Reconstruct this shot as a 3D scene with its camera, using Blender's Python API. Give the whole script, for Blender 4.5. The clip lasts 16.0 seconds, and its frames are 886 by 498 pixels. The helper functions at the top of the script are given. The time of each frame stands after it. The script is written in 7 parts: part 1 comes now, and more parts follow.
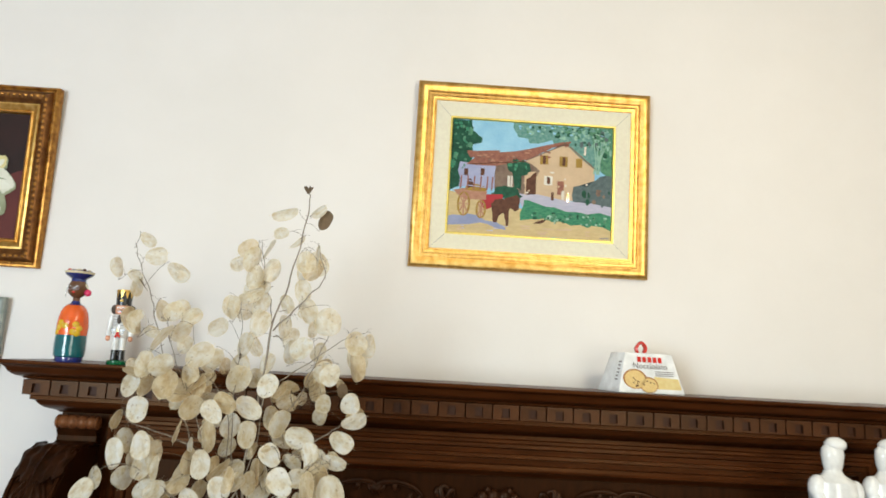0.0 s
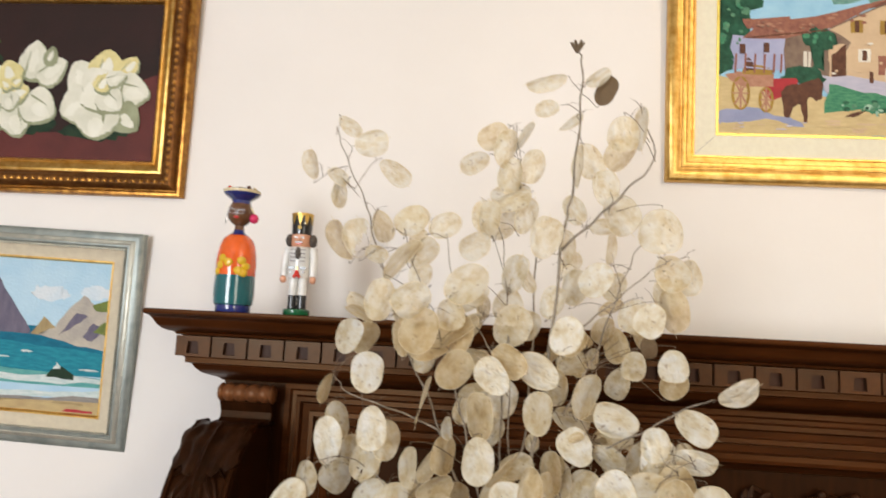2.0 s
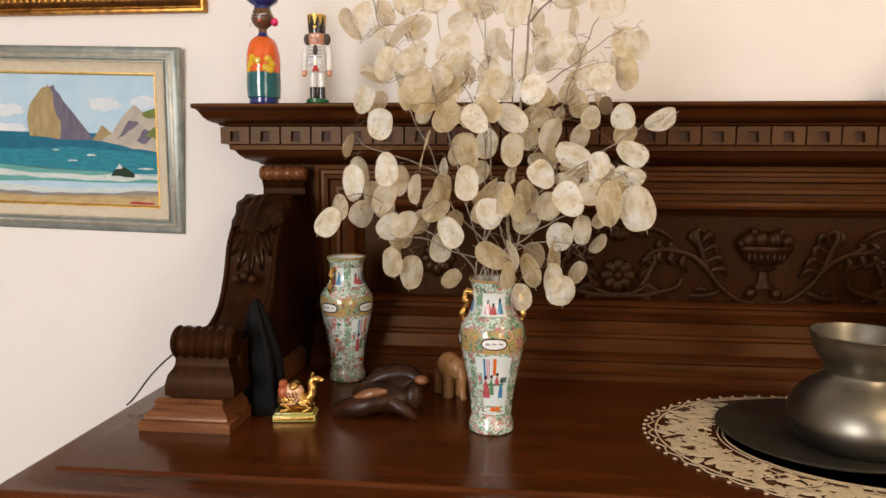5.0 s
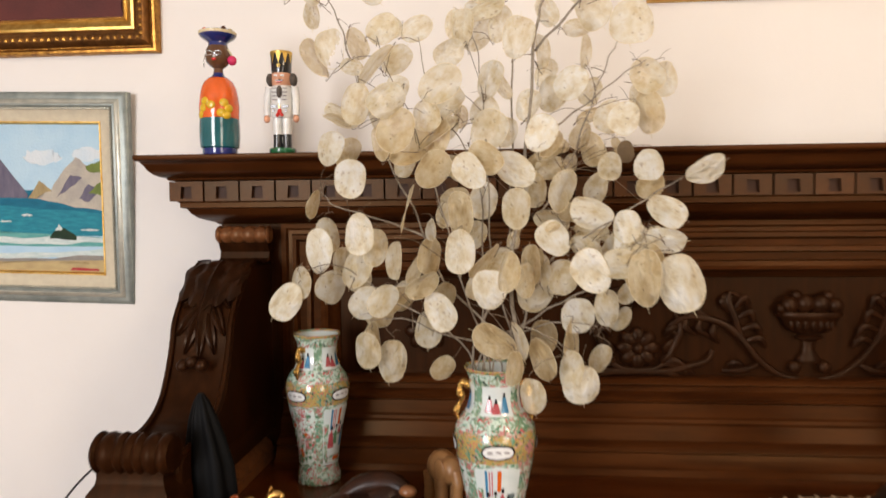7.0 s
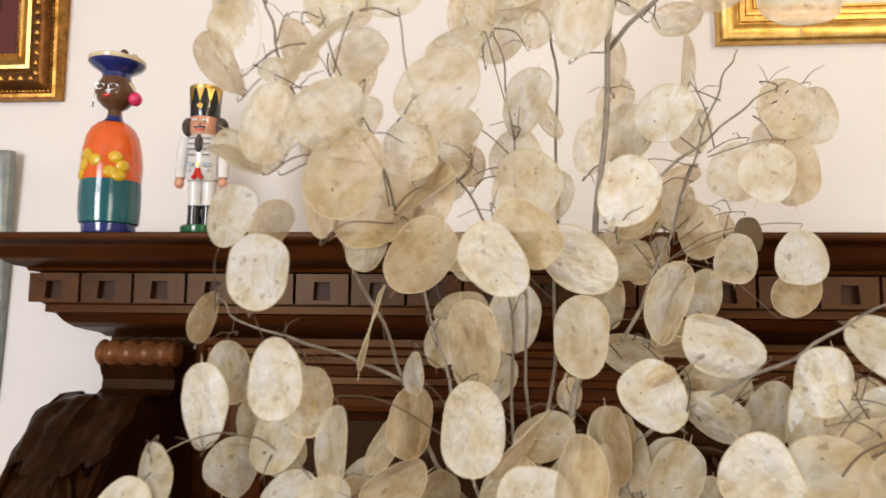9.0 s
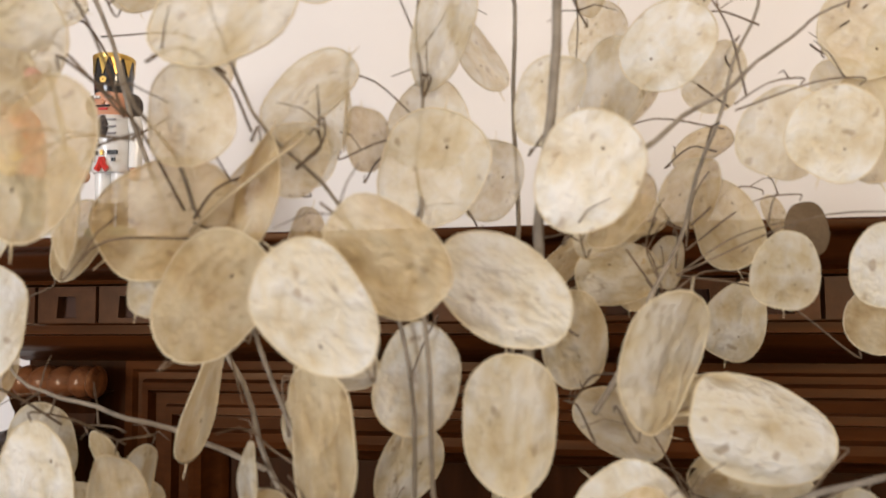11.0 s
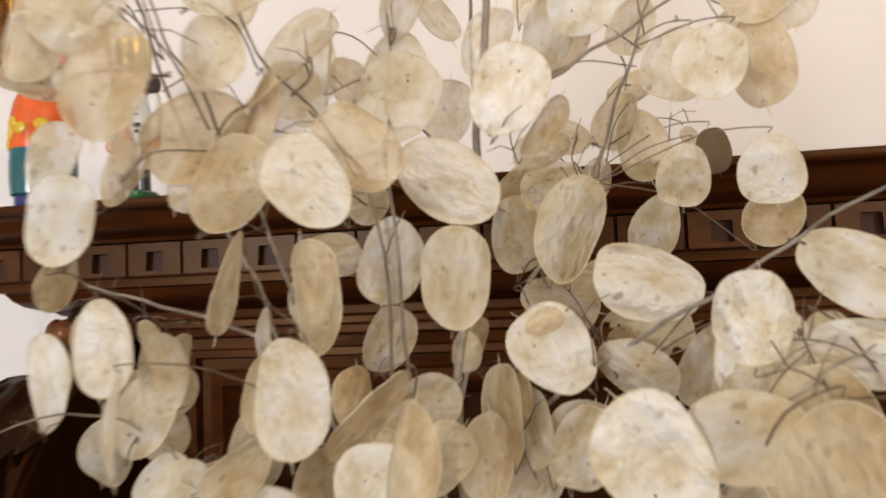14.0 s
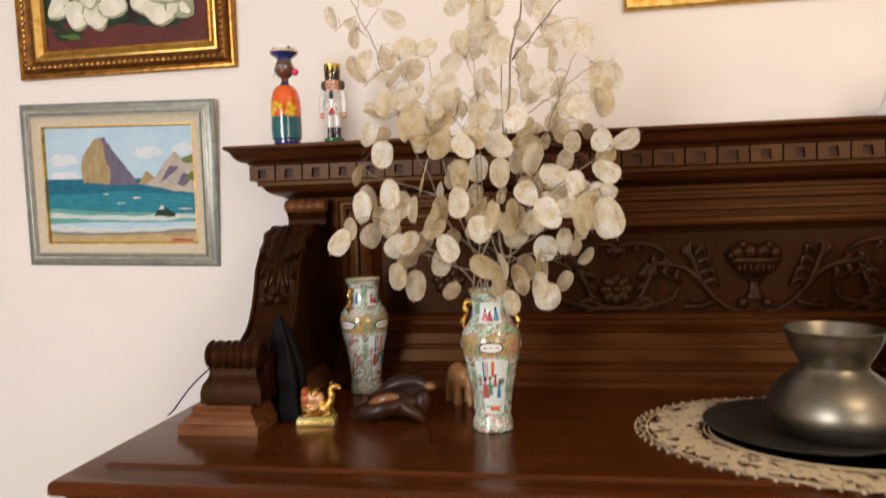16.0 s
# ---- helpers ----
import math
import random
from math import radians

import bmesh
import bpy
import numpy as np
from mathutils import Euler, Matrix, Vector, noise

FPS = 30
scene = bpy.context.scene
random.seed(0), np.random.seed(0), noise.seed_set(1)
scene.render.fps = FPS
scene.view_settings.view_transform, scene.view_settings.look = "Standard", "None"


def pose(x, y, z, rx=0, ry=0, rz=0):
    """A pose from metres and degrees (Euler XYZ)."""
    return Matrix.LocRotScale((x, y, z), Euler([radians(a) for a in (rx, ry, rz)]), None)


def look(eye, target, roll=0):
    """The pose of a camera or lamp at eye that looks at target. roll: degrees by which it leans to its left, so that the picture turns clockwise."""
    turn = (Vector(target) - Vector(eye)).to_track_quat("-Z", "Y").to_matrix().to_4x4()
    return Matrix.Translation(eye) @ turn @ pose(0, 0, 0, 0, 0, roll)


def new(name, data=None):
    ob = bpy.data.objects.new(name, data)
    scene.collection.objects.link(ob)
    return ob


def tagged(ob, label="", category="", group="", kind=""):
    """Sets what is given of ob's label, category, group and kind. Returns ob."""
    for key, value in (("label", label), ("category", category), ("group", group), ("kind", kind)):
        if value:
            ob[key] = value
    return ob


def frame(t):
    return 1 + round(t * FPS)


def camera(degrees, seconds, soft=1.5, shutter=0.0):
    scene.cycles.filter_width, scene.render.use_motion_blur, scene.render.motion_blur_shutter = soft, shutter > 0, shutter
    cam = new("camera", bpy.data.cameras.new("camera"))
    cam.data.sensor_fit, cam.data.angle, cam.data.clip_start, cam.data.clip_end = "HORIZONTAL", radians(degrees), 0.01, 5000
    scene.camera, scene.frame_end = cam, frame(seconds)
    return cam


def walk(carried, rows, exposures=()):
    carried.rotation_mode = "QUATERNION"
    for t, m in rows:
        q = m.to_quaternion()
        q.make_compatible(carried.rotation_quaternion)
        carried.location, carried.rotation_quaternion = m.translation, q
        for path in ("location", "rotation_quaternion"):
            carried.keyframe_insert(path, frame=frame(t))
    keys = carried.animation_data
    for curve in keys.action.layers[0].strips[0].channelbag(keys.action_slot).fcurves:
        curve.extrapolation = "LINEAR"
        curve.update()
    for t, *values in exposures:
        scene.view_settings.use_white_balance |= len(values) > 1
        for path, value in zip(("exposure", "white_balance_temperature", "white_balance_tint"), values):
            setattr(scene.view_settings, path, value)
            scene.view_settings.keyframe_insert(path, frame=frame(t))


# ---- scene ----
# ---- camera ----
cam = camera(65.4, 16.0, 1.6, 0.5)
cam.data.dof.use_dof, cam.data.dof.focus_distance, cam.data.dof.aperture_fstop = True, 1.15, 16.0
PATH = [
    (0, (-0.0567, 0.2863, 1.7546), (0.0088, 2.2539, 2.0727), 3.211),
    (0.5, (-0.1679, 0.4324, 1.7419), (-0.0640, 2.3997, 2.1095), 3.497),
    (1, (-0.3786, 0.5818, 1.7084), (-0.4888, 2.5430, 2.0873), -0.148),
    (1.5, (-0.46, 0.751, 1.699), (-0.672, 2.722, 1.96), 3.3),
    (2, (-0.4187, 0.8261, 1.6825), (-0.5989, 2.8274, 1.9265), 2.974),
    (2.5, (-0.403, 0.846, 1.653), (-0.525, 2.839, 1.77), 2.4),
    (3, (-0.409, 0.82, 1.595), (-0.527, 2.816, 1.549), 1.2),
    (3.5, (-0.377, 0.753, 1.574), (-0.544, 2.739, 1.403), 1.0),
    (4, (-0.3453, 0.6392, 1.5626), (-0.5964, 2.6189, 1.3574), 1.375),
    (4.2, (-0.339, 0.597, 1.553), (-0.609, 2.565, 1.327), 0.9),
    (6.3, (-0.426, 0.574, 1.561), (-0.485, 2.563, 1.363), -0.8),
    (6.5, (-0.4192, 0.6302, 1.5550), (-0.4908, 2.6105, 1.3659), -1.040),
    (7, (-0.388, 0.807, 1.581), (-0.561, 2.798, 1.492), -0.5),
    (7.5, (-0.375, 0.936, 1.577), (-0.627, 2.92, 1.572), -0.4),
    (8, (-0.434, 1.07, 1.595), (-0.665, 3.054, 1.69), 1.7),
    (8.5, (-0.445, 1.152, 1.603), (-0.615, 3.137, 1.784), 0.4),
    (8.7, (-0.438, 1.184, 1.602), (-0.588, 3.168, 1.799), 0.5),
    (10.8, (-0.37, 1.411, 1.642), (-0.643, 3.388, 1.775), 0.2),
    (11, (-0.355, 1.418, 1.64), (-0.66, 3.39, 1.777), -0.6),
    (11.5, (-0.338, 1.398, 1.61), (-0.659, 3.361, 1.814), -2.7),
    (12, (-0.323, 1.406, 1.592), (-0.554, 3.383, 1.782), -5.2),
    (12.5, (-0.321, 1.416, 1.59), (-0.518, 3.397, 1.788), -4.6),
    (13, (-0.32, 1.404, 1.587), (-0.537, 3.383, 1.781), -3.9),
    (13.5, (-0.315, 1.391, 1.585), (-0.571, 3.368, 1.747), -3.0),
    (14, (-0.319, 1.336, 1.586), (-0.649, 3.305, 1.705), -2.4),
    (14.5, (-0.335, 1.14, 1.549), (-0.589, 3.123, 1.603), -2.8),
    (15, (-0.34, 0.821, 1.556), (-0.519, 2.813, 1.556), -2.8),
    (15.5, (-0.289, 0.573, 1.544), (-0.568, 2.553, 1.548), -1.2),
    (16, (-0.281, 0.452, 1.519), (-0.595, 2.425, 1.423), -1.7),
]
walk(cam, [(t, look(eye, target, roll)) for t, eye, target, roll in PATH],
     [(0.0, 0.12, 5750, -3), (0.5, 0.14, 5800, -2), (1.0, 0.22, 6050, 2), (1.5, 0.18, 6200, 5), (2.0, 0.13, 6250, 6), (2.5, 0.14, 6450, 8), (3.5, 0.08, 6850, 12), (4.2, 0.05, 6850, 12), (6.3, 0.08, 6750, 11), (7.5, 0.18, 6550, 10),
      (8.7, 0.14, 6350, 9), (10.8, 0.08, 6350, 10), (14.0, 0.08, 6350, 10), (14.6, 0.12, 6300, 11), (15.0, 0.14, 6500, 11), (16.0, 0.02, 6800, 12)])

# ---- world and light ----
world = bpy.data.worlds.new("world")
scene.world = world
world.use_nodes = True
wn = world.node_tree
sky = wn.nodes.new("ShaderNodeTexSky")
sky.sky_type, sky.sun_disc = "NISHITA", False
sky.sun_elevation, sky.sun_rotation = radians(35), radians(200)
wn.nodes["Background"].inputs["Strength"].default_value = 0.12
wn.links.new(sky.outputs["Color"], wn.nodes["Background"].inputs["Color"])


def lamp(name, kind, m, power, colour, **sizes):
    data = bpy.data.lights.new(name, kind)
    data.energy, data.color = power, colour
    for key, value in sizes.items():
        if key == "size":
            data.size = value
        elif key == "size_y":
            data.shape, data.size_y = "RECTANGLE", value
        elif key == "radius":
            data.shadow_soft_size = value
    ob = new(name, data)
    ob.matrix_world = m
    return ob


# unseen: left window daylight and an added warm right lamp behind the camera, ceiling lamp
lamp("unseen_side_light", "AREA", look((-2.0, -1.93, 1.75), (-0.6, 2.2, 1.4)), 98, (0.94, 0.95, 1.0), size=1.2, size_y=1.7)
# warm area light added as an unseen lamp on the right
lamp("unseen_side_light", "AREA", look((1.7, -1.93, 1.75), (0.4, 2.2, 1.4)), 36, (1.0, 0.88, 0.74), size=1.2, size_y=1.7)
lamp("ceiling_bulb", "POINT", pose(0.9, 0.35, 2.62), 44, (1.0, 0.78, 0.54), radius=0.12)


# ---- materials ----
def material(name, colour=(0.5, 0.5, 0.5), rough=0.5, metal=0.0, second=None, scale=20.0, detail=6.0, stretch=(1, 1, 1), mixing=(0.35, 0.65), bump=0.0,
             bump_scale=None, coat=0.0, island=0.0, rough_var=0.1, translucent=0.0, see=0.0, spec=0.5, bump_stretch=None, varnish_glow=None):
    m = bpy.data.materials.new(name)
    m.use_nodes = True
    n, ln = m.node_tree.nodes, m.node_tree.links
    b = n["Principled BSDF"]
    tc = n.new("ShaderNodeTexCoord")
    mp = n.new("ShaderNodeMapping")
    mp.inputs["Scale"].default_value = stretch
    ln.new(tc.outputs["Object"], mp.inputs["Vector"])
    nz = n.new("ShaderNodeTexNoise")
    nz.inputs["Scale"].default_value, nz.inputs["Detail"].default_value, nz.inputs["Roughness"].default_value = scale, detail, 0.6
    ln.new(mp.outputs["Vector"], nz.inputs["Vector"])
    ramp = n.new("ShaderNodeValToRGB")
    ramp.color_ramp.elements[0].position, ramp.color_ramp.elements[1].position = mixing
    second = second or tuple(c * 0.8 for c in colour)
    ramp.color_ramp.elements[0].color, ramp.color_ramp.elements[1].color = (*second, 1), (*colour, 1)
    ln.new(nz.outputs["Fac"], ramp.inputs["Fac"])
    last = ramp.outputs["Color"]
    if island:
        info = n.new("ShaderNodeObjectInfo")
        hsv = n.new("ShaderNodeHueSaturation")
        mr = n.new("ShaderNodeMapRange")
        mr.inputs["To Min"].default_value, mr.inputs["To Max"].default_value = 1 - island, 1 + island
        ln.new(info.outputs["Random"], mr.inputs["Value"])
        ln.new(mr.outputs["Result"], hsv.inputs["Value"])
        ln.new(last, hsv.inputs["Color"])
        last = hsv.outputs["Color"]
    ln.new(last, b.inputs["Base Color"])
    b.inputs["Metallic"].default_value, b.inputs["Coat Weight"].default_value = metal, coat
    b.inputs["Coat Roughness"].default_value = 0.12
    b.inputs["Specular IOR Level"].default_value = spec
    # amber varnish tint, with the glow of warm lamplight put into the gloss colour
    if varnish_glow:
        b.inputs["Specular Tint"].default_value = (*varnish_glow, 1)
        b.inputs["Coat Tint"].default_value = (*varnish_glow, 1)
    rr = n.new("ShaderNodeMapRange")
    rr.inputs["To Min"].default_value, rr.inputs["To Max"].default_value = max(0.02, rough - rough_var), min(1, rough + rough_var)
    ln.new(nz.outputs["Fac"], rr.inputs["Value"])
    ln.new(rr.outputs["Result"], b.inputs["Roughness"])
    if bump:
        n2 = n.new("ShaderNodeTexNoise")
        n2.inputs["Scale"].default_value, n2.inputs["Detail"].default_value = bump_scale or scale * 3, 5
        if bump_stretch:
            mp2 = n.new("ShaderNodeMapping")
            mp2.inputs["Scale"].default_value = bump_stretch
            ln.new(tc.outputs["Object"], mp2.inputs["Vector"])
            ln.new(mp2.outputs["Vector"], n2.inputs["Vector"])
        else:
            ln.new(mp.outputs["Vector"], n2.inputs["Vector"])
        bp = n.new("ShaderNodeBump")
        bp.inputs["Strength"].default_value, bp.inputs["Distance"].default_value = bump, 0.002
        ln.new(n2.outputs["Fac"], bp.inputs["Height"])
        ln.new(bp.outputs["Normal"], b.inputs["Normal"])
    out = n["Material Output"]
    if translucent:
        tr = n.new("ShaderNodeBsdfTranslucent")
        ln.new(last, tr.inputs["Color"])
        mx = n.new("ShaderNodeMixShader")
        mx.inputs["Fac"].default_value = translucent
        ln.new(b.outputs["BSDF"], mx.inputs[1])
        ln.new(tr.outputs["BSDF"], mx.inputs[2])
        top = mx
        if see:
            tp = n.new("ShaderNodeBsdfTransparent")
            mx2 = n.new("ShaderNodeMixShader")
            mx2.inputs["Fac"].default_value = see
            ln.new(mx.outputs["Shader"], mx2.inputs[1])
            ln.new(tp.outputs["BSDF"], mx2.inputs[2])
            top = mx2
        ln.new(top.outputs["Shader"], out.inputs["Surface"])
    return m


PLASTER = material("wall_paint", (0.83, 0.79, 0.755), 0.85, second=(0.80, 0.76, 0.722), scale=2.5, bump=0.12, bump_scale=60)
# unseen walls, ceiling and floor: colours made up, kept dark to cut bounce light
DIMWALL = material("unseen_wall_dark", (0.52, 0.46, 0.40), 0.85, second=(0.47, 0.41, 0.36), scale=3)
CEIL = material("ceiling_paint", (0.62, 0.60, 0.57), 0.9, scale=3)
FLOORM = material("floor_tile", (0.20, 0.11, 0.06), 0.35, second=(0.14, 0.075, 0.04), scale=5, bump=0.1)
# strong orange gloss tint paints in warm light along the mouldings
WOOD = material("walnut", (0.0640, 0.0185, 0.0046), 0.33, second=(0.0350, 0.0098, 0.0026), scale=11, stretch=(0.6, 5, 6), bump=0.10, bump_scale=40, spec=0.16, varnish_glow=(1.0, 0.62, 0.32))
# same walnut, darkened: shade under the cornice and on consoles is in the colour
WOODUP = material("shaded_walnut_upright", (0.0290, 0.0090, 0.0028), 0.38, second=(0.0160, 0.0050, 0.0017), scale=11, stretch=(6, 6, 0.6), bump=0.10, bump_scale=40, spec=0.09, varnish_glow=(1.0, 0.66, 0.40))
DENTM = material("walnut_dentil", (0.0711, 0.0267, 0.0101), 0.34, second=(0.0404, 0.0145, 0.0056), scale=22, stretch=(2, 2, 2), bump=0.12, island=0.22, spec=0.18, varnish_glow=(1.0, 0.74, 0.50))
CARVED = material("carved_walnut", (0.0300, 0.0098, 0.0034), 0.36, second=(0.0140, 0.0046, 0.0018), scale=30, bump=0.15, bump_scale=90, spec=0.18, varnish_glow=(1.0, 0.75, 0.55))
TOPM = material("polished_worktop", (0.0882, 0.0229, 0.0052), 0.22, second=(0.0540, 0.0135, 0.0032), scale=7, stretch=(0.5, 5, 5), bump=0.03, bump_scale=50, coat=0.08, rough_var=0.06, spec=0.26, varnish_glow=(1.0, 0.74, 0.50))
PLINTHM = material("reddish_walnut", (0.19, 0.072, 0.026), 0.3, second=(0.09, 0.033, 0.013), scale=12, stretch=(0.7, 5, 6), bump=0.15, coat=0.12, spec=0.35, varnish_glow=(1.0, 0.72, 0.46))
HOLE = material("dentil_socket", (0.052, 0.0205, 0.0092), 0.5, scale=30, spec=0.15)
GOLD = material("gold_leaf", (0.75, 0.51, 0.175), 0.40, 1.0, second=(0.52, 0.29, 0.06), scale=45, bump=0.25, bump_scale=140)
OLDGOLD = material("antique_gold", (0.50, 0.25, 0.055), 0.36, 1.0, second=(0.20, 0.085, 0.02), scale=60, bump=0.5, bump_scale=120)
DARKGILT = material("brown_gilt", (0.26, 0.115, 0.03), 0.4, 0.8, second=(0.11, 0.045, 0.015), scale=40, bump=0.4, bump_scale=120)
GREYF = material("grey_green_frame", (0.30, 0.32, 0.29), 0.38, 0.35, second=(0.19, 0.215, 0.20), scale=30, bump=0.2, stretch=(1, 1, 1))
SILVERF = material("worn_silver_frame", (0.52, 0.50, 0.42), 0.36, 0.6, second=(0.36, 0.36, 0.31), scale=40, bump=0.3)
LINER = material("beige_liner", (0.62, 0.55, 0.41), 0.8, second=(0.55, 0.48, 0.36), scale=60, bump=0.2)
MAT = material("ivory_linen_mat", (0.80, 0.76, 0.60), 0.85, second=(0.75, 0.70, 0.55), scale=90, bump=0.3, bump_scale=600)
GILTLINE = material("bright_gilt_slip", (0.82, 0.66, 0.16), 0.4, 0.6, scale=60)
PEWTER = material("pewter", (0.30, 0.275, 0.22), 0.4, 1.0, second=(0.20, 0.185, 0.15), scale=8, bump=0.1, bump_scale=60, rough_var=0.12)
DARKPEWTER = material("dark_pewter", (0.085, 0.078, 0.06), 0.45, 0.7, second=(0.05, 0.046, 0.036), scale=14, bump=0.1)
LACE = material("ecru_lace", (0.62, 0.51, 0.34), 0.9, second=(0.5, 0.4, 0.26), scale=120, bump=0.5, bump_scale=500)
STEM = material("dry_stem", (0.32, 0.275, 0.215), 0.75, second=(0.17, 0.14, 0.105), scale=80, bump=0.3)
TWIG = material("dry_twig", (0.20, 0.145, 0.095), 0.75, second=(0.11, 0.078, 0.050), scale=90)


def papery(name, tan, cream, pearl, translucent, see):
    """Thin seed wall: tan stains, cream and pearl in soft blotches, a few brown specks, light passing through."""
    m = bpy.data.materials.new(name)
    m.use_nodes = True
    n, ln = m.node_tree.nodes, m.node_tree.links
    b = n["Principled BSDF"]
    tc, info = n.new("ShaderNodeTexCoord"), n.new("ShaderNodeObjectInfo")
    off = n.new("ShaderNodeVectorMath")
    off.operation = "MULTIPLY_ADD"
    comb = n.new("ShaderNodeCombineXYZ")
    for k in ("X", "Y", "Z"):
        ln.new(info.outputs["Random"], comb.inputs[k])
    ln.new(comb.outputs["Vector"], off.inputs[0])
    off.inputs[1].default_value = (37, 53, 71)
    ln.new(tc.outputs["Object"], off.inputs[2])

    def noise_tex(scale, detail, rough=0.55):
        t = n.new("ShaderNodeTexNoise")
        t.inputs["Scale"].default_value, t.inputs["Detail"].default_value, t.inputs["Roughness"].default_value = scale, detail, rough
        ln.new(off.outputs["Vector"], t.inputs["Vector"])
        return t
    big, fine, speck = noise_tex(2.6, 3), noise_tex(9, 3, 0.5), noise_tex(7, 1)
    add = n.new("ShaderNodeMath")
    add.operation = "MULTIPLY_ADD"
    add.inputs[1].default_value, add.inputs[2].default_value = 0.26, -0.13
    ln.new(fine.outputs["Fac"], add.inputs[0])
    mixv = n.new("ShaderNodeMath")
    ln.new(big.outputs["Fac"], mixv.inputs[0])
    ln.new(add.outputs["Value"], mixv.inputs[1])
    ramp = n.new("ShaderNodeValToRGB")
    r = ramp.color_ramp
    r.elements[0].position, r.elements[0].color = 0.27, (*tan, 1)
    r.elements[1].position, r.elements[1].color = 0.45, (*cream, 1)
    e = r.elements.new(0.64)
    e.color = (*pearl, 1)
    ln.new(mixv.outputs["Value"], ramp.inputs["Fac"])
    sr = n.new("ShaderNodeValToRGB")
    sr.color_ramp.elements[0].position, sr.color_ramp.elements[1].position = 0.66, 0.76
    ln.new(speck.outputs["Fac"], sr.inputs["Fac"])
    mx = n.new("ShaderNodeMixRGB")
    mx.inputs["Color2"].default_value = (0.34, 0.22, 0.11, 1)
    k = n.new("ShaderNodeMath")
    k.operation = "MULTIPLY"
    k.inputs[1].default_value = 0.55
    ln.new(sr.outputs["Color"], k.inputs[0])
    ln.new(k.outputs["Value"], mx.inputs["Fac"])
    ln.new(ramp.outputs["Color"], mx.inputs["Color1"])
    hsv = n.new("ShaderNodeHueSaturation")
    mr = n.new("ShaderNodeMapRange")
    mr.inputs["To Min"].default_value, mr.inputs["To Max"].default_value = 0.90, 1.04
    ln.new(info.outputs["Random"], mr.inputs["Value"])
    ln.new(mr.outputs["Result"], hsv.inputs["Value"])
    ln.new(mx.outputs["Color"], hsv.inputs["Color"])
    ln.new(hsv.outputs["Color"], b.inputs["Base Color"])
    b.inputs["Roughness"].default_value = 0.5
    b.inputs["Specular IOR Level"].default_value = 0.4
    b.inputs["Sheen Weight"].default_value = 0.15
    bump = n.new("ShaderNodeBump")
    bump.inputs["Strength"].default_value, bump.inputs["Distance"].default_value = 0.40, 0.04
    ln.new(mixv.outputs["Value"], bump.inputs["Height"])
    ln.new(bump.outputs["Normal"], b.inputs["Normal"])
    tr = n.new("ShaderNodeBsdfTranslucent")
    ln.new(hsv.outputs["Color"], tr.inputs["Color"])
    m1, m2, tp = n.new("ShaderNodeMixShader"), n.new("ShaderNodeMixShader"), n.new("ShaderNodeBsdfTransparent")
    m1.inputs["Fac"].default_value, m2.inputs["Fac"].default_value = translucent, see
    ln.new(b.outputs["BSDF"], m1.inputs[1])
    ln.new(tr.outputs["BSDF"], m1.inputs[2])
    ln.new(m1.outputs["Shader"], m2.inputs[1])
    ln.new(tp.outputs["BSDF"], m2.inputs[2])
    ln.new(m2.outputs["Shader"], n["Material Output"].inputs["Surface"])
    return m


PODS = [papery("honesty_pod", (0.66, 0.51, 0.28), (0.80, 0.70, 0.475), (0.91, 0.87, 0.75), 0.42, 0.28),
        papery("silvery_honesty_pod", (0.72, 0.60, 0.38), (0.87, 0.81, 0.65), (0.96, 0.95, 0.89), 0.34, 0.15),
        papery("tan_honesty_pod", (0.56, 0.40, 0.185), (0.71, 0.56, 0.32), (0.82, 0.71, 0.48), 0.45, 0.25)]
HUSK = material("brown_husk", (0.22, 0.15, 0.08), 0.6, second=(0.12, 0.08, 0.045), scale=60, bump=0.5, translucent=0.25)
RIM = material("pod_rim", (0.78, 0.68, 0.46), 0.5, scale=80, translucent=0.25)


def paint(name, colour, rough=0.3, second=None, scale=30, **more):
    return material(name, colour, rough, second=second, scale=scale, **more)


BLUE = paint("cobalt_lacquer", (0.018, 0.03, 0.17), 0.12, coat=0.6)
TEAL = paint("teal_lacquer", (0.01, 0.12, 0.14), 0.12, coat=0.6)
ORANGE = paint("orange_lacquer", (0.82, 0.13, 0.015), 0.12, coat=0.6)
YELLOW = paint("yellow_lacquer", (0.80, 0.50, 0.02), 0.15, coat=0.5)
BROWN = paint("brown_face", (0.13, 0.055, 0.022), 0.2, coat=0.4)
PINK = paint("pink_lacquer", (0.75, 0.035, 0.14), 0.2, coat=0.4)
WHITE = paint("white_lacquer", (0.82, 0.81, 0.78), 0.2, coat=0.3)
CREAM = paint("cream_lacquer", (0.72, 0.60, 0.36), 0.25, coat=0.3)
BLACK = paint("black_lacquer", (0.012, 0.012, 0.014), 0.18, coat=0.5)
GREEN = paint("green_lacquer", (0.01, 0.11, 0.04), 0.2, coat=0.4)
SKIN = paint("flesh_paint", (0.72, 0.36, 0.22), 0.25, coat=0.3)
RED = paint("red_paint", (0.62, 0.03, 0.02), 0.25, coat=0.3)
FUR = paint("grey_fur", (0.13, 0.105, 0.085), 0.95, second=(0.05, 0.04, 0.035), scale=200, bump=1.0, bump_scale=500)
GOLDP = paint("gold_paint", (0.70, 0.46, 0.12), 0.3, metal=0.8)
SILVER = paint("silver_wire", (0.7, 0.7, 0.7), 0.2, metal=1.0)
PORCELAIN = paint("white_porcelain", (0.84, 0.84, 0.83), 0.2, coat=0.3)
CARDW = paint("white_card", (0.86, 0.87, 0.88), 0.5)
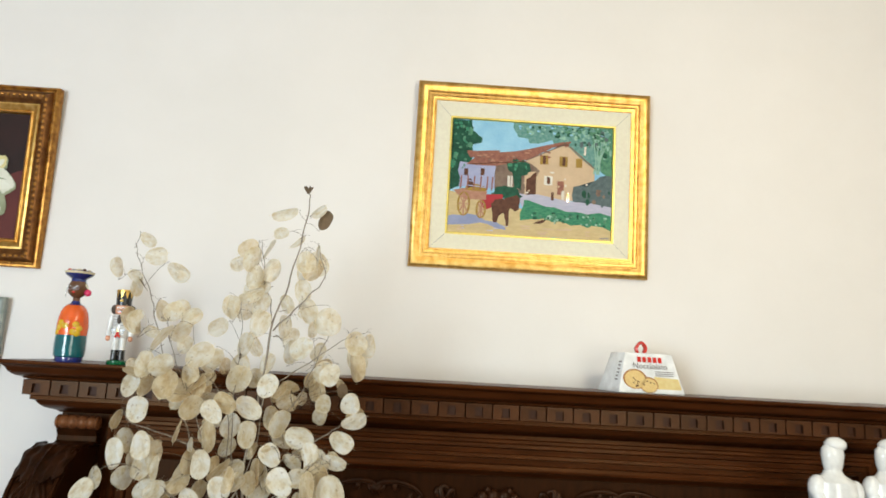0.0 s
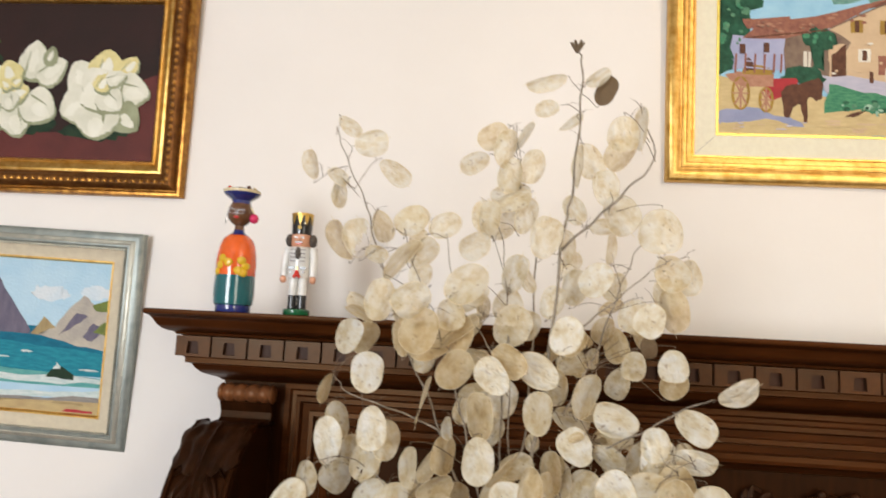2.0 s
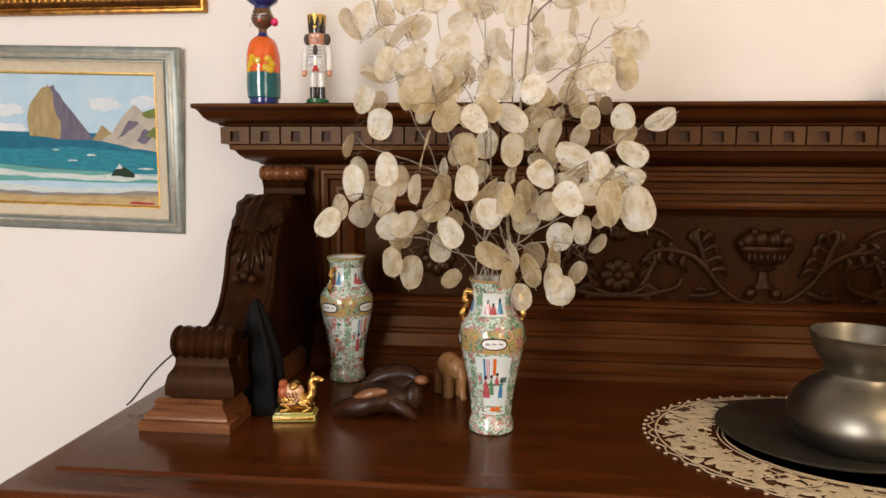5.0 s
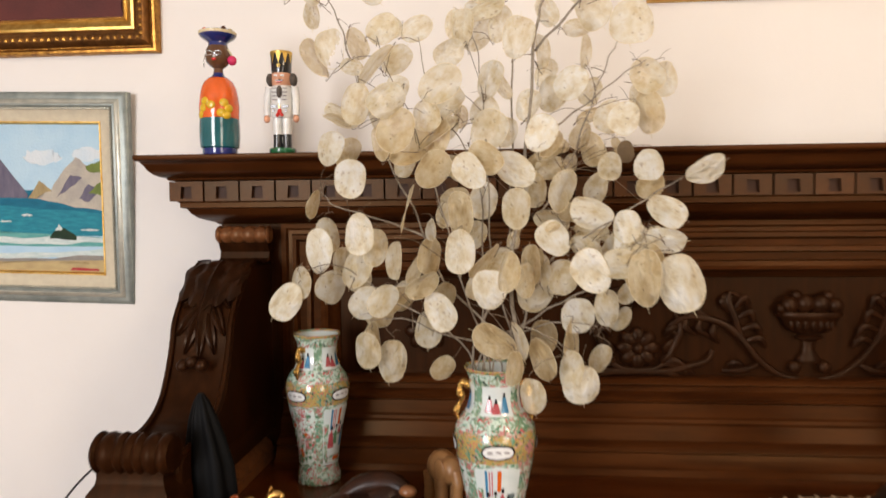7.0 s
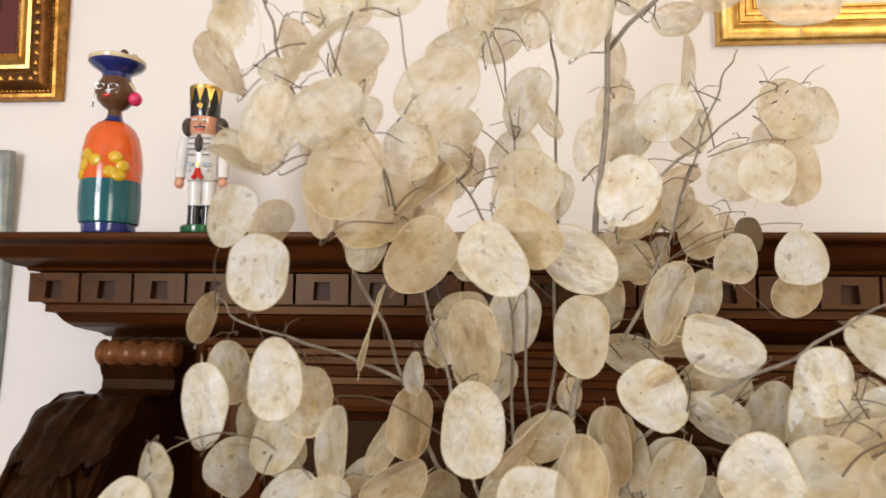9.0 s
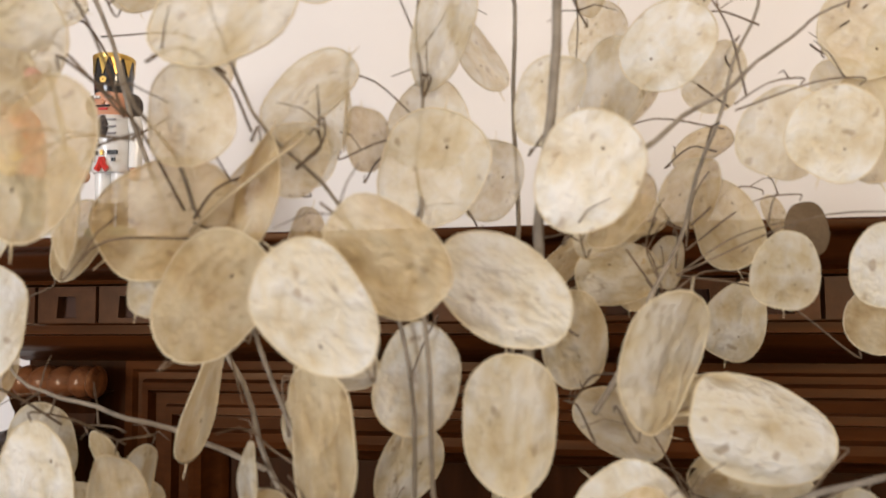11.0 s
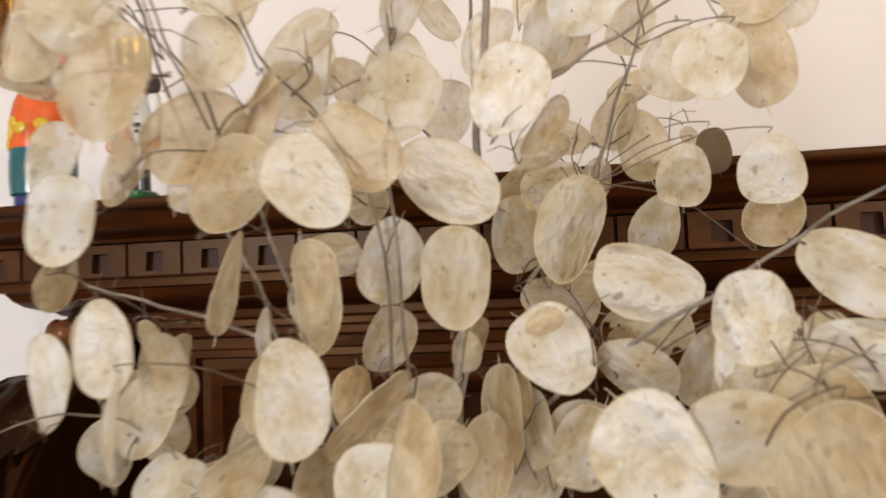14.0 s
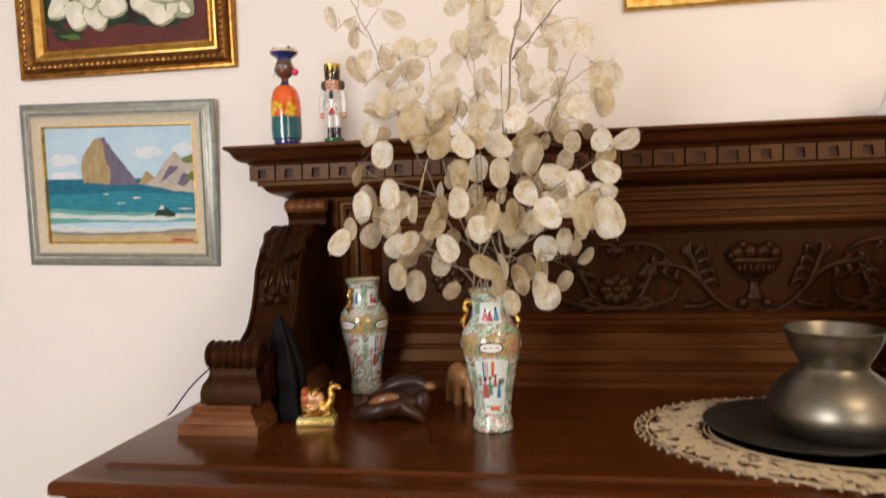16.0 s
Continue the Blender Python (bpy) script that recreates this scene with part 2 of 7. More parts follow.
EBONY = material("ebony", (0.0035, 0.0032, 0.0034), 0.55, second=(0.002, 0.002, 0.002), scale=30, spec=0.08)
CAMELG = material("gilt_camel", (0.75, 0.47, 0.14), 0.24, 0.9, second=(0.45, 0.23, 0.06), scale=120, bump=0.7, bump_scale=200)
CAMELR = paint("rust_enamel", (0.40, 0.10, 0.035), 0.25, coat=0.4)
CAMELP = paint("pale_enamel", (0.72, 0.52, 0.30), 0.25, second=(0.60, 0.30, 0.16), scale=150, coat=0.4)
BASEG = paint("green_gilt_base", (0.34, 0.36, 0.09), 0.3, second=(0.5, 0.42, 0.12), scale=120, coat=0.3)
ELEPH = material("pale_elephant_wood", (0.40, 0.20, 0.075), 0.4, second=(0.30, 0.14, 0.05), scale=25, stretch=(1, 1, 5), bump=0.1)
ROOTW = material("carved_root", (0.042, 0.014, 0.006), 0.36, second=(0.012, 0.005, 0.003), scale=24, bump=0.6, bump_scale=50, coat=0.04, spec=0.2)
ROOTL = material("pale_root_wood", (0.24, 0.095, 0.034), 0.3, second=(0.13, 0.048, 0.018), scale=30, coat=0.2)
CABLE = paint("black_cable", (0.02, 0.02, 0.02), 0.5)
INK = paint("grey_ink", (0.28, 0.26, 0.26), 0.7)


# ---- builders ----
def link(name, bm, mats, parent=None, label="", smooth=True, loc=None):
    me = bpy.data.meshes.new(name)
    bmesh.ops.recalc_face_normals(bm, faces=bm.faces)
    bm.to_mesh(me)
    bm.free()
    for m in mats if isinstance(mats, (list, tuple)) else [mats]:
        me.materials.append(m)
    for p in me.polygons:
        p.use_smooth = smooth
    if smooth:
        me.set_sharp_from_angle(angle=radians(38))
    ob = new(name, me)
    if parent:
        ob.parent = parent
    if loc is not None:
        ob.matrix_local = loc
    if label:
        ob["label"] = label
    return ob


def part(name, bm, mats, parent, label="", smooth=True, loc=None):
    return link(name, bm, mats, parent, label, smooth, loc)


def thing(name, label, category, m=None, group="", kind=""):
    ob = new(name)
    ob.empty_display_size = 0.05
    if m is not None:
        ob.matrix_world = m
    return tagged(ob, label, category, group, kind)


def share(ob, name, m, parent):
    o = new(name, ob.data)
    o.parent = parent
    o.matrix_local = m
    return o


def add_box(bm, x0, x1, y0, y1, z0, z1, bevel=0.0, mat=0):
    r = bmesh.ops.create_cube(bm, size=1)
    vs = r["verts"]
    for v in vs:
        v.co = Vector((x0 + (v.co.x + 0.5) * (x1 - x0), y0 + (v.co.y + 0.5) * (y1 - y0), z0 + (v.co.z + 0.5) * (z1 - z0)))
    fs = {f for v in vs for f in v.link_faces}
    if bevel:
        es = list({e for v in vs for e in v.link_edges})
        r2 = bmesh.ops.bevel(bm, geom=es, offset=bevel, segments=2, affect="EDGES", profile=0.6)
        fs |= set(r2["faces"])
    for f in fs:
        if f.is_valid:
            f.material_index = mat
    return bm


def box(x0, x1, y0, y1, z0, z1, bevel=0.0):
    return add_box(bmesh.new(), x0, x1, y0, y1, z0, z1, bevel)


def grid_faces(bm, rows, close_u=False, close_v=False, mat=0):
    nu, nv = len(rows), len(rows[0])
    for i in range(nu if close_u else nu - 1):
        for j in range(nv if close_v else nv - 1):
            q = [rows[i][j], rows[(i + 1) % nu][j], rows[(i + 1) % nu][(j + 1) % nv], rows[i][(j + 1) % nv]]
            if len(set(q)) >= 3:
                try:
                    f = bm.faces.new([v for k, v in enumerate(q) if v not in q[:k]])
                    f.material_index = mat
                except ValueError:
                    pass


def add_lathe(bm, profile, seg=32, centre=(0, 0, 0), axis="z", mat=0, squash=1.0):
    """Profile of (radius, height)."""
    rows = []
    for r, h in profile:
        row = []
        for k in range(seg):
            a = 2 * math.pi * k / seg
            u, v = r * math.cos(a), r * math.sin(a) * squash
            p = (u, v, h) if axis == "z" else (h, u, v) if axis == "x" else (u, h, v)
            row.append(bm.verts.new(Vector(p) + Vector(centre)))
        rows.append(row)
    grid_faces(bm, rows, close_v=True, mat=mat)
    for row in (rows[0], rows[-1]):
        f = bm.faces.new(row)
        f.material_index = mat
    return bm


def lathe(profile, seg=32, **k):
    return add_lathe(bmesh.new(), profile, seg, **k)


def spline(pts, n=6):
    """Smooth points through pts (Catmull-Rom)."""
    pts = [Vector(p) for p in pts]
    ext = [pts[0] * 2 - pts[1]] + pts + [pts[-1] * 2 - pts[-2]]
    out = []
    for i in range(1, len(ext) - 2):
        p0, p1, p2, p3 = ext[i - 1:i + 3]
        for k in range(n):
            t = k / n
            out.append(0.5 * ((2 * p1) + (p2 - p0) * t + (2 * p0 - 5 * p1 + 4 * p2 - p3) * t * t + (3 * p1 - p0 - 3 * p2 + p3) * t ** 3))
    return out + [pts[-1]]


def add_tube(bm, pts, radius, seg=6, flat=None, mat=0, ends=True):
    """radius: a number, or a function of 0..1. flat: (axis vector, factor) squashes the section along that axis."""
    pts = [Vector(p) for p in pts]
    rows, n = [], len(pts)
    side = None
    for i, p in enumerate(pts):
        d = (pts[min(i + 1, n - 1)] - pts[max(i - 1, 0)]).normalized()
        if side is None:
            side = d.orthogonal().normalized()
        side = (side - d * side.dot(d)).normalized()
        up = d.cross(side)
        r = radius(i / (n - 1)) if callable(radius) else radius
        row = []
        for k in range(seg):
            a = 2 * math.pi * k / seg
            o = (side * math.cos(a) + up * math.sin(a)) * r
            if flat:
                o -= flat[0] * o.dot(flat[0]) * (1 - flat[1])
            row.append(bm.verts.new(p + o))
        rows.append(row)
    grid_faces(bm, rows, close_v=True, mat=mat)
    if ends:
        for row in (rows[0], rows[-1]):
            f = bm.faces.new(row)
            f.material_index = mat
    return bm


def add_ball(bm, centre, rx, ry=None, rz=None, mat=0, seg=12, rot=None):
    ry, rz = ry or rx, rz or rx
    r = bmesh.ops.create_uvsphere(bm, u_segments=seg, v_segments=max(6, seg // 2 + 1), radius=1)
    for v in r["verts"]:
        c = Vector((v.co.x * rx, v.co.y * ry, v.co.z * rz))
        v.co = (rot @ c if rot else c) + Vector(centre)
    for f in {f for v in r["verts"] for f in v.link_faces}:
        f.material_index = mat
    return bm


def u_sweep(bm, profile, xl, xr, yf, yb, mat=0):
    """A moulding round the left side, front and right side of a block; profile of (outwards, height)."""
    rows = []
    for out, z in profile:
        rows.append([bm.verts.new(p) for p in ((xl - out, yb, z), (xl - out, yf - out, z), (xr + out, yf - out, z), (xr + out, yb, z))])
    grid_faces(bm, rows, mat=mat)
    return bm


def run_x(bm, profile, x0, x1, mat=0):
    """A straight moulding along x; profile of (y, z)."""
    rows = [[bm.verts.new((x0, y, z)), bm.verts.new((x1, y, z))] for y, z in profile]
    grid_faces(bm, rows, mat=mat)
    return bm


def frame_sweep(bm, profile, w, h, mat=0):
    """A mitred picture frame round the origin, outer size w x h; profile of (inwards, depth towards the room)."""
    rows = []
    for d, y in profile:
        a, b = w / 2 - d, h / 2 - d
        rows.append([bm.verts.new((sx * a, -y, sz * b)) for sx, sz in ((-1, -1), (1, -1), (1, 1), (-1, 1))])
    grid_faces(bm, rows, close_v=True, mat=mat)
    return bm


# ---- the room ----
WALL_Y, FLOOR_Z, CEIL_Z = 2.285, 0.11, 3.15
def structure(name, bm, mat, label=""):
    return tagged(link(name, bm, mat, smooth=False), label, "", "", "structure")


structure("wall_north", box(-3.2, 3.2, WALL_Y, WALL_Y + 0.15, FLOOR_Z, CEIL_Z), PLASTER, "warm white painted plaster wall with pictures")
# walls out of view, added in a dark colour to limit the fill light
structure("wall_west", box(-3.35, -3.2, -2.15, WALL_Y + 0.15, FLOOR_Z, CEIL_Z), DIMWALL)
structure("wall_east", box(3.2, 3.35, -2.15, WALL_Y + 0.15, FLOOR_Z, CEIL_Z), DIMWALL)
# unseen south wall, with two openings added for the side lights
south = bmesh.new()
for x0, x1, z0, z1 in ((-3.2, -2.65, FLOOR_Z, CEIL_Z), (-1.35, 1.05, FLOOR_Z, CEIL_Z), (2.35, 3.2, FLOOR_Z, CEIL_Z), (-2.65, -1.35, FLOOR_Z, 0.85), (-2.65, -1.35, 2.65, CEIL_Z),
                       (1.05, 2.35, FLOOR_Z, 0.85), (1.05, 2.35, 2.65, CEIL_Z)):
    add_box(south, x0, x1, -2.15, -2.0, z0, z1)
structure("wall_south", south, DIMWALL)
structure("ceiling", box(-3.35, 3.35, -2.15, WALL_Y + 0.15, CEIL_Z, CEIL_Z + 0.1), CEIL)
structure("floor", box(-3.35, 3.35, -2.15, WALL_Y + 0.15, FLOOR_Z - 0.1, FLOOR_Z), FLOORM)

# ---- the carved sideboard ----
XC = 0.183
TOP_Z = 1.114


def flip(x):
    return 2 * XC - x


side = thing("sideboard", "dark carved walnut sideboard with a tall moulded back", "sideboard", pose(XC, 1.85, FLOOR_Z))
side_inv = side.matrix_world.inverted()


def sp(name, bm, mats, label="", smooth=True, parent=None):
    bm.transform(side_inv)
    return part(name, bm, mats, parent or side, label, smooth)


carcass = box(-1.03, flip(-1.03), 1.53, WALL_Y - 0.005, FLOOR_Z + 0.08, 1.045)
add_box(carcass, -1.0, flip(-1.0), 1.57, WALL_Y - 0.01, FLOOR_Z, FLOOR_Z + 0.08)
sp("carcass", carcass, WOOD, smooth=False)
wt = bmesh.new()
u_sweep(wt, [(-0.62, TOP_Z - 0.0005), (0.0, TOP_Z), (0.003, TOP_Z - 0.0025), (0.006, TOP_Z - 0.005), (0.014, TOP_Z - 0.0065), (0.050, TOP_Z - 0.0085), (0.060, TOP_Z - 0.011), (0.065, TOP_Z - 0.016), (0.066, TOP_Z - 0.032), (0.062, TOP_Z - 0.037),
             (0.050, TOP_Z - 0.039), (0.046, TOP_Z - 0.050), (0.034, TOP_Z - 0.060), (0.018, TOP_Z - 0.066), (-0.02, TOP_Z - 0.070)], -1.042, flip(-1.042), 1.512, WALL_Y - 0.006)
sp("worktop", wt, TOPM, "polished reddish brown worktop with a moulded edge")
gad = bmesh.new()
add_ball(gad, (0, 0, 0), 0.011, 0.012, 0.022)
gad0 = None
for i in range(64):
    x = -1.04 + i * 0.0385
    if gad0 is None:
        gad.transform(Matrix.Identity(4))
        gad0 = part("gadroon", gad, WOOD, side)
        gad0.matrix_local = side_inv @ pose(x, 1.500, 1.030)
    else:
        share(gad0, "gadroon", side_inv @ pose(x, 1.500, 1.030), side)

# tall back
XL, YF = -0.94, 2.126
# back board takes the darkened walnut, with the cornice's shade in its colour
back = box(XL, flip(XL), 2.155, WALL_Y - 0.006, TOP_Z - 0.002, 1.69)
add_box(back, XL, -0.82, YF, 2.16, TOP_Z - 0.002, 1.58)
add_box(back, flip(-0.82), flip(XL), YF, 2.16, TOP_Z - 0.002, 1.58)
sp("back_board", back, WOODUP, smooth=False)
cor = bmesh.new()
u_sweep(cor, [(-0.01, 1.572), (0.004, 1.573), (0.010, 1.578), (0.020, 1.581), (0.033, 1.586), (0.042, 1.594), (0.048, 1.603), (0.057, 1.605), (0.057, 1.614), (0.060, 1.616), (0.060, 1.654), (0.072, 1.656), (0.074, 1.660), (0.083, 1.662),
              (0.091, 1.666), (0.098, 1.673), (0.103, 1.682), (0.108, 1.688), (0.114, 1.690), (0.116, 1.693), (0.116, 1.698), (0.114, 1.700), (-0.10, 1.7005)], XL, flip(XL), YF, WALL_Y - 0.006)
cornice = sp("cornice", cor, WOOD, "heavy moulded walnut cornice")
den = bmesh.new()
w, h, hw, z0, z1, dp = 0.0322, 0.0182, 0.0112, -0.0135, 0.0085, 0.0095
outer = [(-w, -h), (w, -h), (w, h), (-w, h)]
inner = [(-hw, z0), (hw, z0), (hw * 0.86, z1), (-hw * 0.86, z1)]
vo = [den.verts.new((x, 0, z)) for x, z in outer]
vi = [den.verts.new((x, 0, z)) for x, z in inner]
vd = [den.verts.new((x, dp, z)) for x, z in inner]
vb = [den.verts.new((x, 0.012, z)) for x, z in outer]
for k in range(4):
    j = (k + 1) % 4
    den.faces.new((vo[k], vo[j], vi[j], vi[k]))
    den.faces.new((vi[k], vi[j], vd[j], vd[k])).material_index = 1
    den.faces.new((vo[k], vb[k], vb[j], vo[j]))
den.faces.new(vd).material_index = 1
den0 = part("dentil", den, [DENTM, HOLE], cornice, "square dentil with a sunk socket", smooth=False)
den0.matrix_local = side_inv @ pose(-0.978, YF - 0.0715, 1.6353)
PITCH = 0.0683
for i in range(1, 35):
    share(den0, "dentil", side_inv @ pose(-0.978 + i * PITCH, YF - 0.0715 + 0.0004 * math.sin(i * 7), 1.6353), cornice)
for s, x in ((-90, XL - 0.0715), (90, flip(XL) + 0.0715)):
    for i in range(3):
        share(den0, "dentil", side_inv @ pose(x, 2.093 + i * PITCH, 1.6353, 0, 0, s), cornice)

# nested mouldings round the carved panel
fx0, fx1, fz0, fz1 = -0.82, flip(-0.82), 1.262, 1.574
prof = [(0, 2.155), (0.0, 2.124), (0.010, 2.1215), (0.014, 2.127), (0.021, 2.127), (0.024, 2.118), (0.032, 2.116), (0.036, 2.126), (0.048, 2.128), (0.050, 2.121), (0.058, 2.120), (0.061, 2.131), (0.074, 2.133), (0.077, 2.122),
        (0.085, 2.118), (0.092, 2.121), (0.096, 2.133), (0.104, 2.140), (0.109, 2.152)]
rows = []
fm = bmesh.new()
for d, y in prof:
    rows.append([fm.verts.new(p) for p in ((fx0 + d, y, fz0), (fx0 + d, y, fz1 - d), (fx1 - d, y, fz1 - d), (fx1 - d, y, fz0))])
grid_faces(fm, rows)
sp("panel_moulding", fm, WOOD)
lm = bmesh.new()
run_x(lm, [(2.152, 1.276), (2.138, 1.274), (2.128, 1.270), (2.124, 1.264), (2.130, 1.260), (2.130, 1.251), (2.118, 1.248), (2.110, 1.241), (2.112, 1.234), (2.120, 1.230), (2.118, 1.205), (2.112, 1.202), (2.110, 1.196), (2.104, 1.193),
           (2.098, 1.166), (2.088, 1.163), (2.078, 1.158), (2.074, 1.152), (2.078, 1.148), (2.074, 1.142), (2.064, 1.128), (2.058, 1.125), (2.056, 1.113)], fx0, fx1)
sp("base_moulding", lm, WOOD)


# carving
def rosette(x, z, r=0.034, petals=6):
    bm = bmesh.new()
    add_ball(bm, (0, -0.010, 0), r * 0.3, 0.009, r * 0.3, seg=10)
    ob = part("rosette", bm, CARVED, side, "carved walnut rosette")
    ob.matrix_local = side_inv @ pose(x, CY, z)
    for k in range(petals):
        a = 2 * math.pi * k / petals
        bm = bmesh.new()
        add_ball(bm, (r * 0.58 * math.cos(a), -0.005, r * 0.58 * math.sin(a)), r * 0.46, 0.0075, r * 0.34, seg=12, rot=Matrix.Rotation(-a, 3, "Y"))
        part("petal", bm, CARVED, ob)


CY = 2.151


def carved_run(name, pts, r0, r1, sg, shift):
    """A rounded tendril or leaf lobe standing out of the panel; sg mirrors it about the urn, shift mirrors it about the rosette."""
    pts = [(-0.264 - x if shift else x, z) for x, z in pts]
    pts = [(x if sg > 0 else flip(x), z) for x, z in pts]
    line = spline([(x, CY - 0.002, z) for x, z in pts], 6)
    n = len(line) - 1
    line = [p + Vector((0, -0.006 * math.sin(math.pi * (0.15 + 0.75 * i / n)), 0)) for i, p in enumerate(line)]
    bm = bmesh.new()
    add_tube(bm, line, lambda t: r0 + (r1 - r0) * math.sin(math.pi * min(1, 0.10 + 0.86 * t)), 8, flat=(Vector((0, 1, 0)), 0.7))
    sp(name, bm, CARVED)


TENDRILS = [
    [(0.175, 1.271), (0.13, 1.281), (0.091, 1.31), (0.061, 1.347), (0.032, 1.374), (-0.001, 1.386), (-0.04, 1.39), (-0.066, 1.377), (-0.072, 1.364), (-0.056, 1.357)],
    [(0.078, 1.324), (0.058, 1.357), (0.045, 1.394), (0.035, 1.42), (0.039, 1.435), (0.055, 1.43)],
    [(-0.014, 1.41), (-0.04, 1.43), (-0.079, 1.44), (-0.118, 1.437), (-0.144, 1.42), (-0.152, 1.43)],
    [(-0.271, 1.327), (-0.261, 1.307), (-0.222, 1.294), (-0.17, 1.284), (-0.105, 1.289), (-0.079, 1.3), (-0.04, 1.284)],
    [(-0.222, 1.294), (-0.191, 1.307), (-0.202, 1.34), (-0.212, 1.367), (-0.204, 1.394)],
    [(0.091, 1.3), (0.065, 1.29), (0.026, 1.287)],
]
LOBES = [
    [(-0.04, 1.388), (-0.045, 1.37), (-0.023, 1.356)],
    [(-0.014, 1.386), (-0.02, 1.367), (0.004, 1.351)],
    [(0.012, 1.379), (0.006, 1.36), (0.019, 1.34)],
    [(-0.027, 1.39), (-0.047, 1.4), (-0.038, 1.412)],
    [(0.006, 1.386), (-0.02, 1.4), (-0.012, 1.408)],
    [(0.048, 1.407), (0.066, 1.427), (0.074, 1.399)],
    [(0.052, 1.387), (0.076, 1.4), (0.083, 1.372)],
    [(0.058, 1.364), (0.085, 1.374), (0.098, 1.35)],
    [(0.068, 1.344), (0.092, 1.35), (0.106, 1.332)],
    [(0.04, 1.399), (0.024, 1.419), (0.031, 1.435)],
    [(-0.085, 1.299), (-0.062, 1.306), (-0.024, 1.279)],
    [(-0.105, 1.289), (-0.072, 1.282), (-0.054, 1.274)],
    [(-0.202, 1.347), (-0.185, 1.334), (-0.179, 1.319)],
    [(-0.202, 1.324), (-0.182, 1.31), (-0.178, 1.295)],
    [(-0.209, 1.37), (-0.191, 1.367), (-0.183, 1.35)],
    [(-0.118, 1.437), (-0.129, 1.42), (-0.123, 1.408)],
    [(-0.079, 1.44), (-0.085, 1.426), (-0.072, 1.418)],
    [(0.065, 1.29), (0.052, 1.303), (0.035, 1.299)],
]
for sg in (1, -1):
    for shift in (False, True):
        for v in TENDRILS:
            if not shift or v[0][0] < 0.0:
                carved_run("carved_scroll", v, 0.003, 0.0068, sg, shift)
        for v in LOBES:
            if not shift or v[0][0] < 0.0:
                carved_run("carved_leaf", v, 0.0018, 0.0070, sg, shift)
for x, z in ((-0.132, 1.330), (flip(-0.132), 1.330), (-0.54, 1.36), (flip(-0.54), 1.36)):
    rosette(x, z, 0.040, 8)
urn = bmesh.new()
add_lathe(urn, [(0.022, 1.305), (0.024, 1.311), (0.014, 1.322), (0.011, 1.333), (0.012, 1.345), (0.024, 1.349), (0.026, 1.353), (0.016, 1.357), (0.034, 1.362), (0.048, 1.374), (0.054, 1.388), (0.059, 1.391), (0.061, 1.397), (0.058, 1.401)],
          28, (XC, CY - 0.002, 0), squash=0.45)
urn_ob = sp("carved_urn", urn, CARVED, "carved walnut urn heaped with fruit")
gd = bmesh.new()
for k in range(7):
    a = (k - 3) / 3.4
    add_ball(gd, (XC + 0.047 * math.sin(a), CY - 0.021 * math.cos(a), 1.378), 0.0055, 0.006, 0.013)
sp("fluting", gd, CARVED, parent=None)
for dx, dz, r in ((-0.040, 0.013, 0.017), (-0.012, 0.016, 0.018), (0.016, 0.015, 0.019), (0.043, 0.012, 0.015), (-0.054, 0.006, 0.010), (0.030, 0.030, 0.010), (-0.027, 0.031, 0.010)):
    bm = bmesh.new()
    add_ball(bm, (XC + dx, CY - 0.012, 1.401 + dz), r, r * 0.8, r, seg=12)
    sp("carved_fruit", bm, CARVED)
for sg in (1, -1):
    bm = bmesh.new()
    add_ball(bm, (XC + 0.027 * sg, CY - 0.006, 1.296), 0.013, 0.010, 0.013)
    sp("scroll_end", bm, CARVED)


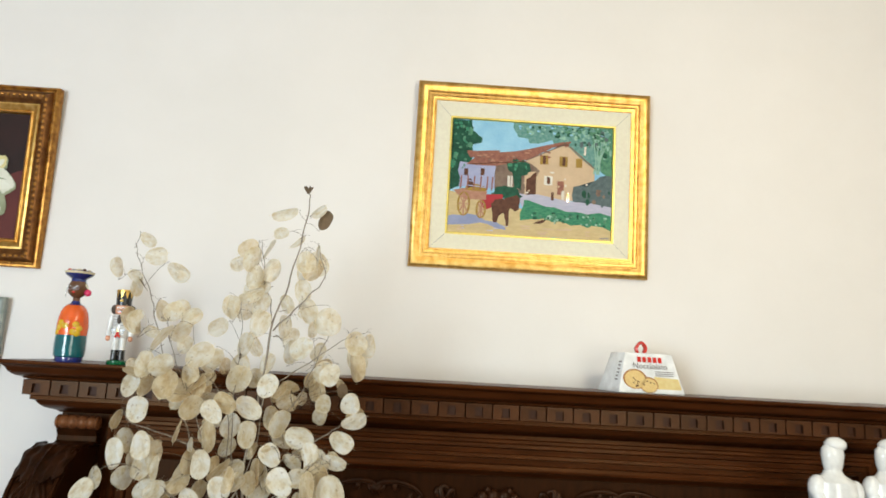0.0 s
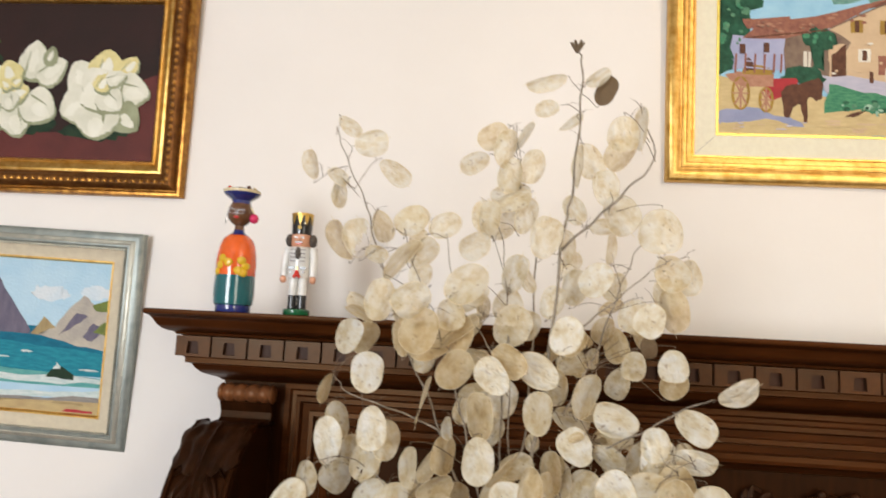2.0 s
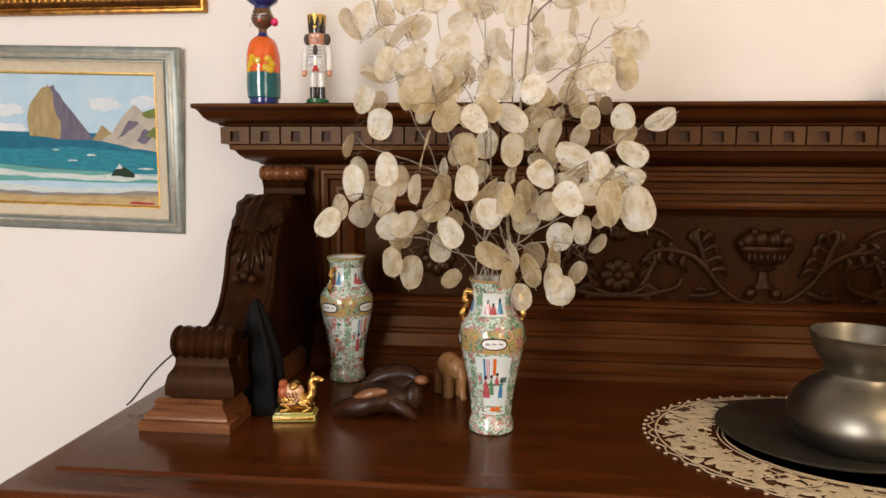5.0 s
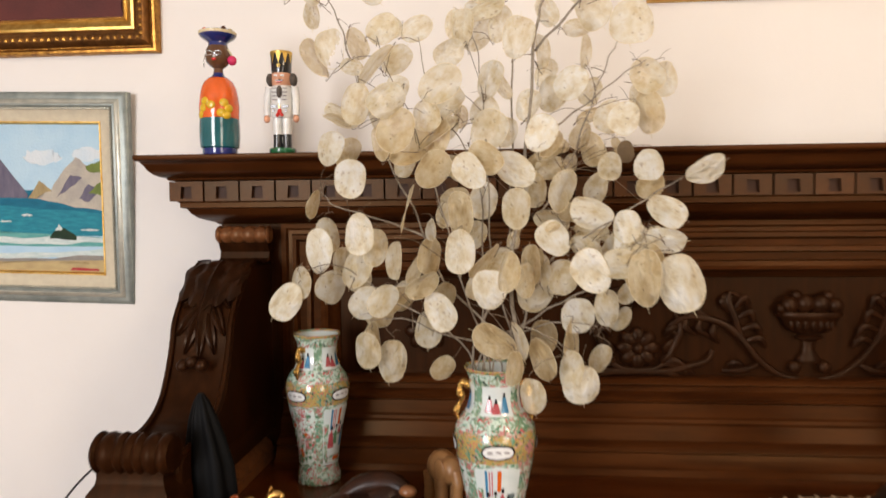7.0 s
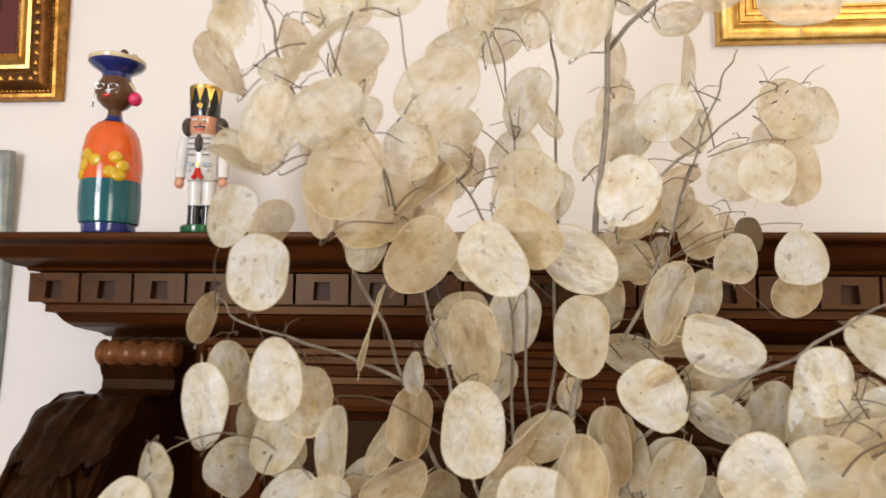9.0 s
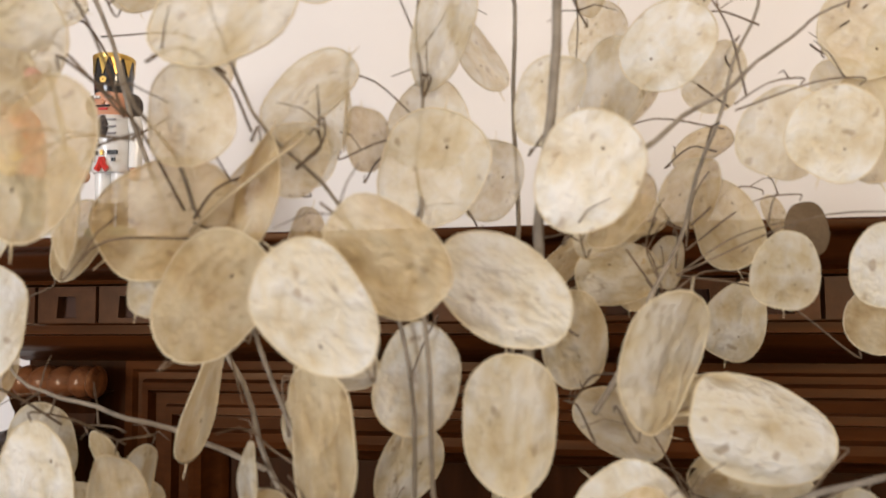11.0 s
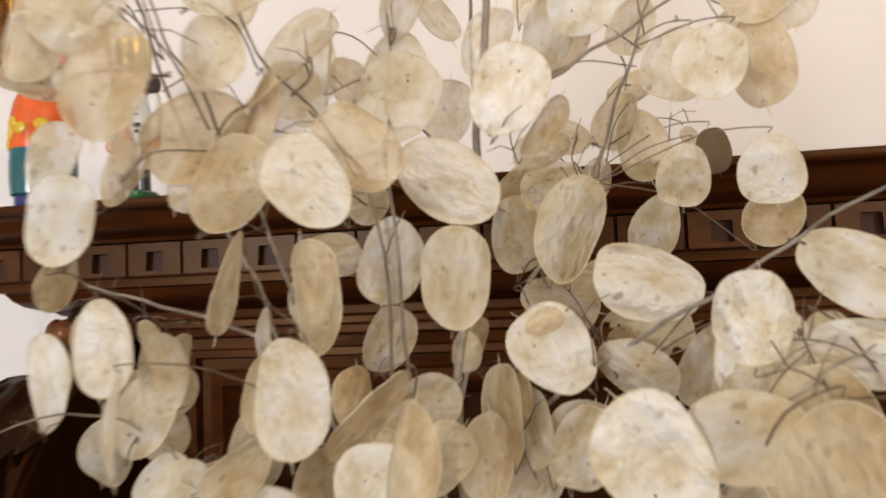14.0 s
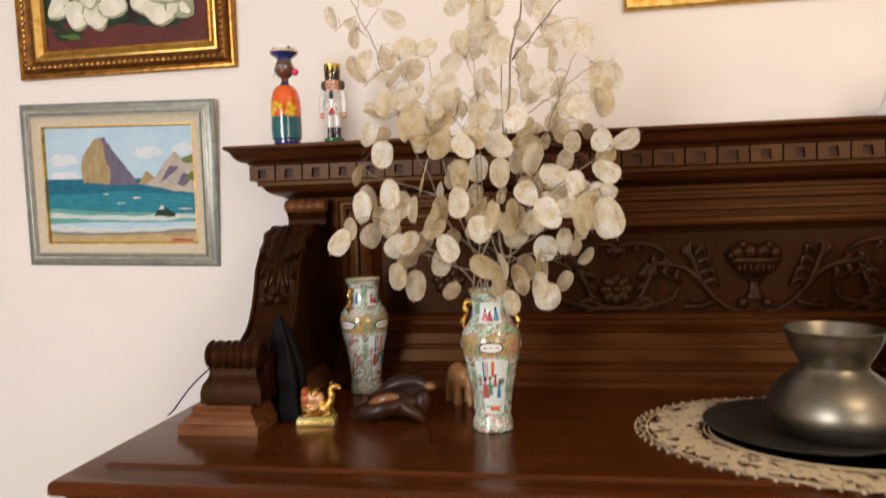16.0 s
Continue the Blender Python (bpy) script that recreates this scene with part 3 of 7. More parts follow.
# scrolled consoles at the ends
def console(sg):
    def X(x):
        return x if sg > 0 else flip(x)
    xa, xb = -0.948, -0.842
    front = spline([(0, 2.075, 1.500), (0, 2.030, 1.499), (0, 1.992, 1.476), (0, 1.957, 1.442), (0, 1.930, 1.405), (0, 1.918, 1.365), (0, 1.900, 1.322), (0, 1.874, 1.284), (0, 1.832, 1.260), (0, 1.775, 1.250), (0, 1.735, 1.244), (0, 1.728, 1.225)], 4)
    bm = bmesh.new()
    rows = []
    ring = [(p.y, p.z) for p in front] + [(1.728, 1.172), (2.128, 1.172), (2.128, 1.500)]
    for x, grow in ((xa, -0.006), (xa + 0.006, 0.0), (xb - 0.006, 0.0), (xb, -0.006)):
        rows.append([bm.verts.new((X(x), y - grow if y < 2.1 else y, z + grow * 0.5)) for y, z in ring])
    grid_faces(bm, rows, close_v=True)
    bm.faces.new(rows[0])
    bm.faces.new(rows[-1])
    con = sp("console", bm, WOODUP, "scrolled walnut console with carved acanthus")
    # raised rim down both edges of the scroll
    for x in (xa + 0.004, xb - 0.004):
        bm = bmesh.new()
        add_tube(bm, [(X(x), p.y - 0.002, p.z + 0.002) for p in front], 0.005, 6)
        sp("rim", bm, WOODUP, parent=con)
    # acanthus that hangs down the face: lobes along the curve
    n = len(front)

    def at(t):
        i = min(n - 2, max(0, int(t * (n - 1))))
        p, q = front[i], front[i + 1]
        u = t * (n - 1) - i
        d = (q - p).normalized()
        return p.lerp(q, u), d, Vector((0, -d.z, d.y)) * -1

    def lobe(t0, x0, ang, length, width, lift):
        bm = bmesh.new()
        m, k = 10, 4
        rows = []
        for i in range(m + 1):
            s = i / m
            half = width * math.sin(math.pi * min(1, 0.12 + 0.86 * s)) ** 0.75
            row = []
            for j in range(-k, k + 1):
                v = j / k
                along = s * length * math.cos(ang) - v * half * math.sin(ang)
                across = s * length * math.sin(ang) + v * half * math.cos(ang)
                p, d, nn = at(min(0.97, t0 + along / 0.56))
                out = Vector((0, d.z, -d.y))
                if out.y > 0:
                    out = -out
                row.append(bm.verts.new(Vector((X(x0 + across), p.y, p.z)) + out * (0.001 + lift * math.sin(math.pi * min(1, 0.2 + s * 0.7)) * (1 - 0.65 * v * v) + 0.002 * math.cos(v * 6))))
            rows.append(row)
        grid_faces(bm, rows)
        return bm
    xm = -0.895
    drape = bmesh.new()
    rows = []
    for i in range(15):
        row = []
        for j in range(25):
            v = j / 12 - 1
            end = 0.30 + 0.035 * abs(math.cos(v * 2.5 * math.pi)) - 0.05 * abs(v)
            t = 0.015 + (end - 0.015) * i / 14
            p, d, nn = at(t)
            out = Vector((0, d.z, -d.y))
            if out.y > 0:
                out = -out
            lift = 0.004 + 0.010 * (i / 14) * (1 - 0.4 * v * v) + 0.0035 * math.cos(v * 2.5 * math.pi * 2) * (i / 14) + 0.0015 * math.sin(i * 1.4 + v * 9)
            row.append(drape.verts.new(Vector((X(xm + v * (0.056 + 0.004 * math.sin(i * 0.9))), p.y, p.z)) + out * lift))
        rows.append(row)
    rows.append([drape.verts.new(q.co + Vector((0, 0.010, -0.002))) for q in rows[-1]])
    grid_faces(drape, rows)
    sp("acanthus_drape", drape, CARVED, parent=con)
    for t0, dx, ang, ln, wd, lift in ((0.10, 0.0, 0.0, 0.22, 0.012, 0.017),
                                      (0.27, -0.006, -0.42, 0.085, 0.009, 0.009), (0.27, 0.006, 0.42, 0.085, 0.009, 0.009), (0.30, -0.004, -0.22, 0.10, 0.009, 0.010), (0.30, 0.004, 0.22, 0.10, 0.009, 0.010),
                                      (0.24, -0.008, -0.75, 0.05, 0.008, 0.008), (0.24, 0.008, 0.75, 0.05, 0.008, 0.008)):
        sp("carved_leaf", lobe(t0, xm + dx, ang, ln, wd, lift), CARVED, parent=con)
    for dx in (-0.016, 0.0, 0.016):
        bm = bmesh.new()
        add_ball(bm, (X(xm + dx), 1.886, 1.350 - 0.006 * abs(dx) / 0.016), 0.0105, 0.012, 0.0105)
        sp("carved_bud", bm, CARVED, parent=con)
    # reeded roll at the foot
    prof = []
    for x0, x1 in ((-0.952, -0.942), (-0.942, -0.920), (-0.920, -0.906), (-0.906, -0.892), (-0.892, -0.878), (-0.878, -0.858), (-0.858, -0.842)):
        for k in range(5):
            t = k / 4
            prof.append((0.0245 + 0.0045 * math.sin(math.pi * t), x0 + (x1 - x0) * t))
    bm = bmesh.new()
    add_lathe(bm, [(0.004, prof[0][1])] + prof + [(0.004, prof[-1][1])], 24, (0, 1.712, 1.259), axis="x")
    if sg < 0:
        for v in bm.verts:
            v.co.x = flip(v.co.x)
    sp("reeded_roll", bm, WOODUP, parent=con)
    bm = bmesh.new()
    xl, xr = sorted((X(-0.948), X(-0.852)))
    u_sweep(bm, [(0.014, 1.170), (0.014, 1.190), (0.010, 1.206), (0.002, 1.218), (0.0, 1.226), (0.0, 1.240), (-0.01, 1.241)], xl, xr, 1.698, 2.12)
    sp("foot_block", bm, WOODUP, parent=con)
    bm = bmesh.new()
    u_sweep(bm, [(0.052, 1.1135), (0.052, 1.131), (0.046, 1.133), (0.043, 1.142), (0.034, 1.149), (0.031, 1.155), (0.033, 1.160), (0.029, 1.165), (0.016, 1.167), (-0.03, 1.172)], xl + (0.0 if sg > 0 else 0.038), xr - (0.038 if sg > 0 else 0.0), 1.714, 2.124)
    sp("plinth", bm, PLINTHM, "reddish walnut moulded plinth", parent=con)
    # bolster and neck under the cornice
    prof = [(0.003, -0.935)]
    for x0, x1 in ((-0.935, -0.925), (-0.925, -0.905), (-0.905, -0.882), (-0.882, -0.858), (-0.858, -0.838), (-0.838, -0.830)):
        for k in range(5):
            t = k / 4
            prof.append((0.0135 + 0.004 * math.sin(math.pi * t), x0 + (x1 - x0) * t))
    prof.append((0.003, -0.830))
    bm = bmesh.new()
    add_lathe(bm, prof, 20, (0, 2.094, 1.553), axis="x")
    if sg < 0:
        for v in bm.verts:
            v.co.x = flip(v.co.x)
    sp("bolster", bm, PLINTHM, parent=con)
    bm = bmesh.new()
    a, b = sorted((X(-0.930), X(-0.834)))
    run_x(bm, [(2.13, 1.540), (2.085, 1.538), (2.088, 1.530), (2.094, 1.520), (2.092, 1.508), (2.078, 1.500), (2.13, 1.498)], a, b)
    sp("neck", bm, WOODUP, parent=con)


console(1)
console(-1)


# ---- pictures on the wall ----
def oil(name, c1, c2, scale=25, stretch=(1, 1, 1)):
    return material(name, c1, 0.55, second=c2, scale=scale, detail=5, stretch=stretch, mixing=(0.3, 0.7), bump=0.5, bump_scale=180, spec=0.18)


def jag(poly, amount, rng, n=3):
    out = []
    for (x0, z0), (x1, z1) in zip(poly, poly[1:] + poly[:1]):
        out.append((x0, z0))
        for k in range(1, n):
            t = k / n
            out.append((x0 + (x1 - x0) * t + rng.uniform(-1, 1) * amount, z0 + (z1 - z0) * t + rng.uniform(-1, 1) * amount))
    return [(min(1, max(0, x)), min(1, max(0, z))) for x, z in out]


def painting(parent, w, h, y, patches, label):
    """Areas of paint on a canvas w x h, each one a touch thicker than the last."""
    rng = random.Random(4)
    bm = bmesh.new()
    mats = []
    for i, (m, poly, rough_edge) in enumerate(patches):
        if m not in mats:
            mats.append(m)
        pts = jag(poly, rough_edge, rng) if rough_edge else poly
        f = bm.faces.new([bm.verts.new(((u - 0.5) * w, -y - i * min(0.00006, 0.005 / len(patches)), (v - 0.5) * h)) for u, v in pts])
        f.material_index = mats.index(m)
    bmesh.ops.triangulate(bm, faces=bm.faces)
    return part("canvas", bm, mats, parent, label, smooth=False)


def blob(cx, cz, rx, rz, n=10, a0=0.0):
    return [(cx + rx * math.cos(a0 + 2 * math.pi * k / n), cz + rz * math.sin(a0 + 2 * math.pi * k / n)) for k in range(n)]


def rect(x0, z0, x1, z1):
    return [(x0, z0), (x1, z0), (x1, z1), (x0, z1)]


def dabs(region, mats, n, rx, rz, seed):
    """Brush marks scattered over a box of the canvas."""
    rng = random.Random(seed)
    x0, z0, x1, z1 = region
    return [(rng.choice(mats), blob(rng.uniform(x0, x1), rng.uniform(z0, z1), rx * rng.uniform(0.5, 1.2), rz * rng.uniform(0.5, 1.2), 6, rng.uniform(0, 6)), 0) for _ in range(n)]


def backing(parent, w, h, d):
    part("backing", box(-w / 2 + 0.01, w / 2 - 0.01, -d, 0, -h / 2 + 0.01, h / 2 - 0.01), WOOD, parent, smooth=False)


def bead_run(parent, name, mat, w, h, inset, y, r, step, stretch=1.3):
    bm = bmesh.new()
    a, b = w / 2 - inset, h / 2 - inset
    for x0, z0, x1, z1 in ((-a, -b, a, -b), (a, -b, a, b), (a, b, -a, b), (-a, b, -a, -b)):
        n = int(math.hypot(x1 - x0, z1 - z0) / step)
        for k in range(n):
            t = (k + 0.5) / n
            horiz = z0 == z1
            r2 = bmesh.ops.create_icosphere(bm, subdivisions=1, radius=r)
            for v in r2["verts"]:
                c = v.co.copy()
                c.x, c.z = (c.x * stretch, c.z) if horiz else (c.x, c.z * stretch)
                v.co = c + Vector((x0 + (x1 - x0) * t, -y, z0 + (z1 - z0) * t))
    return part(name, bm, mat, parent)


# farmhouse in a broad gold frame
gold = thing("farmhouse_painting", "oil painting of a farmhouse in a broad gold frame", "painting", pose(0.261, WALL_Y - 0.002, 2.302, 1.5, 0, 0))
GW, GH = 0.703, 0.562
bm = bmesh.new()
frame_sweep(bm, [(0, 0), (0, 0.020), (0.004, 0.026), (0.012, 0.029), (0.020, 0.027), (0.026, 0.022), (0.030, 0.0215), (0.031, 0.025), (0.035, 0.026), (0.036, 0.022), (0.040, 0.0215), (0.041, 0.024), (0.045, 0.0245), (0.046, 0.020), (0.052, 0.0185), (0.053, 0.021), (0.057, 0.0205), (0.058, 0.012)], GW, GH)
for f in bm.faces:
    c = f.calc_center_median()
    f.material_index = 1 if f.normal.length and -c.y < 0.0222 and min(GW / 2 - abs(c.x), GH / 2 - abs(c.z)) > 0.026 else 0
part("frame", bm, [GOLD, OLDGOLD], gold, "ridged gold-leaf frame")
bm = bmesh.new()
frame_sweep(bm, [(0.056, 0.010), (0.057, 0.016), (0.104, 0.0125), (0.104, 0.008)], GW, GH)
part("mat", bm, MAT, gold, "ivory linen mat")
bm = bmesh.new()
frame_sweep(bm, [(0.102, 0.008), (0.102, 0.0145), (0.107, 0.0145), (0.109, 0.010)], GW, GH)
part("slip", bm, GILTLINE, gold)
for sx in (-1, 1):
    for sz in (-1, 1):
        bm = bmesh.new()
        add_tube(bm, [(sx * (GW / 2 - d), -y, sz * (GH / 2 - d)) for d, y in ((0.059, 0.0159), (0.103, 0.0127))], 0.0005, 4)
        part("mitre_joint", bm, INK, gold)
backing(gold, GW, GH, 0.008)
SKYB, LEAFD, LEAFM, LEAFB = oil("sky_blue", (0.36, 0.60, 0.76), (0.25, 0.48, 0.68)), oil("dark_leaf", (0.03, 0.12, 0.07), (0.012, 0.05, 0.03), 60), oil("mid_leaf", (0.14, 0.30, 0.17), (0.05, 0.16, 0.11), 90), oil("blue_leaf", (0.22, 0.38, 0.33), (0.08, 0.22, 0.20), 110)
ROOF, HOUSE, HOUSED, LILAC = oil("roof_tiles", (0.34, 0.15, 0.10), (0.22, 0.09, 0.07), 90), oil("house_wall", (0.62, 0.47, 0.31), (0.54, 0.40, 0.26), 30), oil("shaded_wall", (0.26, 0.19, 0.14), (0.15, 0.10, 0.08), 40), oil("lilac_wall", (0.42, 0.44, 0.62), (0.32, 0.34, 0.52))
SAND, PATH_M, SHADE, SHUT, EARTH = oil("sand", (0.62, 0.50, 0.27), (0.52, 0.40, 0.21), 40, (1, 1, 3)), oil("lilac_road", (0.52, 0.50, 0.60), (0.42, 0.42, 0.54), 40, (1, 1, 4)), oil("blue_shade", (0.32, 0.34, 0.50), (0.24, 0.27, 0.42)), oil("ochre_shutter", (0.38, 0.25, 0.05), (0.28, 0.17, 0.04)), oil("horse_brown", (0.14, 0.06, 0.035), (0.07, 0.03, 0.02), 80)
REDP, WHITEP, BUSH, SLATE = oil("red_dab", (0.45, 0.04, 0.05), (0.3, 0.03, 0.04)), oil("white_dab", (0.75, 0.72, 0.64), (0.62, 0.58, 0.5)), oil("green_bank", (0.10, 0.30, 0.16), (0.03, 0.16, 0.10), 80, (1, 1, 3)), oil("slate_bush", (0.13, 0.17, 0.17), (0.07, 0.10, 0.11), 90)
PALEL, ROOFL = oil("pale_leaf", (0.34, 0.52, 0.40), (0.24, 0.42, 0.34), 90), oil("sunlit_tiles", (0.46, 0.25, 0.17), (0.36, 0.18, 0.12), 90)
J = 0.012
farm = [(SKYB, rect(0, 0, 1, 1), 0), (LEAFB, [(0.38, 1), (0.40, 0.9), (0.48, 0.82), (0.62, 0.86), (0.70, 0.8), (0.85, 0.62), (1, 0.58), (1, 1)], 0.02), (LEAFM, [(0.85, 1), (0.88, 0.82), (0.93, 0.6), (1, 0.55), (1, 1)], 0.02),
        (LEAFD, [(0, 1), (0.12, 1), (0.13, 0.9), (0.19, 0.84), (0.13, 0.76), (0.12, 0.55), (0.08, 0.4), (0, 0.36)], 0.02), (LILAC, rect(0.06, 0.4, 0.30, 0.62), J), (ROOF, [(0.10, 0.72), (0.30, 0.74), (0.30, 0.68), (0.12, 0.66)], 0.006),
        (HOUSE, [(0.46, 0.30), (0.46, 0.66), (0.70, 0.83), (0.73, 0.80), (0.89, 0.62), (0.89, 0.44), (0.80, 0.34)], 0.004), (HOUSED, [(0.28, 0.36), (0.28, 0.60), (0.46, 0.66), (0.55, 0.58), (0.46, 0.34)], J),
        (ROOF, [(0.10, 0.60), (0.28, 0.60), (0.47, 0.67), (0.70, 0.85), (0.73, 0.82), (0.70, 0.80), (0.74, 0.86), (0.66, 0.84), (0.40, 0.74), (0.18, 0.70)], 0.004), (HOUSE, rect(0.46, 0.36, 0.53, 0.57), 0.004), (EARTH, [(0.47, 0.35), (0.47, 0.5), (0.53, 0.57), (0.53, 0.35)], 0.004),
        (LEAFD, blob(0.42, 0.60, 0.07, 0.07), 0.02), (LEAFD, rect(0.38, 0.4, 0.44, 0.56), 0.02), (WHITEP, rect(0.355, 0.38, 0.37, 0.52), 0.002), (WHITEP, rect(0.375, 0.38, 0.385, 0.52), 0.002),
        (SHUT, rect(0.55, 0.64, 0.60, 0.72), 0.002), (SHUT, rect(0.67, 0.63, 0.72, 0.72), 0.002), (SHUT, rect(0.77, 0.63, 0.81, 0.71), 0.002), (EARTH, rect(0.566, 0.645, 0.585, 0.715), 0), (EARTH, rect(0.688, 0.64, 0.706, 0.715), 0), (WHITEP, rect(0.58, 0.46, 0.63, 0.54), 0.002), (EARTH, rect(0.595, 0.47, 0.615, 0.53), 0.002),
        (ROOF, rect(0.66, 0.38, 0.70, 0.50), 0.002), (SLATE, [(0.76, 0.32), (0.76, 0.46), (0.84, 0.46), (0.92, 0.56), (1, 0.57), (1, 0.28)], 0.02), (PATH_M, [(0.40, 0.38), (0.60, 0.36), (1, 0.30), (1, 0.20), (0.45, 0.26)], J), (LEAFD, [(0.26, 0.36), (0.3, 0.42), (0.40, 0.42), (0.45, 0.35), (0.4, 0.31), (0.28, 0.32)], 0.015),
        (SAND, [(0, 0), (1, 0), (1, 0.14), (0.6, 0.18), (0.30, 0.30), (0, 0.36)], J), (BUSH, [(0.44, 0.14), (0.46, 0.32), (0.6, 0.27), (0.8, 0.24), (1, 0.22), (1, 0.09), (0.88, 0.13), (0.75, 0.12), (0.6, 0.17)], 0.02), (EARTH, [(0.52, 0.12), (0.62, 0.17), (0.58, 0.13)], J), (SHADE, [(0.0, 0.14), (0.12, 0.17), (0.3, 0.11), (0.36, 0.05), (0.2, 0.10), (0, 0.06)], J),
        (REDP, [(0.187, 0.28), (0.226, 0.346), (0.325, 0.354), (0.329, 0.297), (0.288, 0.24), (0.223, 0.216)], 0.006), (EARTH, [(0.262, 0.267), (0.286, 0.305), (0.351, 0.323), (0.384, 0.342), (0.416, 0.357), (0.436, 0.316), (0.431, 0.233), (0.406, 0.212), (0.379, 0.253), (0.368, 0.192), (0.37, 0.083), (0.356, 0.082), (0.344, 0.19), (0.315, 0.194), (0.297, 0.108), (0.277, 0.112), (0.27, 0.195)], 0.003), (ROOFL, [(0.026, 0.368), (0.083, 0.389), (0.233, 0.376), (0.23, 0.298), (0.112, 0.288), (0.061, 0.323)], 0.004), (SHUT, [(0.1, 0.393), (0.111, 0.433), (0.181, 0.429), (0.224, 0.404), (0.225, 0.37), (0.104, 0.374)], 0.006), (EARTH, [(0.11, 0.394), (0.11, 0.459), (0.126, 0.478), (0.144, 0.455), (0.149, 0.397)], 0.004),
        (EARTH, rect(0.625, 0.33, 0.64, 0.40), 0.003), (WHITEP, rect(0.69, 0.34, 0.705, 0.42), 0.003), (YELLOW, rect(0.72, 0.32, 0.735, 0.40), 0.003), (INK, [(0.93, 0.02), (0.98, 0.02), (0.985, 0.035), (0.93, 0.03)], 0.003)]
farm[4:4] = (dabs((0.42, 0.88, 0.98, 0.985), (LEAFB, LEAFM, PALEL, LEAFD), 34, 0.022, 0.02, 1) + dabs((0.72, 0.80, 0.985, 0.98), (LEAFB, LEAFM, PALEL, SLATE), 24, 0.016, 0.03, 2) + dabs((0.90, 0.60, 0.985, 0.86), (LEAFM, PALEL, LEAFD), 16, 0.014, 0.03, 3)
             + dabs((0.01, 0.45, 0.12, 0.98), (LEAFD, BUSH, LEAFM), 22, 0.02, 0.03, 4))
farm += (dabs((0.47, 0.15, 0.98, 0.22), (BUSH, LEAFD, LEAFM, PALEL), 30, 0.016, 0.018, 5) + dabs((0.78, 0.32, 0.985, 0.46), (SLATE, LEAFD, HOUSED), 16, 0.014, 0.03, 6) + dabs((0.36, 0.56, 0.47, 0.66), (LEAFD, BUSH), 10, 0.014, 0.02, 7)
         + dabs((0.18, 0.62, 0.40, 0.70), (ROOFL, ROOF), 14, 0.018, 0.010, 8) + dabs((0.45, 0.70, 0.62, 0.76), (ROOFL, ROOF), 8, 0.014, 0.010, 9) + dabs((0.45, 0.03, 0.98, 0.10), (SAND, HOUSE), 12, 0.04, 0.012, 10))


def stroke(m, x0, z0, x1, z1, w):
    d = math.hypot(x1 - x0, z1 - z0)
    nx, nz = -(z1 - z0) / d * w, (x1 - x0) / d * w
    return (m, [(x0 + nx, z0 + nz), (x0 - nx, z0 - nz), (x1 - nx, z1 - nz), (x1 + nx, z1 + nz)], 0)


def wheel(cx, cz, rx, rz):
    """Rim of short strokes, then spokes."""
    ring = [(cx + rx * math.cos(k * 0.3927), cz + rz * math.sin(k * 0.3927)) for k in range(16)]
    return [stroke(SHUT, *ring[k], *ring[(k + 1) % 16], 0.006) for k in range(16)] + [stroke(ROOFL, cx, cz, *ring[k], 0.004) for k in range(0, 16, 2)]


farm += wheel(0.094, 0.253, 0.034, 0.10) + wheel(0.2, 0.214, 0.026, 0.075)
farm += [stroke(LILAC, 0.06, 0.46, 0.27, 0.44, 0.004), stroke(LILAC, 0.06, 0.42, 0.27, 0.40, 0.004)] + [stroke(ROOF, x, 0.38, x + 0.004, 0.50, 0.004) for x in (0.07, 0.11, 0.15, 0.19, 0.23, 0.26)]
farm += [stroke(EARTH, 0.10, 0.50, 0.10, 0.56, 0.012), stroke(EARTH, 0.20, 0.51, 0.20, 0.57, 0.012), stroke(HOUSED, 0.465, 0.665, 0.71, 0.835, 0.004), stroke(HOUSED, 0.73, 0.81, 0.89, 0.625, 0.005), stroke(EARTH, 0.12, 0.60, 0.46, 0.655, 0.004)]
farm += [stroke(PALEL, 0.90 + 0.02 * math.sin(k * 2.3), 0.58, 0.88 + 0.016 * k, 0.86 + 0.02 * math.sin(k * 5), 0.003) for k in range(6)] + [stroke(WHITEP, 0.82 + 0.004 * k, 0.74, 0.822 + 0.004 * k, 0.82, 0.002) for k in range(3)]
farm += (dabs((0.40, 0.90, 0.98, 0.985), (LEAFB, LEAFM, PALEL, SKYB, LEAFD), 60, 0.010, 0.012, 31) + dabs((0.76, 0.82, 0.98, 0.96), (LEAFM, PALEL, LEAFD, LEAFB), 40, 0.009, 0.014, 32) + dabs((0.01, 0.56, 0.10, 0.97), (LEAFD, BUSH, LEAFM), 30, 0.010, 0.014, 33)
         + dabs((0.48, 0.13, 0.97, 0.21), (BUSH, PALEL, LEAFD), 40, 0.008, 0.010, 34) + dabs((0.16, 0.63, 0.42, 0.70), (ROOFL, ROOF, HOUSED), 30, 0.008, 0.006, 35) + dabs((0.02, 0.03, 0.95, 0.08), (SAND, HOUSE, PATH_M), 24, 0.018, 0.006, 36)
         + dabs((0.45, 0.38, 0.85, 0.62), (HOUSE, WHITEP), 14, 0.012, 0.010, 37))
painting(gold, GW - 0.214, GH - 0.214, 0.0085, farm, "loosely painted farmhouse with a horse and cart")

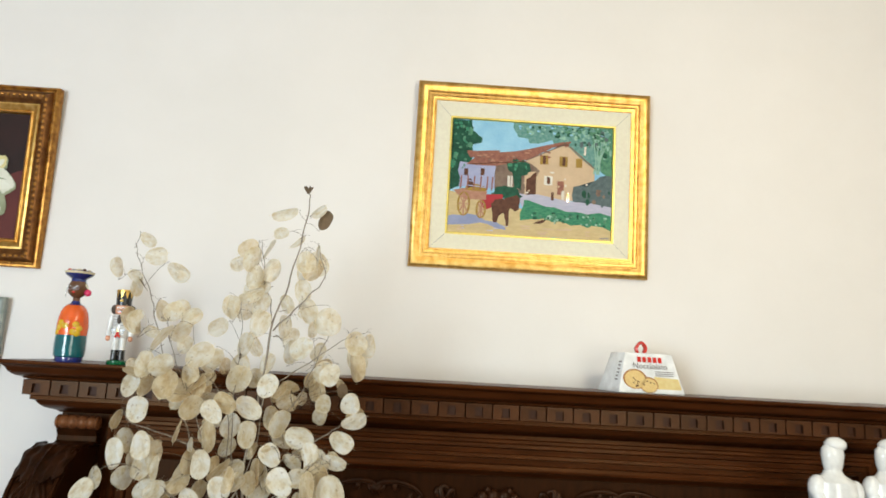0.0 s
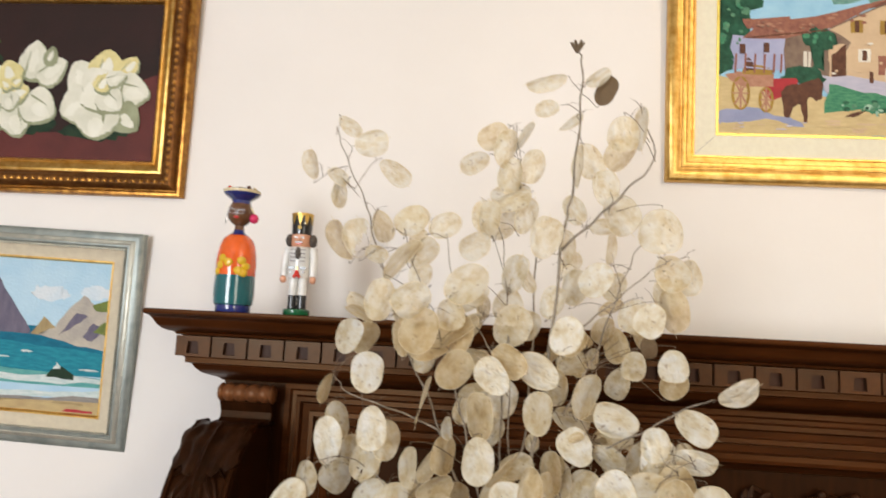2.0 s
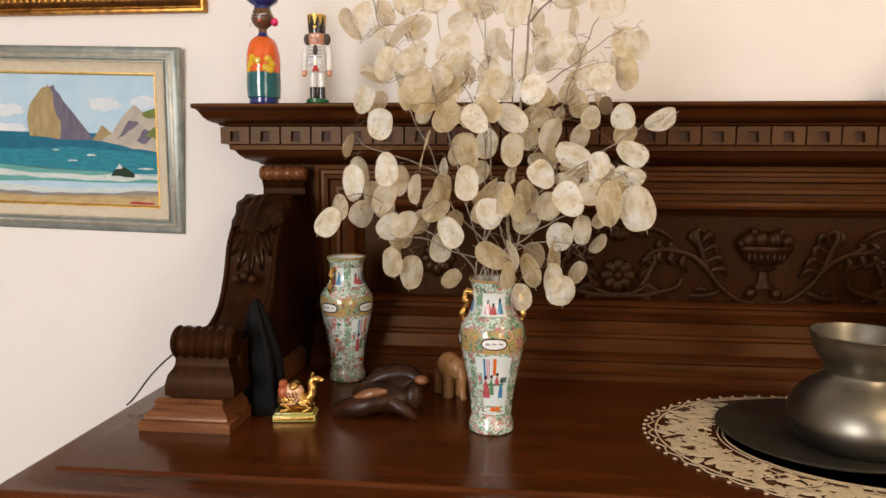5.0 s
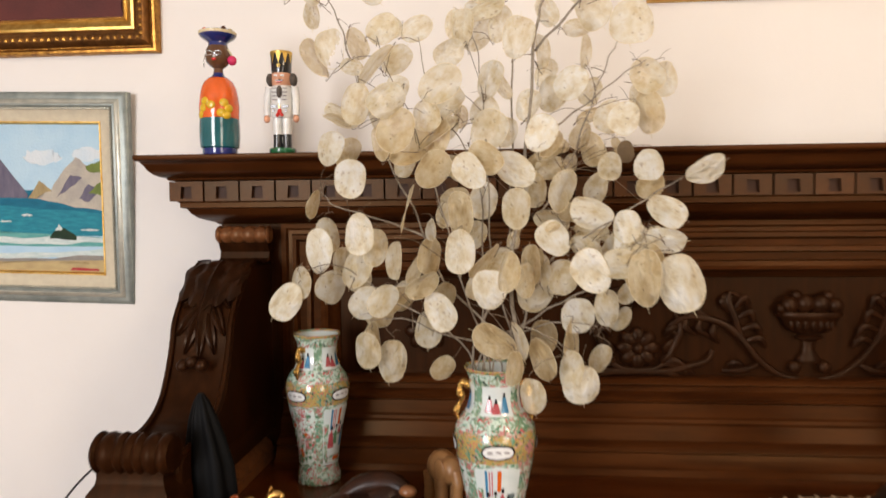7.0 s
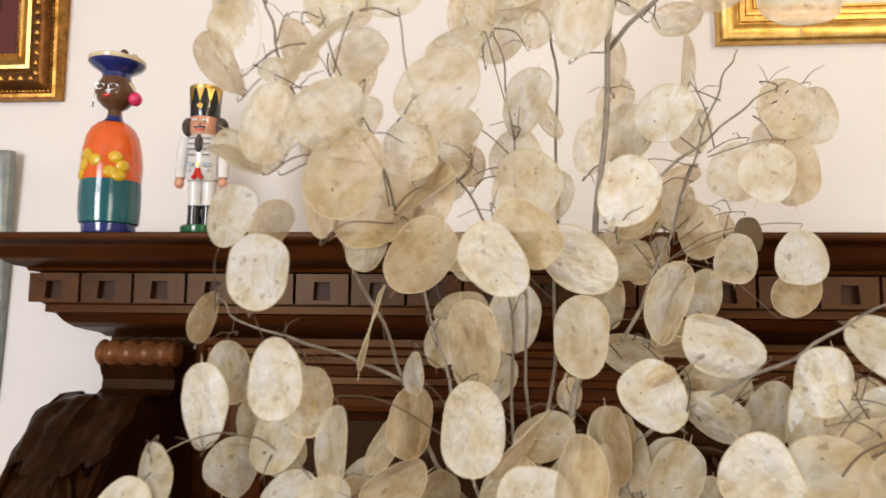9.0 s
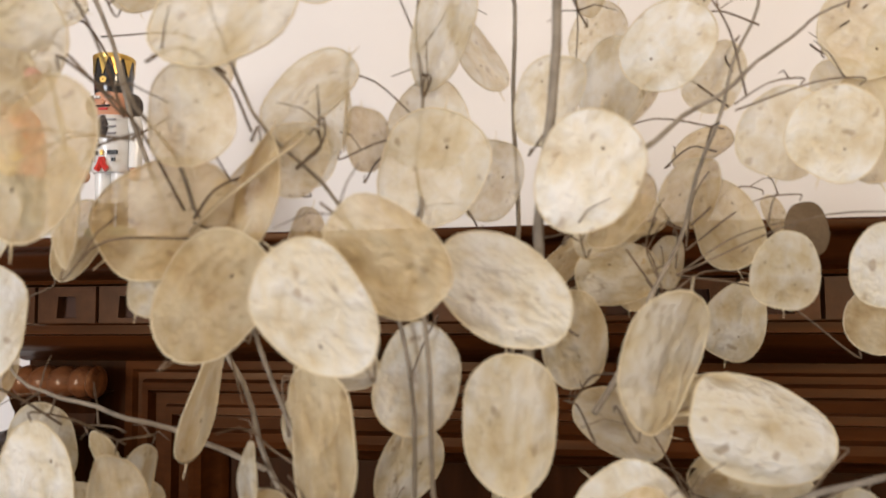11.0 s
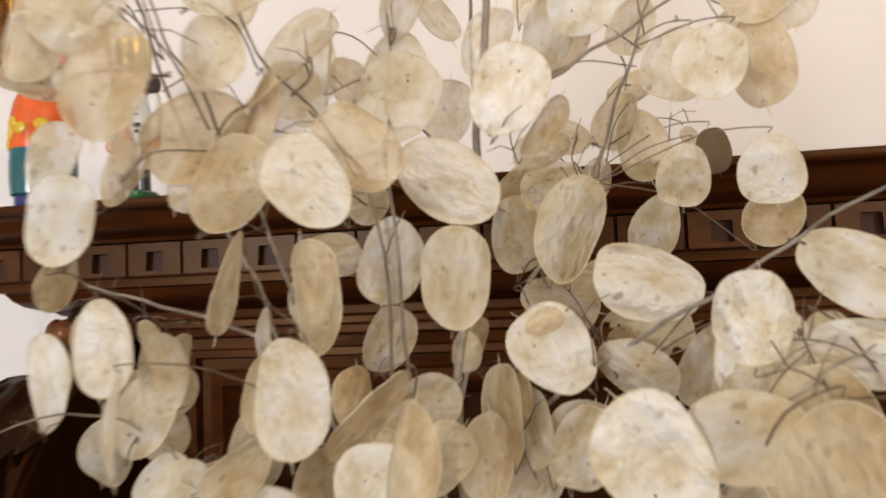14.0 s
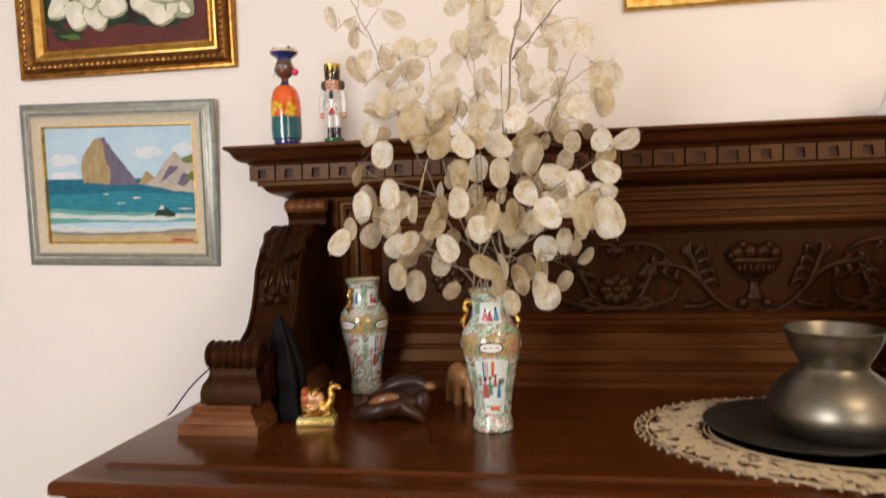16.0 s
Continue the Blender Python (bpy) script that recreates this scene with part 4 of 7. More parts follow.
# white peonies in an antique frame
flower = thing("peony_painting", "oil painting of white peonies in an ornate antique gold frame", "painting", pose(-1.467, WALL_Y - 0.002, 2.214, 2.0, 0, 0))
FW, FH = 0.665, 0.53
bm = bmesh.new()
frame_sweep(bm, [(0, 0), (0, 0.022), (0.003, 0.027), (0.008, 0.028), (0.011, 0.024), (0.016, 0.022), (0.018, 0.026)], FW, FH)
part("outer_rim", bm, OLDGOLD, flower)
bm = bmesh.new()
frame_sweep(bm, [(0.016, 0.024), (0.020, 0.032), (0.026, 0.036), (0.034, 0.035), (0.042, 0.029), (0.048, 0.022), (0.052, 0.020)], FW, FH)
part("frame", bm, DARKGILT, flower, "brown and gold moulded frame")
bm = bmesh.new()
frame_sweep(bm, [(0.051, 0.018), (0.052, 0.023), (0.057, 0.025), (0.062, 0.022), (0.072, 0.015), (0.075, 0.017), (0.079, 0.016), (0.082, 0.008)], FW, FH)
part("slip", bm, GOLD, flower)
bead_run(flower, "outer_beading", OLDGOLD, FW, FH, 0.0135, 0.0235, 0.0028, 0.007)
bead_run(flower, "leaf_ornament", OLDGOLD, FW, FH, 0.031, 0.034, 0.0062, 0.0165, 1.1)
bead_run(flower, "inner_beading", OLDGOLD, FW, FH, 0.077, 0.017, 0.0024, 0.0062)
backing(flower, FW, FH, 0.007)
MAROON, BLACKB, PETAL, PETALS_, PETALC = oil("maroon", (0.13, 0.035, 0.03), (0.085, 0.025, 0.022), 8), oil("black_ground", (0.022, 0.014, 0.012), (0.035, 0.015, 0.013), 6), oil("white_petal", (0.78, 0.76, 0.66), (0.60, 0.60, 0.48), 14), oil("petal_shade", (0.36, 0.38, 0.25), (0.24, 0.26, 0.15), 20), oil("petal_cream", (0.74, 0.66, 0.34), (0.62, 0.55, 0.25), 40)
DKGREEN, LTGREEN = oil("dark_stem", (0.025, 0.05, 0.025), (0.012, 0.028, 0.015), 20), oil("bright_leaf", (0.12, 0.20, 0.05), (0.06, 0.11, 0.03), 30)
peony = [(BLACKB, rect(0, 0, 1, 1), 0), (MAROON, [(0, 0), (1, 0), (1, 0.20), (0.55, 0.17), (0, 0.20)], 0.02), (MAROON, [(0.86, 0.46), (1, 0.55), (1, 0.2), (0.9, 0.2)], 0.02), (DKGREEN, [(0, 0.2), (0, 0.5), (0.12, 0.45), (0.16, 0.25), (0.1, 0.15)], 0.02), (DKGREEN, [(0.05, 0.8), (0.12, 0.72), (0.25, 0.6), (0.24, 0.64), (0.12, 0.76)], 0.01),
         (LTGREEN, [(0.05, 0.82), (0.1, 0.75), (0.22, 0.74), (0.2, 0.77), (0.12, 0.79)], 0.008), (DKGREEN, blob(0.14, 0.12, 0.09, 0.05), 0.01), (LTGREEN, [(0.08, 0.11), (0.18, 0.12), (0.22, 0.08), (0.16, 0.07)], 0.006), (DKGREEN, blob(0.42, 0.22, 0.1, 0.06), 0.02), (DKGREEN, blob(0.72, 0.18, 0.18, 0.05), 0.02)]


def petal(cx, cz, ang, length, width, n=16):
    """A teardrop of paint, its point towards ang degrees."""
    out = []
    for k in range(n):
        t = 2 * math.pi * k / n
        along, across = length / 2 * math.cos(t), width / 2 * math.sin(t) * (1 - 0.38 * math.cos(t))
        c, d = math.cos(radians(ang)), math.sin(radians(ang))
        out.append((cx + (along * c - across * d) * 0.73, cz + along * d + across * c))
    return out


def paint_petal(cx, cz, ang, length, width, m):
    """Shade below, the body colour, then a pale ridge and two folds."""
    c, d = math.cos(radians(ang)), math.sin(radians(ang))
    return [(PETALS_, petal(cx + 0.006, cz - 0.014, ang, length * 1.05, width * 1.06), 0.004), (m, petal(cx, cz, ang, length, width), 0.005),
            (PETALS_, petal(cx - 0.10 * length * c - 0.12 * width * d, cz - 0.1 * length * d + 0.16 * width * c, ang, length * 0.6, width * 0.06), 0.002),
            (PETALW, petal(cx + 0.05 * length * c, cz + 0.05 * length * d - 0.10 * width, ang, length * 0.62, width * 0.34), 0.003)]


PETALW = oil("bright_petal", (0.82, 0.81, 0.72), (0.70, 0.69, 0.57), 14)
for cx, cz, ang, ln_, wd_, m in ((0.40, 0.63, 80, 0.30, 0.20, PETAL), (0.49, 0.57, 35, 0.26, 0.18, PETAL), (0.48, 0.66, 70, 0.14, 0.09, PETALS_), (0.18, 0.53, 172, 0.27, 0.16, PETAL), (0.10, 0.33, 215, 0.26, 0.17, PETAL), (0.22, 0.26, 255, 0.26, 0.24, PETAL),
                                  (0.34, 0.24, 285, 0.24, 0.22, PETAL), (0.45, 0.33, 330, 0.26, 0.24, PETAL), (0.29, 0.55, 110, 0.18, 0.18, PETALC), (0.24, 0.43, 200, 0.16, 0.14, PETALC), (0.34, 0.42, 20, 0.18, 0.15, PETALC), (0.30, 0.36, 280, 0.14, 0.14, PETAL),
                                  (0.28, 0.47, 140, 0.10, 0.08, PETALC), (0.33, 0.49, 40, 0.10, 0.08, PETALC),
                                  (0.62, 0.52, 120, 0.28, 0.24, PETAL), (0.73, 0.60, 80, 0.24, 0.24, PETALC), (0.84, 0.60, 50, 0.16, 0.12, PETALC), (0.86, 0.44, 350, 0.26, 0.22, PETAL), (0.84, 0.27, 320, 0.22, 0.20, PETALS_), (0.60, 0.34, 205, 0.26, 0.26, PETAL),
                                  (0.70, 0.24, 265, 0.24, 0.30, PETAL), (0.72, 0.46, 30, 0.30, 0.30, PETAL), (0.68, 0.40, 200, 0.22, 0.20, PETALW), (0.76, 0.38, 320, 0.22, 0.18, PETAL), (0.72, 0.49, 60, 0.16, 0.12, PETALC), (0.78, 0.52, 20, 0.16, 0.10, PETAL)):
    peony += paint_petal(cx + (-0.01 if cx < 0.55 else 0.02), cz, ang, ln_ * 0.84, wd_ * 0.94, m)
painting(flower, FW - 0.162, FH - 0.162, 0.0075, peony, "two white peonies on a dark ground")

# seascape in a grey-green frame
sea = thing("seascape_painting", "oil painting of a sea rock in a grey-green frame", "painting", pose(-1.506, WALL_Y - 0.002, 1.636, 3.2, 1.4, 0))
SW, SH = 0.60, 0.468
bm = bmesh.new()
frame_sweep(bm, [(0, 0), (0, 0.014), (0.004, 0.018), (0.012, 0.020), (0.020, 0.021), (0.024, 0.024), (0.030, 0.025), (0.034, 0.022)], SW, SH)
part("frame", bm, [GREYF], sea, "grey-green painted wooden frame")
bm = bmesh.new()
frame_sweep(bm, [(0.016, 0.0203), (0.0185, 0.0225), (0.0215, 0.0235), (0.024, 0.0252), (0.026, 0.0245)], SW, SH)
part("silver_rub", bm, SILVERF, sea)
bead_run(sea, "beading", SILVERF, SW, SH, 0.036, 0.0225, 0.0032, 0.0075)
bm = bmesh.new()
frame_sweep(bm, [(0.033, 0.016), (0.038, 0.0225), (0.041, 0.019), (0.060, 0.0135), (0.064, 0.014)], SW, SH)
part("liner", bm, LINER, sea, "beige inner liner")
bm = bmesh.new()
frame_sweep(bm, [(0.063, 0.012), (0.064, 0.0155), (0.067, 0.0155), (0.070, 0.008)], SW, SH)
part("slip", bm, GOLD, sea)
backing(sea, SW, SH, 0.006)
SEASKY, CLOUD, SEAD, SEAM, SEAL, FOAM = oil("pale_sky", (0.50, 0.66, 0.76), (0.38, 0.57, 0.72), 10), oil("cloud", (0.72, 0.74, 0.76), (0.56, 0.66, 0.74), 14), oil("deep_sea", (0.015, 0.17, 0.26), (0.01, 0.11, 0.19), 40, (1, 1, 4)), oil("mid_sea", (0.03, 0.27, 0.34), (0.015, 0.17, 0.25), 40, (1, 1, 4)), oil("green_sea", (0.16, 0.42, 0.38), (0.08, 0.30, 0.30), 50, (1, 1, 5)), oil("foam", (0.68, 0.72, 0.70), (0.44, 0.56, 0.56), 50, (1, 1, 4))
ROCKL, ROCKD, ROCKP, BEACH, WETB, GRASS_ = oil("sunlit_rock", (0.42, 0.33, 0.17), (0.30, 0.22, 0.11), 40, (2, 1, 0.6)), oil("shaded_rock", (0.17, 0.15, 0.20), (0.11, 0.10, 0.15), 40, (2, 1, 0.6)), oil("pale_rock", (0.50, 0.45, 0.37), (0.36, 0.33, 0.30), 30), oil("beach", (0.52, 0.40, 0.20), (0.42, 0.31, 0.16), 30, (1, 1, 3)), oil("wet_beach", (0.30, 0.28, 0.25), (0.22, 0.2, 0.19), 30, (1, 1, 4)), oil("rock_grass", (0.17, 0.22, 0.05), (0.11, 0.14, 0.04), 40)
coast = [(SEASKY, rect(0, 0, 1, 1), 0), (CLOUD, blob(0.70, 0.78, 0.10, 0.05), 0.015), (CLOUD, blob(0.93, 0.80, 0.08, 0.05), 0.015), (CLOUD, blob(0.12, 0.72, 0.10, 0.05), 0.015), (CLOUD, blob(0.12, 0.58, 0.12, 0.04), 0.015), (SEAD, rect(0, 0.36, 1, 0.555), 0.003), (SEAM, [(0, 0.42), (0.5, 0.45), (1, 0.40), (1, 0.25), (0, 0.25)], 0.01),
         (ROCKD, [(0.35, 0.88), (0.41, 0.92), (0.46, 0.80), (0.52, 0.70), (0.62, 0.52), (0.60, 0.50), (0.38, 0.50)], 0.008), (ROCKL, [(0.25, 0.52), (0.24, 0.66), (0.27, 0.78), (0.33, 0.88), (0.375, 0.92), (0.40, 0.86), (0.41, 0.72), (0.44, 0.6), (0.43, 0.50)], 0.008), (ROCKL, [(0.62, 0.50), (0.68, 0.62), (0.74, 0.56), (0.76, 0.50)], 0.008),
         (ROCKP, [(0.66, 0.50), (0.74, 0.55), (0.80, 0.68), (0.87, 0.78), (0.92, 0.72), (1, 0.68), (1, 0.42), (0.86, 0.44)], 0.01), (ROCKD, [(0.76, 0.50), (0.84, 0.66), (0.90, 0.64), (0.84, 0.58)], 0.008), (ROCKD, [(0.88, 0.50), (0.93, 0.60), (0.99, 0.57), (0.93, 0.48)], 0.008), (GRASS_, [(0.92, 0.72), (1, 0.76), (1, 0.68), (0.94, 0.68)], 0.006), (GRASS_, [(0.93, 0.54), (1, 0.62), (1, 0.52)], 0.006),
         (SEAL, [(0, 0.30), (0.3, 0.27), (0.7, 0.26), (1, 0.24), (1, 0.18), (0, 0.16)], 0.012), (FOAM, [(0, 0.26), (0.25, 0.235), (0.6, 0.225), (0.8, 0.24), (1, 0.235), (1, 0.205), (0.7, 0.19), (0.3, 0.195), (0, 0.215)], 0.012), (FOAM, [(0, 0.145), (0.4, 0.12), (0.75, 0.13), (1, 0.165), (1, 0.11), (0.6, 0.085), (0, 0.085)], 0.01),
         (WETB, [(0, 0.10), (0.3, 0.075), (0.6, 0.09), (1, 0.115), (1, 0.07), (0.5, 0.05), (0, 0.055)], 0.01), (BEACH, [(0, 0), (1, 0), (1, 0.085), (0.6, 0.06), (0.25, 0.05), (0, 0.07)], 0.006), (DKGREEN, [(0.72, 0.225), (0.76, 0.29), (0.80, 0.30), (0.86, 0.25), (0.86, 0.22)], 0.006), (FOAM, [(0.75, 0.28), (0.77, 0.33), (0.79, 0.29)], 0.004),
         (FOAM, blob(0.61, 0.385, 0.03, 0.008), 0.004), (FOAM, blob(0.40, 0.42, 0.02, 0.005), 0.003), (FOAM, blob(0.93, 0.29, 0.05, 0.007), 0.003), (FOAM, blob(0.5, 0.34, 0.03, 0.006), 0.003), (ROCKL, [(0.76, 0.06), (0.78, 0.075), (0.92, 0.07), (0.92, 0.055)], 0.003), (REDP, [(0.82, 0.012), (0.97, 0.012), (0.97, 0.026), (0.84, 0.03)], 0.004)]
painting(sea, SW - 0.138, SH - 0.138, 0.0068, coast, "surf and a tall sea rock under a blue sky")

# ---- figures on the cornice ----
CZ = 1.7008
db = bmesh.new()
add_lathe(db, [(0.030, 0.0), (0.031, 0.004), (0.031, 0.012), (0.0345, 0.014), (0.0358, 0.03), (0.036, 0.05), (0.035, 0.066), (0.036, 0.085), (0.0345, 0.105), (0.031, 0.122), (0.026, 0.133), (0.019, 0.140), (0.012, 0.144), (0.009, 0.150), (0.008, 0.158), (0.014, 0.162), (0.0215, 0.170), (0.0235, 0.180), (0.022, 0.190), (0.017, 0.199), (0.017, 0.205), (0.021, 0.208), (0.030, 0.214), (0.0335, 0.2185), (0.0338, 0.2235), (0.030, 0.2255), (0.010, 0.2245)], 36)
BANDS = [(0.013, 0), (0.0655, 1), (0.1385, 2), (0.1475, 0), (0.1985, 3), (0.2165, 0), (0.2225, 4), (1, 0)]
for f in db.faces:
    z = f.calc_center_median().z
    f.material_index = next(m for top, m in BANDS if z < top)
doll_mesh = link("wooden_doll", db, [BLUE, TEAL, ORANGE, BROWN, CREAM, YELLOW, PINK, RED, SILVER, EARTH])
bits = bmesh.new()
for a, z in ((-100, 0.088), (-62, 0.092), (-48, 0.082), (-70, 0.074), (-128, 0.083), (-140, 0.072), (-55, 0.070), (-120, 0.095)):
    r = 0.0352
    add_ball(bits, (r * math.cos(radians(a)), r * math.sin(radians(a)), z), 0.0088, 0.0026, 0.0076, mat=5, seg=10, rot=Matrix.Rotation(radians(a + 90), 3, "Z"))
add_ball(bits, (0.0265, -0.006, 0.172), 0.0085, 0.009, 0.009, mat=6)
add_ball(bits, (-0.002, -0.0225, 0.1715), 0.0045, 0.002, 0.0025, mat=7, seg=8)
for x in (-0.010, 0.006):
    ring = [(x + 0.0062 * math.cos(k * 0.7), -0.0245, 0.182 + 0.004 * math.sin(k * 0.7)) for k in range(10)]
    add_tube(bits, ring, 0.0008, 5, mat=8)
add_tube(bits, [(-0.020, -0.013, 0.183), (-0.024, -0.008, 0.17), (-0.024, -0.008, 0.160)], 0.0007, 5, mat=8)
rng = random.Random(3)
for k in range(26):
    a, q = rng.uniform(0, 6.28), rng.uniform(0, 0.026)
    add_ball(bits, (q * math.cos(a), q * math.sin(a), 0.2255 + rng.uniform(0, 0.003)), 0.0045, 0.004, 0.0035, mat=rng.choice((4, 9, 4, 7)), seg=6)
add_tube(bits, [(0.020, -0.010, 0.192), (0.0245, -0.004, 0.184), (0.026, -0.006, 0.176)], 0.0016, 5, mat=4)
tmp = bpy.data.meshes.new("bits")
bits.to_mesh(tmp)
bits.free()
merged = bmesh.new()
merged.from_mesh(doll_mesh.data)
merged.from_mesh(tmp)
merged.to_mesh(doll_mesh.data)
merged.free()
for p in doll_mesh.data.polygons:
    p.use_smooth = True
bpy.data.meshes.remove(tmp)
doll_mesh.matrix_world = pose(-0.907, 2.048, CZ - 0.0005, 0, 0, 8)
tagged(doll_mesh, "lacquered wooden doll in orange and teal balancing a bowl", "figurine")

nb = bmesh.new()
NM = [GREEN, BLACK, WHITE, SKIN, FUR, GOLDP, RED, INK]
add_lathe(nb, [(0.023, 0), (0.024, 0.002), (0.024, 0.009), (0.022, 0.011)], 28, mat=0)
for s in (-1, 1):
    add_lathe(nb, [(0.008, 0.010), (0.0085, 0.013), (0.0078, 0.03), (0.0085, 0.036)], 16, (0.0085 * s, 0, 0), mat=1)
    add_lathe(nb, [(0.0075, 0.036), (0.008, 0.045), (0.0085, 0.066)], 16, (0.0085 * s, 0, 0), mat=2)
    add_tube(nb, [(0.0225 * s, 0, 0.121), (0.026 * s, -0.001, 0.105), (0.0265 * s, -0.003, 0.085), (0.0265 * s, -0.004, 0.070)], lambda t: 0.0072 - 0.001 * t, 12, mat=2)
    add_ball(nb, (0.0268 * s, -0.005, 0.064), 0.006, 0.006, 0.0072, mat=3)
    add_ball(nb, (0.021 * s, 0.002, 0.1355), 0.0075, 0.012, 0.012, mat=4)
    add_box(nb, 0.006 * s - 0.003, 0.006 * s + 0.003, -0.0195, -0.017, 0.1385, 0.141, mat=2)
    add_ball(nb, (0.006 * s, -0.0185, 0.1395), 0.0016, 0.0014, 0.0016, mat=7, seg=6)
    add_box(nb, 0.0105 * s - 0.005, 0.0105 * s + 0.005, -0.0185, -0.016, 0.0825, 0.0865, mat=1)
    for k in range(4):
        add_box(nb, 0.009 * s - 0.0045, 0.009 * s + 0.0045, -0.0185, -0.0165, 0.096 + 0.0068 * k, 0.0975 + 0.0068 * k, mat=7)
    add_box(nb, 0.0115 * s - 0.0018, 0.0115 * s + 0.0018, -0.0185, -0.0165, 0.0755, 0.079, mat=1)
add_lathe(nb, [(0.0175, 0.066), (0.019, 0.068), (0.0185, 0.082), (0.019, 0.110), (0.021, 0.119), (0.016, 0.124), (0.010, 0.126)], 24, mat=2, squash=0.9)
add_lathe(nb, [(0.014, 0.122), (0.0172, 0.126), (0.0178, 0.138), (0.0172, 0.146)], 24, mat=3)
add_lathe(nb, [(0.0176, 0.1455), (0.0182, 0.150), (0.0192, 0.183), (0.0182, 0.1845), (0.004, 0.183)], 28, mat=1)
for k in range(10):
    a = 2 * math.pi * k / 10 + 0.31
    pts = []
    for da, z in ((-0.30, 0.1838), (0.30, 0.1838), (0.0, 0.162)):
        r = 0.0198
        pts.append(nb.verts.new((r * math.cos(a + da), r * math.sin(a + da), z)))
    nb.faces.new(pts).material_index = 5
add_lathe(nb, [(0.0196, 0.180), (0.0200, 0.181), (0.0200, 0.184), (0.0190, 0.1848)], 28, mat=5)
for k in range(5):
    a = 2 * math.pi * k / 5 + math.pi / 2
    add_ball(nb, (0.0022 * math.cos(a), -0.0192, 0.1575 + 0.0022 * math.sin(a)), 0.0017, 0.0008, 0.0017, mat=5, seg=6)
add_ball(nb, (0, -0.0185, 0.1345), 0.0022, 0.0028, 0.003, mat=3, seg=8)
add_box(nb, -0.007, 0.007, -0.0192, -0.0172, 0.1300, 0.1318, mat=1)
add_box(nb, -0.0045, 0.0045, -0.0188, -0.0172, 0.1270, 0.1292, mat=6)
add_ball(nb, (0, -0.0175, 0.111), 0.0055, 0.003, 0.0115, mat=4)
add_box(nb, -0.0012, 0.0012, -0.0195, -0.0175, 0.082, 0.087, mat=5)
add_tube(nb, [(0, -0.0175, 0.0795), (0.002, -0.018, 0.072), (0.0055, -0.0175, 0.067)], 0.0032, 6, mat=6)
add_tube(nb, [(0, -0.0175, 0.0795), (-0.002, -0.018, 0.072), (-0.0055, -0.0175, 0.067)], 0.0032, 6, mat=6)
nut = link("nutcracker", nb, NM)
nut.matrix_world = pose(-0.788, 2.046, CZ - 0.0008, 0, 0, 3)
tagged(nut, "painted wooden nutcracker soldier with a black and gold hat", "figurine")

# cake box
cake = thing("cake_box", "white trapezoid cardboard cake box with a red loop", "box", pose(0.558, 2.062, CZ, 0, 0, 9))
bm = bmesh.new()
lo = [bm.verts.new(p) for p in ((-0.092, 0, 0), (0.092, 0, 0), (0.092, 0.130, 0), (-0.092, 0.130, 0))]
hi = [bm.verts.new(p) for p in ((-0.066, 0.024, 0.102), (0.066, 0.024, 0.102), (0.066, 0.106, 0.102), (-0.066, 0.106, 0.102))]
for k in range(4):
    bm.faces.new((lo[k], lo[(k + 1) % 4], hi[(k + 1) % 4], hi[k]))
bm.faces.new(lo)
bm.faces.new(hi)
bmesh.ops.bevel(bm, geom=list(bm.edges), offset=0.0015, segments=1, affect="EDGES")
part("carton", bm, CARDW, cake)
ribbon = bmesh.new()
add_tube(ribbon, spline([(-0.010, 0.065, 0.102), (-0.014, 0.065, 0.116), (0.0, 0.065, 0.131), (0.012, 0.065, 0.118), (0.009, 0.065, 0.102)]), 0.0042, 6, flat=(Vector((0, 1, 0)), 2.2))
part("loop", ribbon, RED, cake, "red ribbon loop")
lean = math.degrees(math.atan2(0.024, 0.102))
CAKE_C, CAKE_D, CARDP = paint("cake_crumb", (0.72, 0.55, 0.24), 0.6, second=(0.62, 0.43, 0.16), scale=300), paint("cake_crust", (0.40, 0.18, 0.05), 0.6, scale=200), paint("cream_print", (0.72, 0.60, 0.28), 0.6, second=(0.66, 0.5, 0.2), scale=80)
face = pose(0, -0.0012, 0, -lean)


def print_on(name, polys, mat, off, label=""):
    bm = bmesh.new()
    for p in polys:
        bm.faces.new([bm.verts.new((x, -off, z)) for x, z in p])
    bm.transform(face)
    return part(name, bm, mat, cake, label, smooth=False)


print_on("printed_band", [[(0.0, 0.012), (0.083, 0.012), (0.077, 0.040), (0.01, 0.044)]], CARDP, 0.0004)
print_on("printed_slice", [blob(-0.045, 0.036, 0.033, 0.026, 18), blob(-0.008, 0.022, 0.026, 0.021, 16)], CAKE_D, 0.0007)
print_on("printed_crumb", [blob(-0.045, 0.035, 0.029, 0.023, 18), blob(-0.008, 0.021, 0.023, 0.018, 16)], CAKE_C, 0.001)
rng = random.Random(8)
print_on("printed_raisin", [blob(rng.choice((-0.045, -0.008)) + rng.uniform(-0.017, 0.017), 0.028 + rng.uniform(-0.012, 0.014), 0.0025, 0.002, 6) for _ in range(14)], EARTH, 0.0013)
print_on("logo", [rect(-0.034 + i * 0.0145, 0.0805, -0.0235 + i * 0.0145, 0.0945) for i in range(5)], RED, 0.0008)
print_on("small_print", [rect(0.012, 0.056 - k * 0.005, 0.066, 0.058 - k * 0.005) for k in range(3)], INK, 0.0008)
txt = bpy.data.curves.new("wording", "FONT")
txt.body, txt.size, txt.align_x, txt.extrude = "Nocciolato", 0.0215, "CENTER", 0.0002
word = new("wording", txt)
word.data.materials.append(INK)
word.parent = cake
word.matrix_local = face @ pose(0.0, -0.0014, 0.0635, 90)
side_print = bmesh.new()
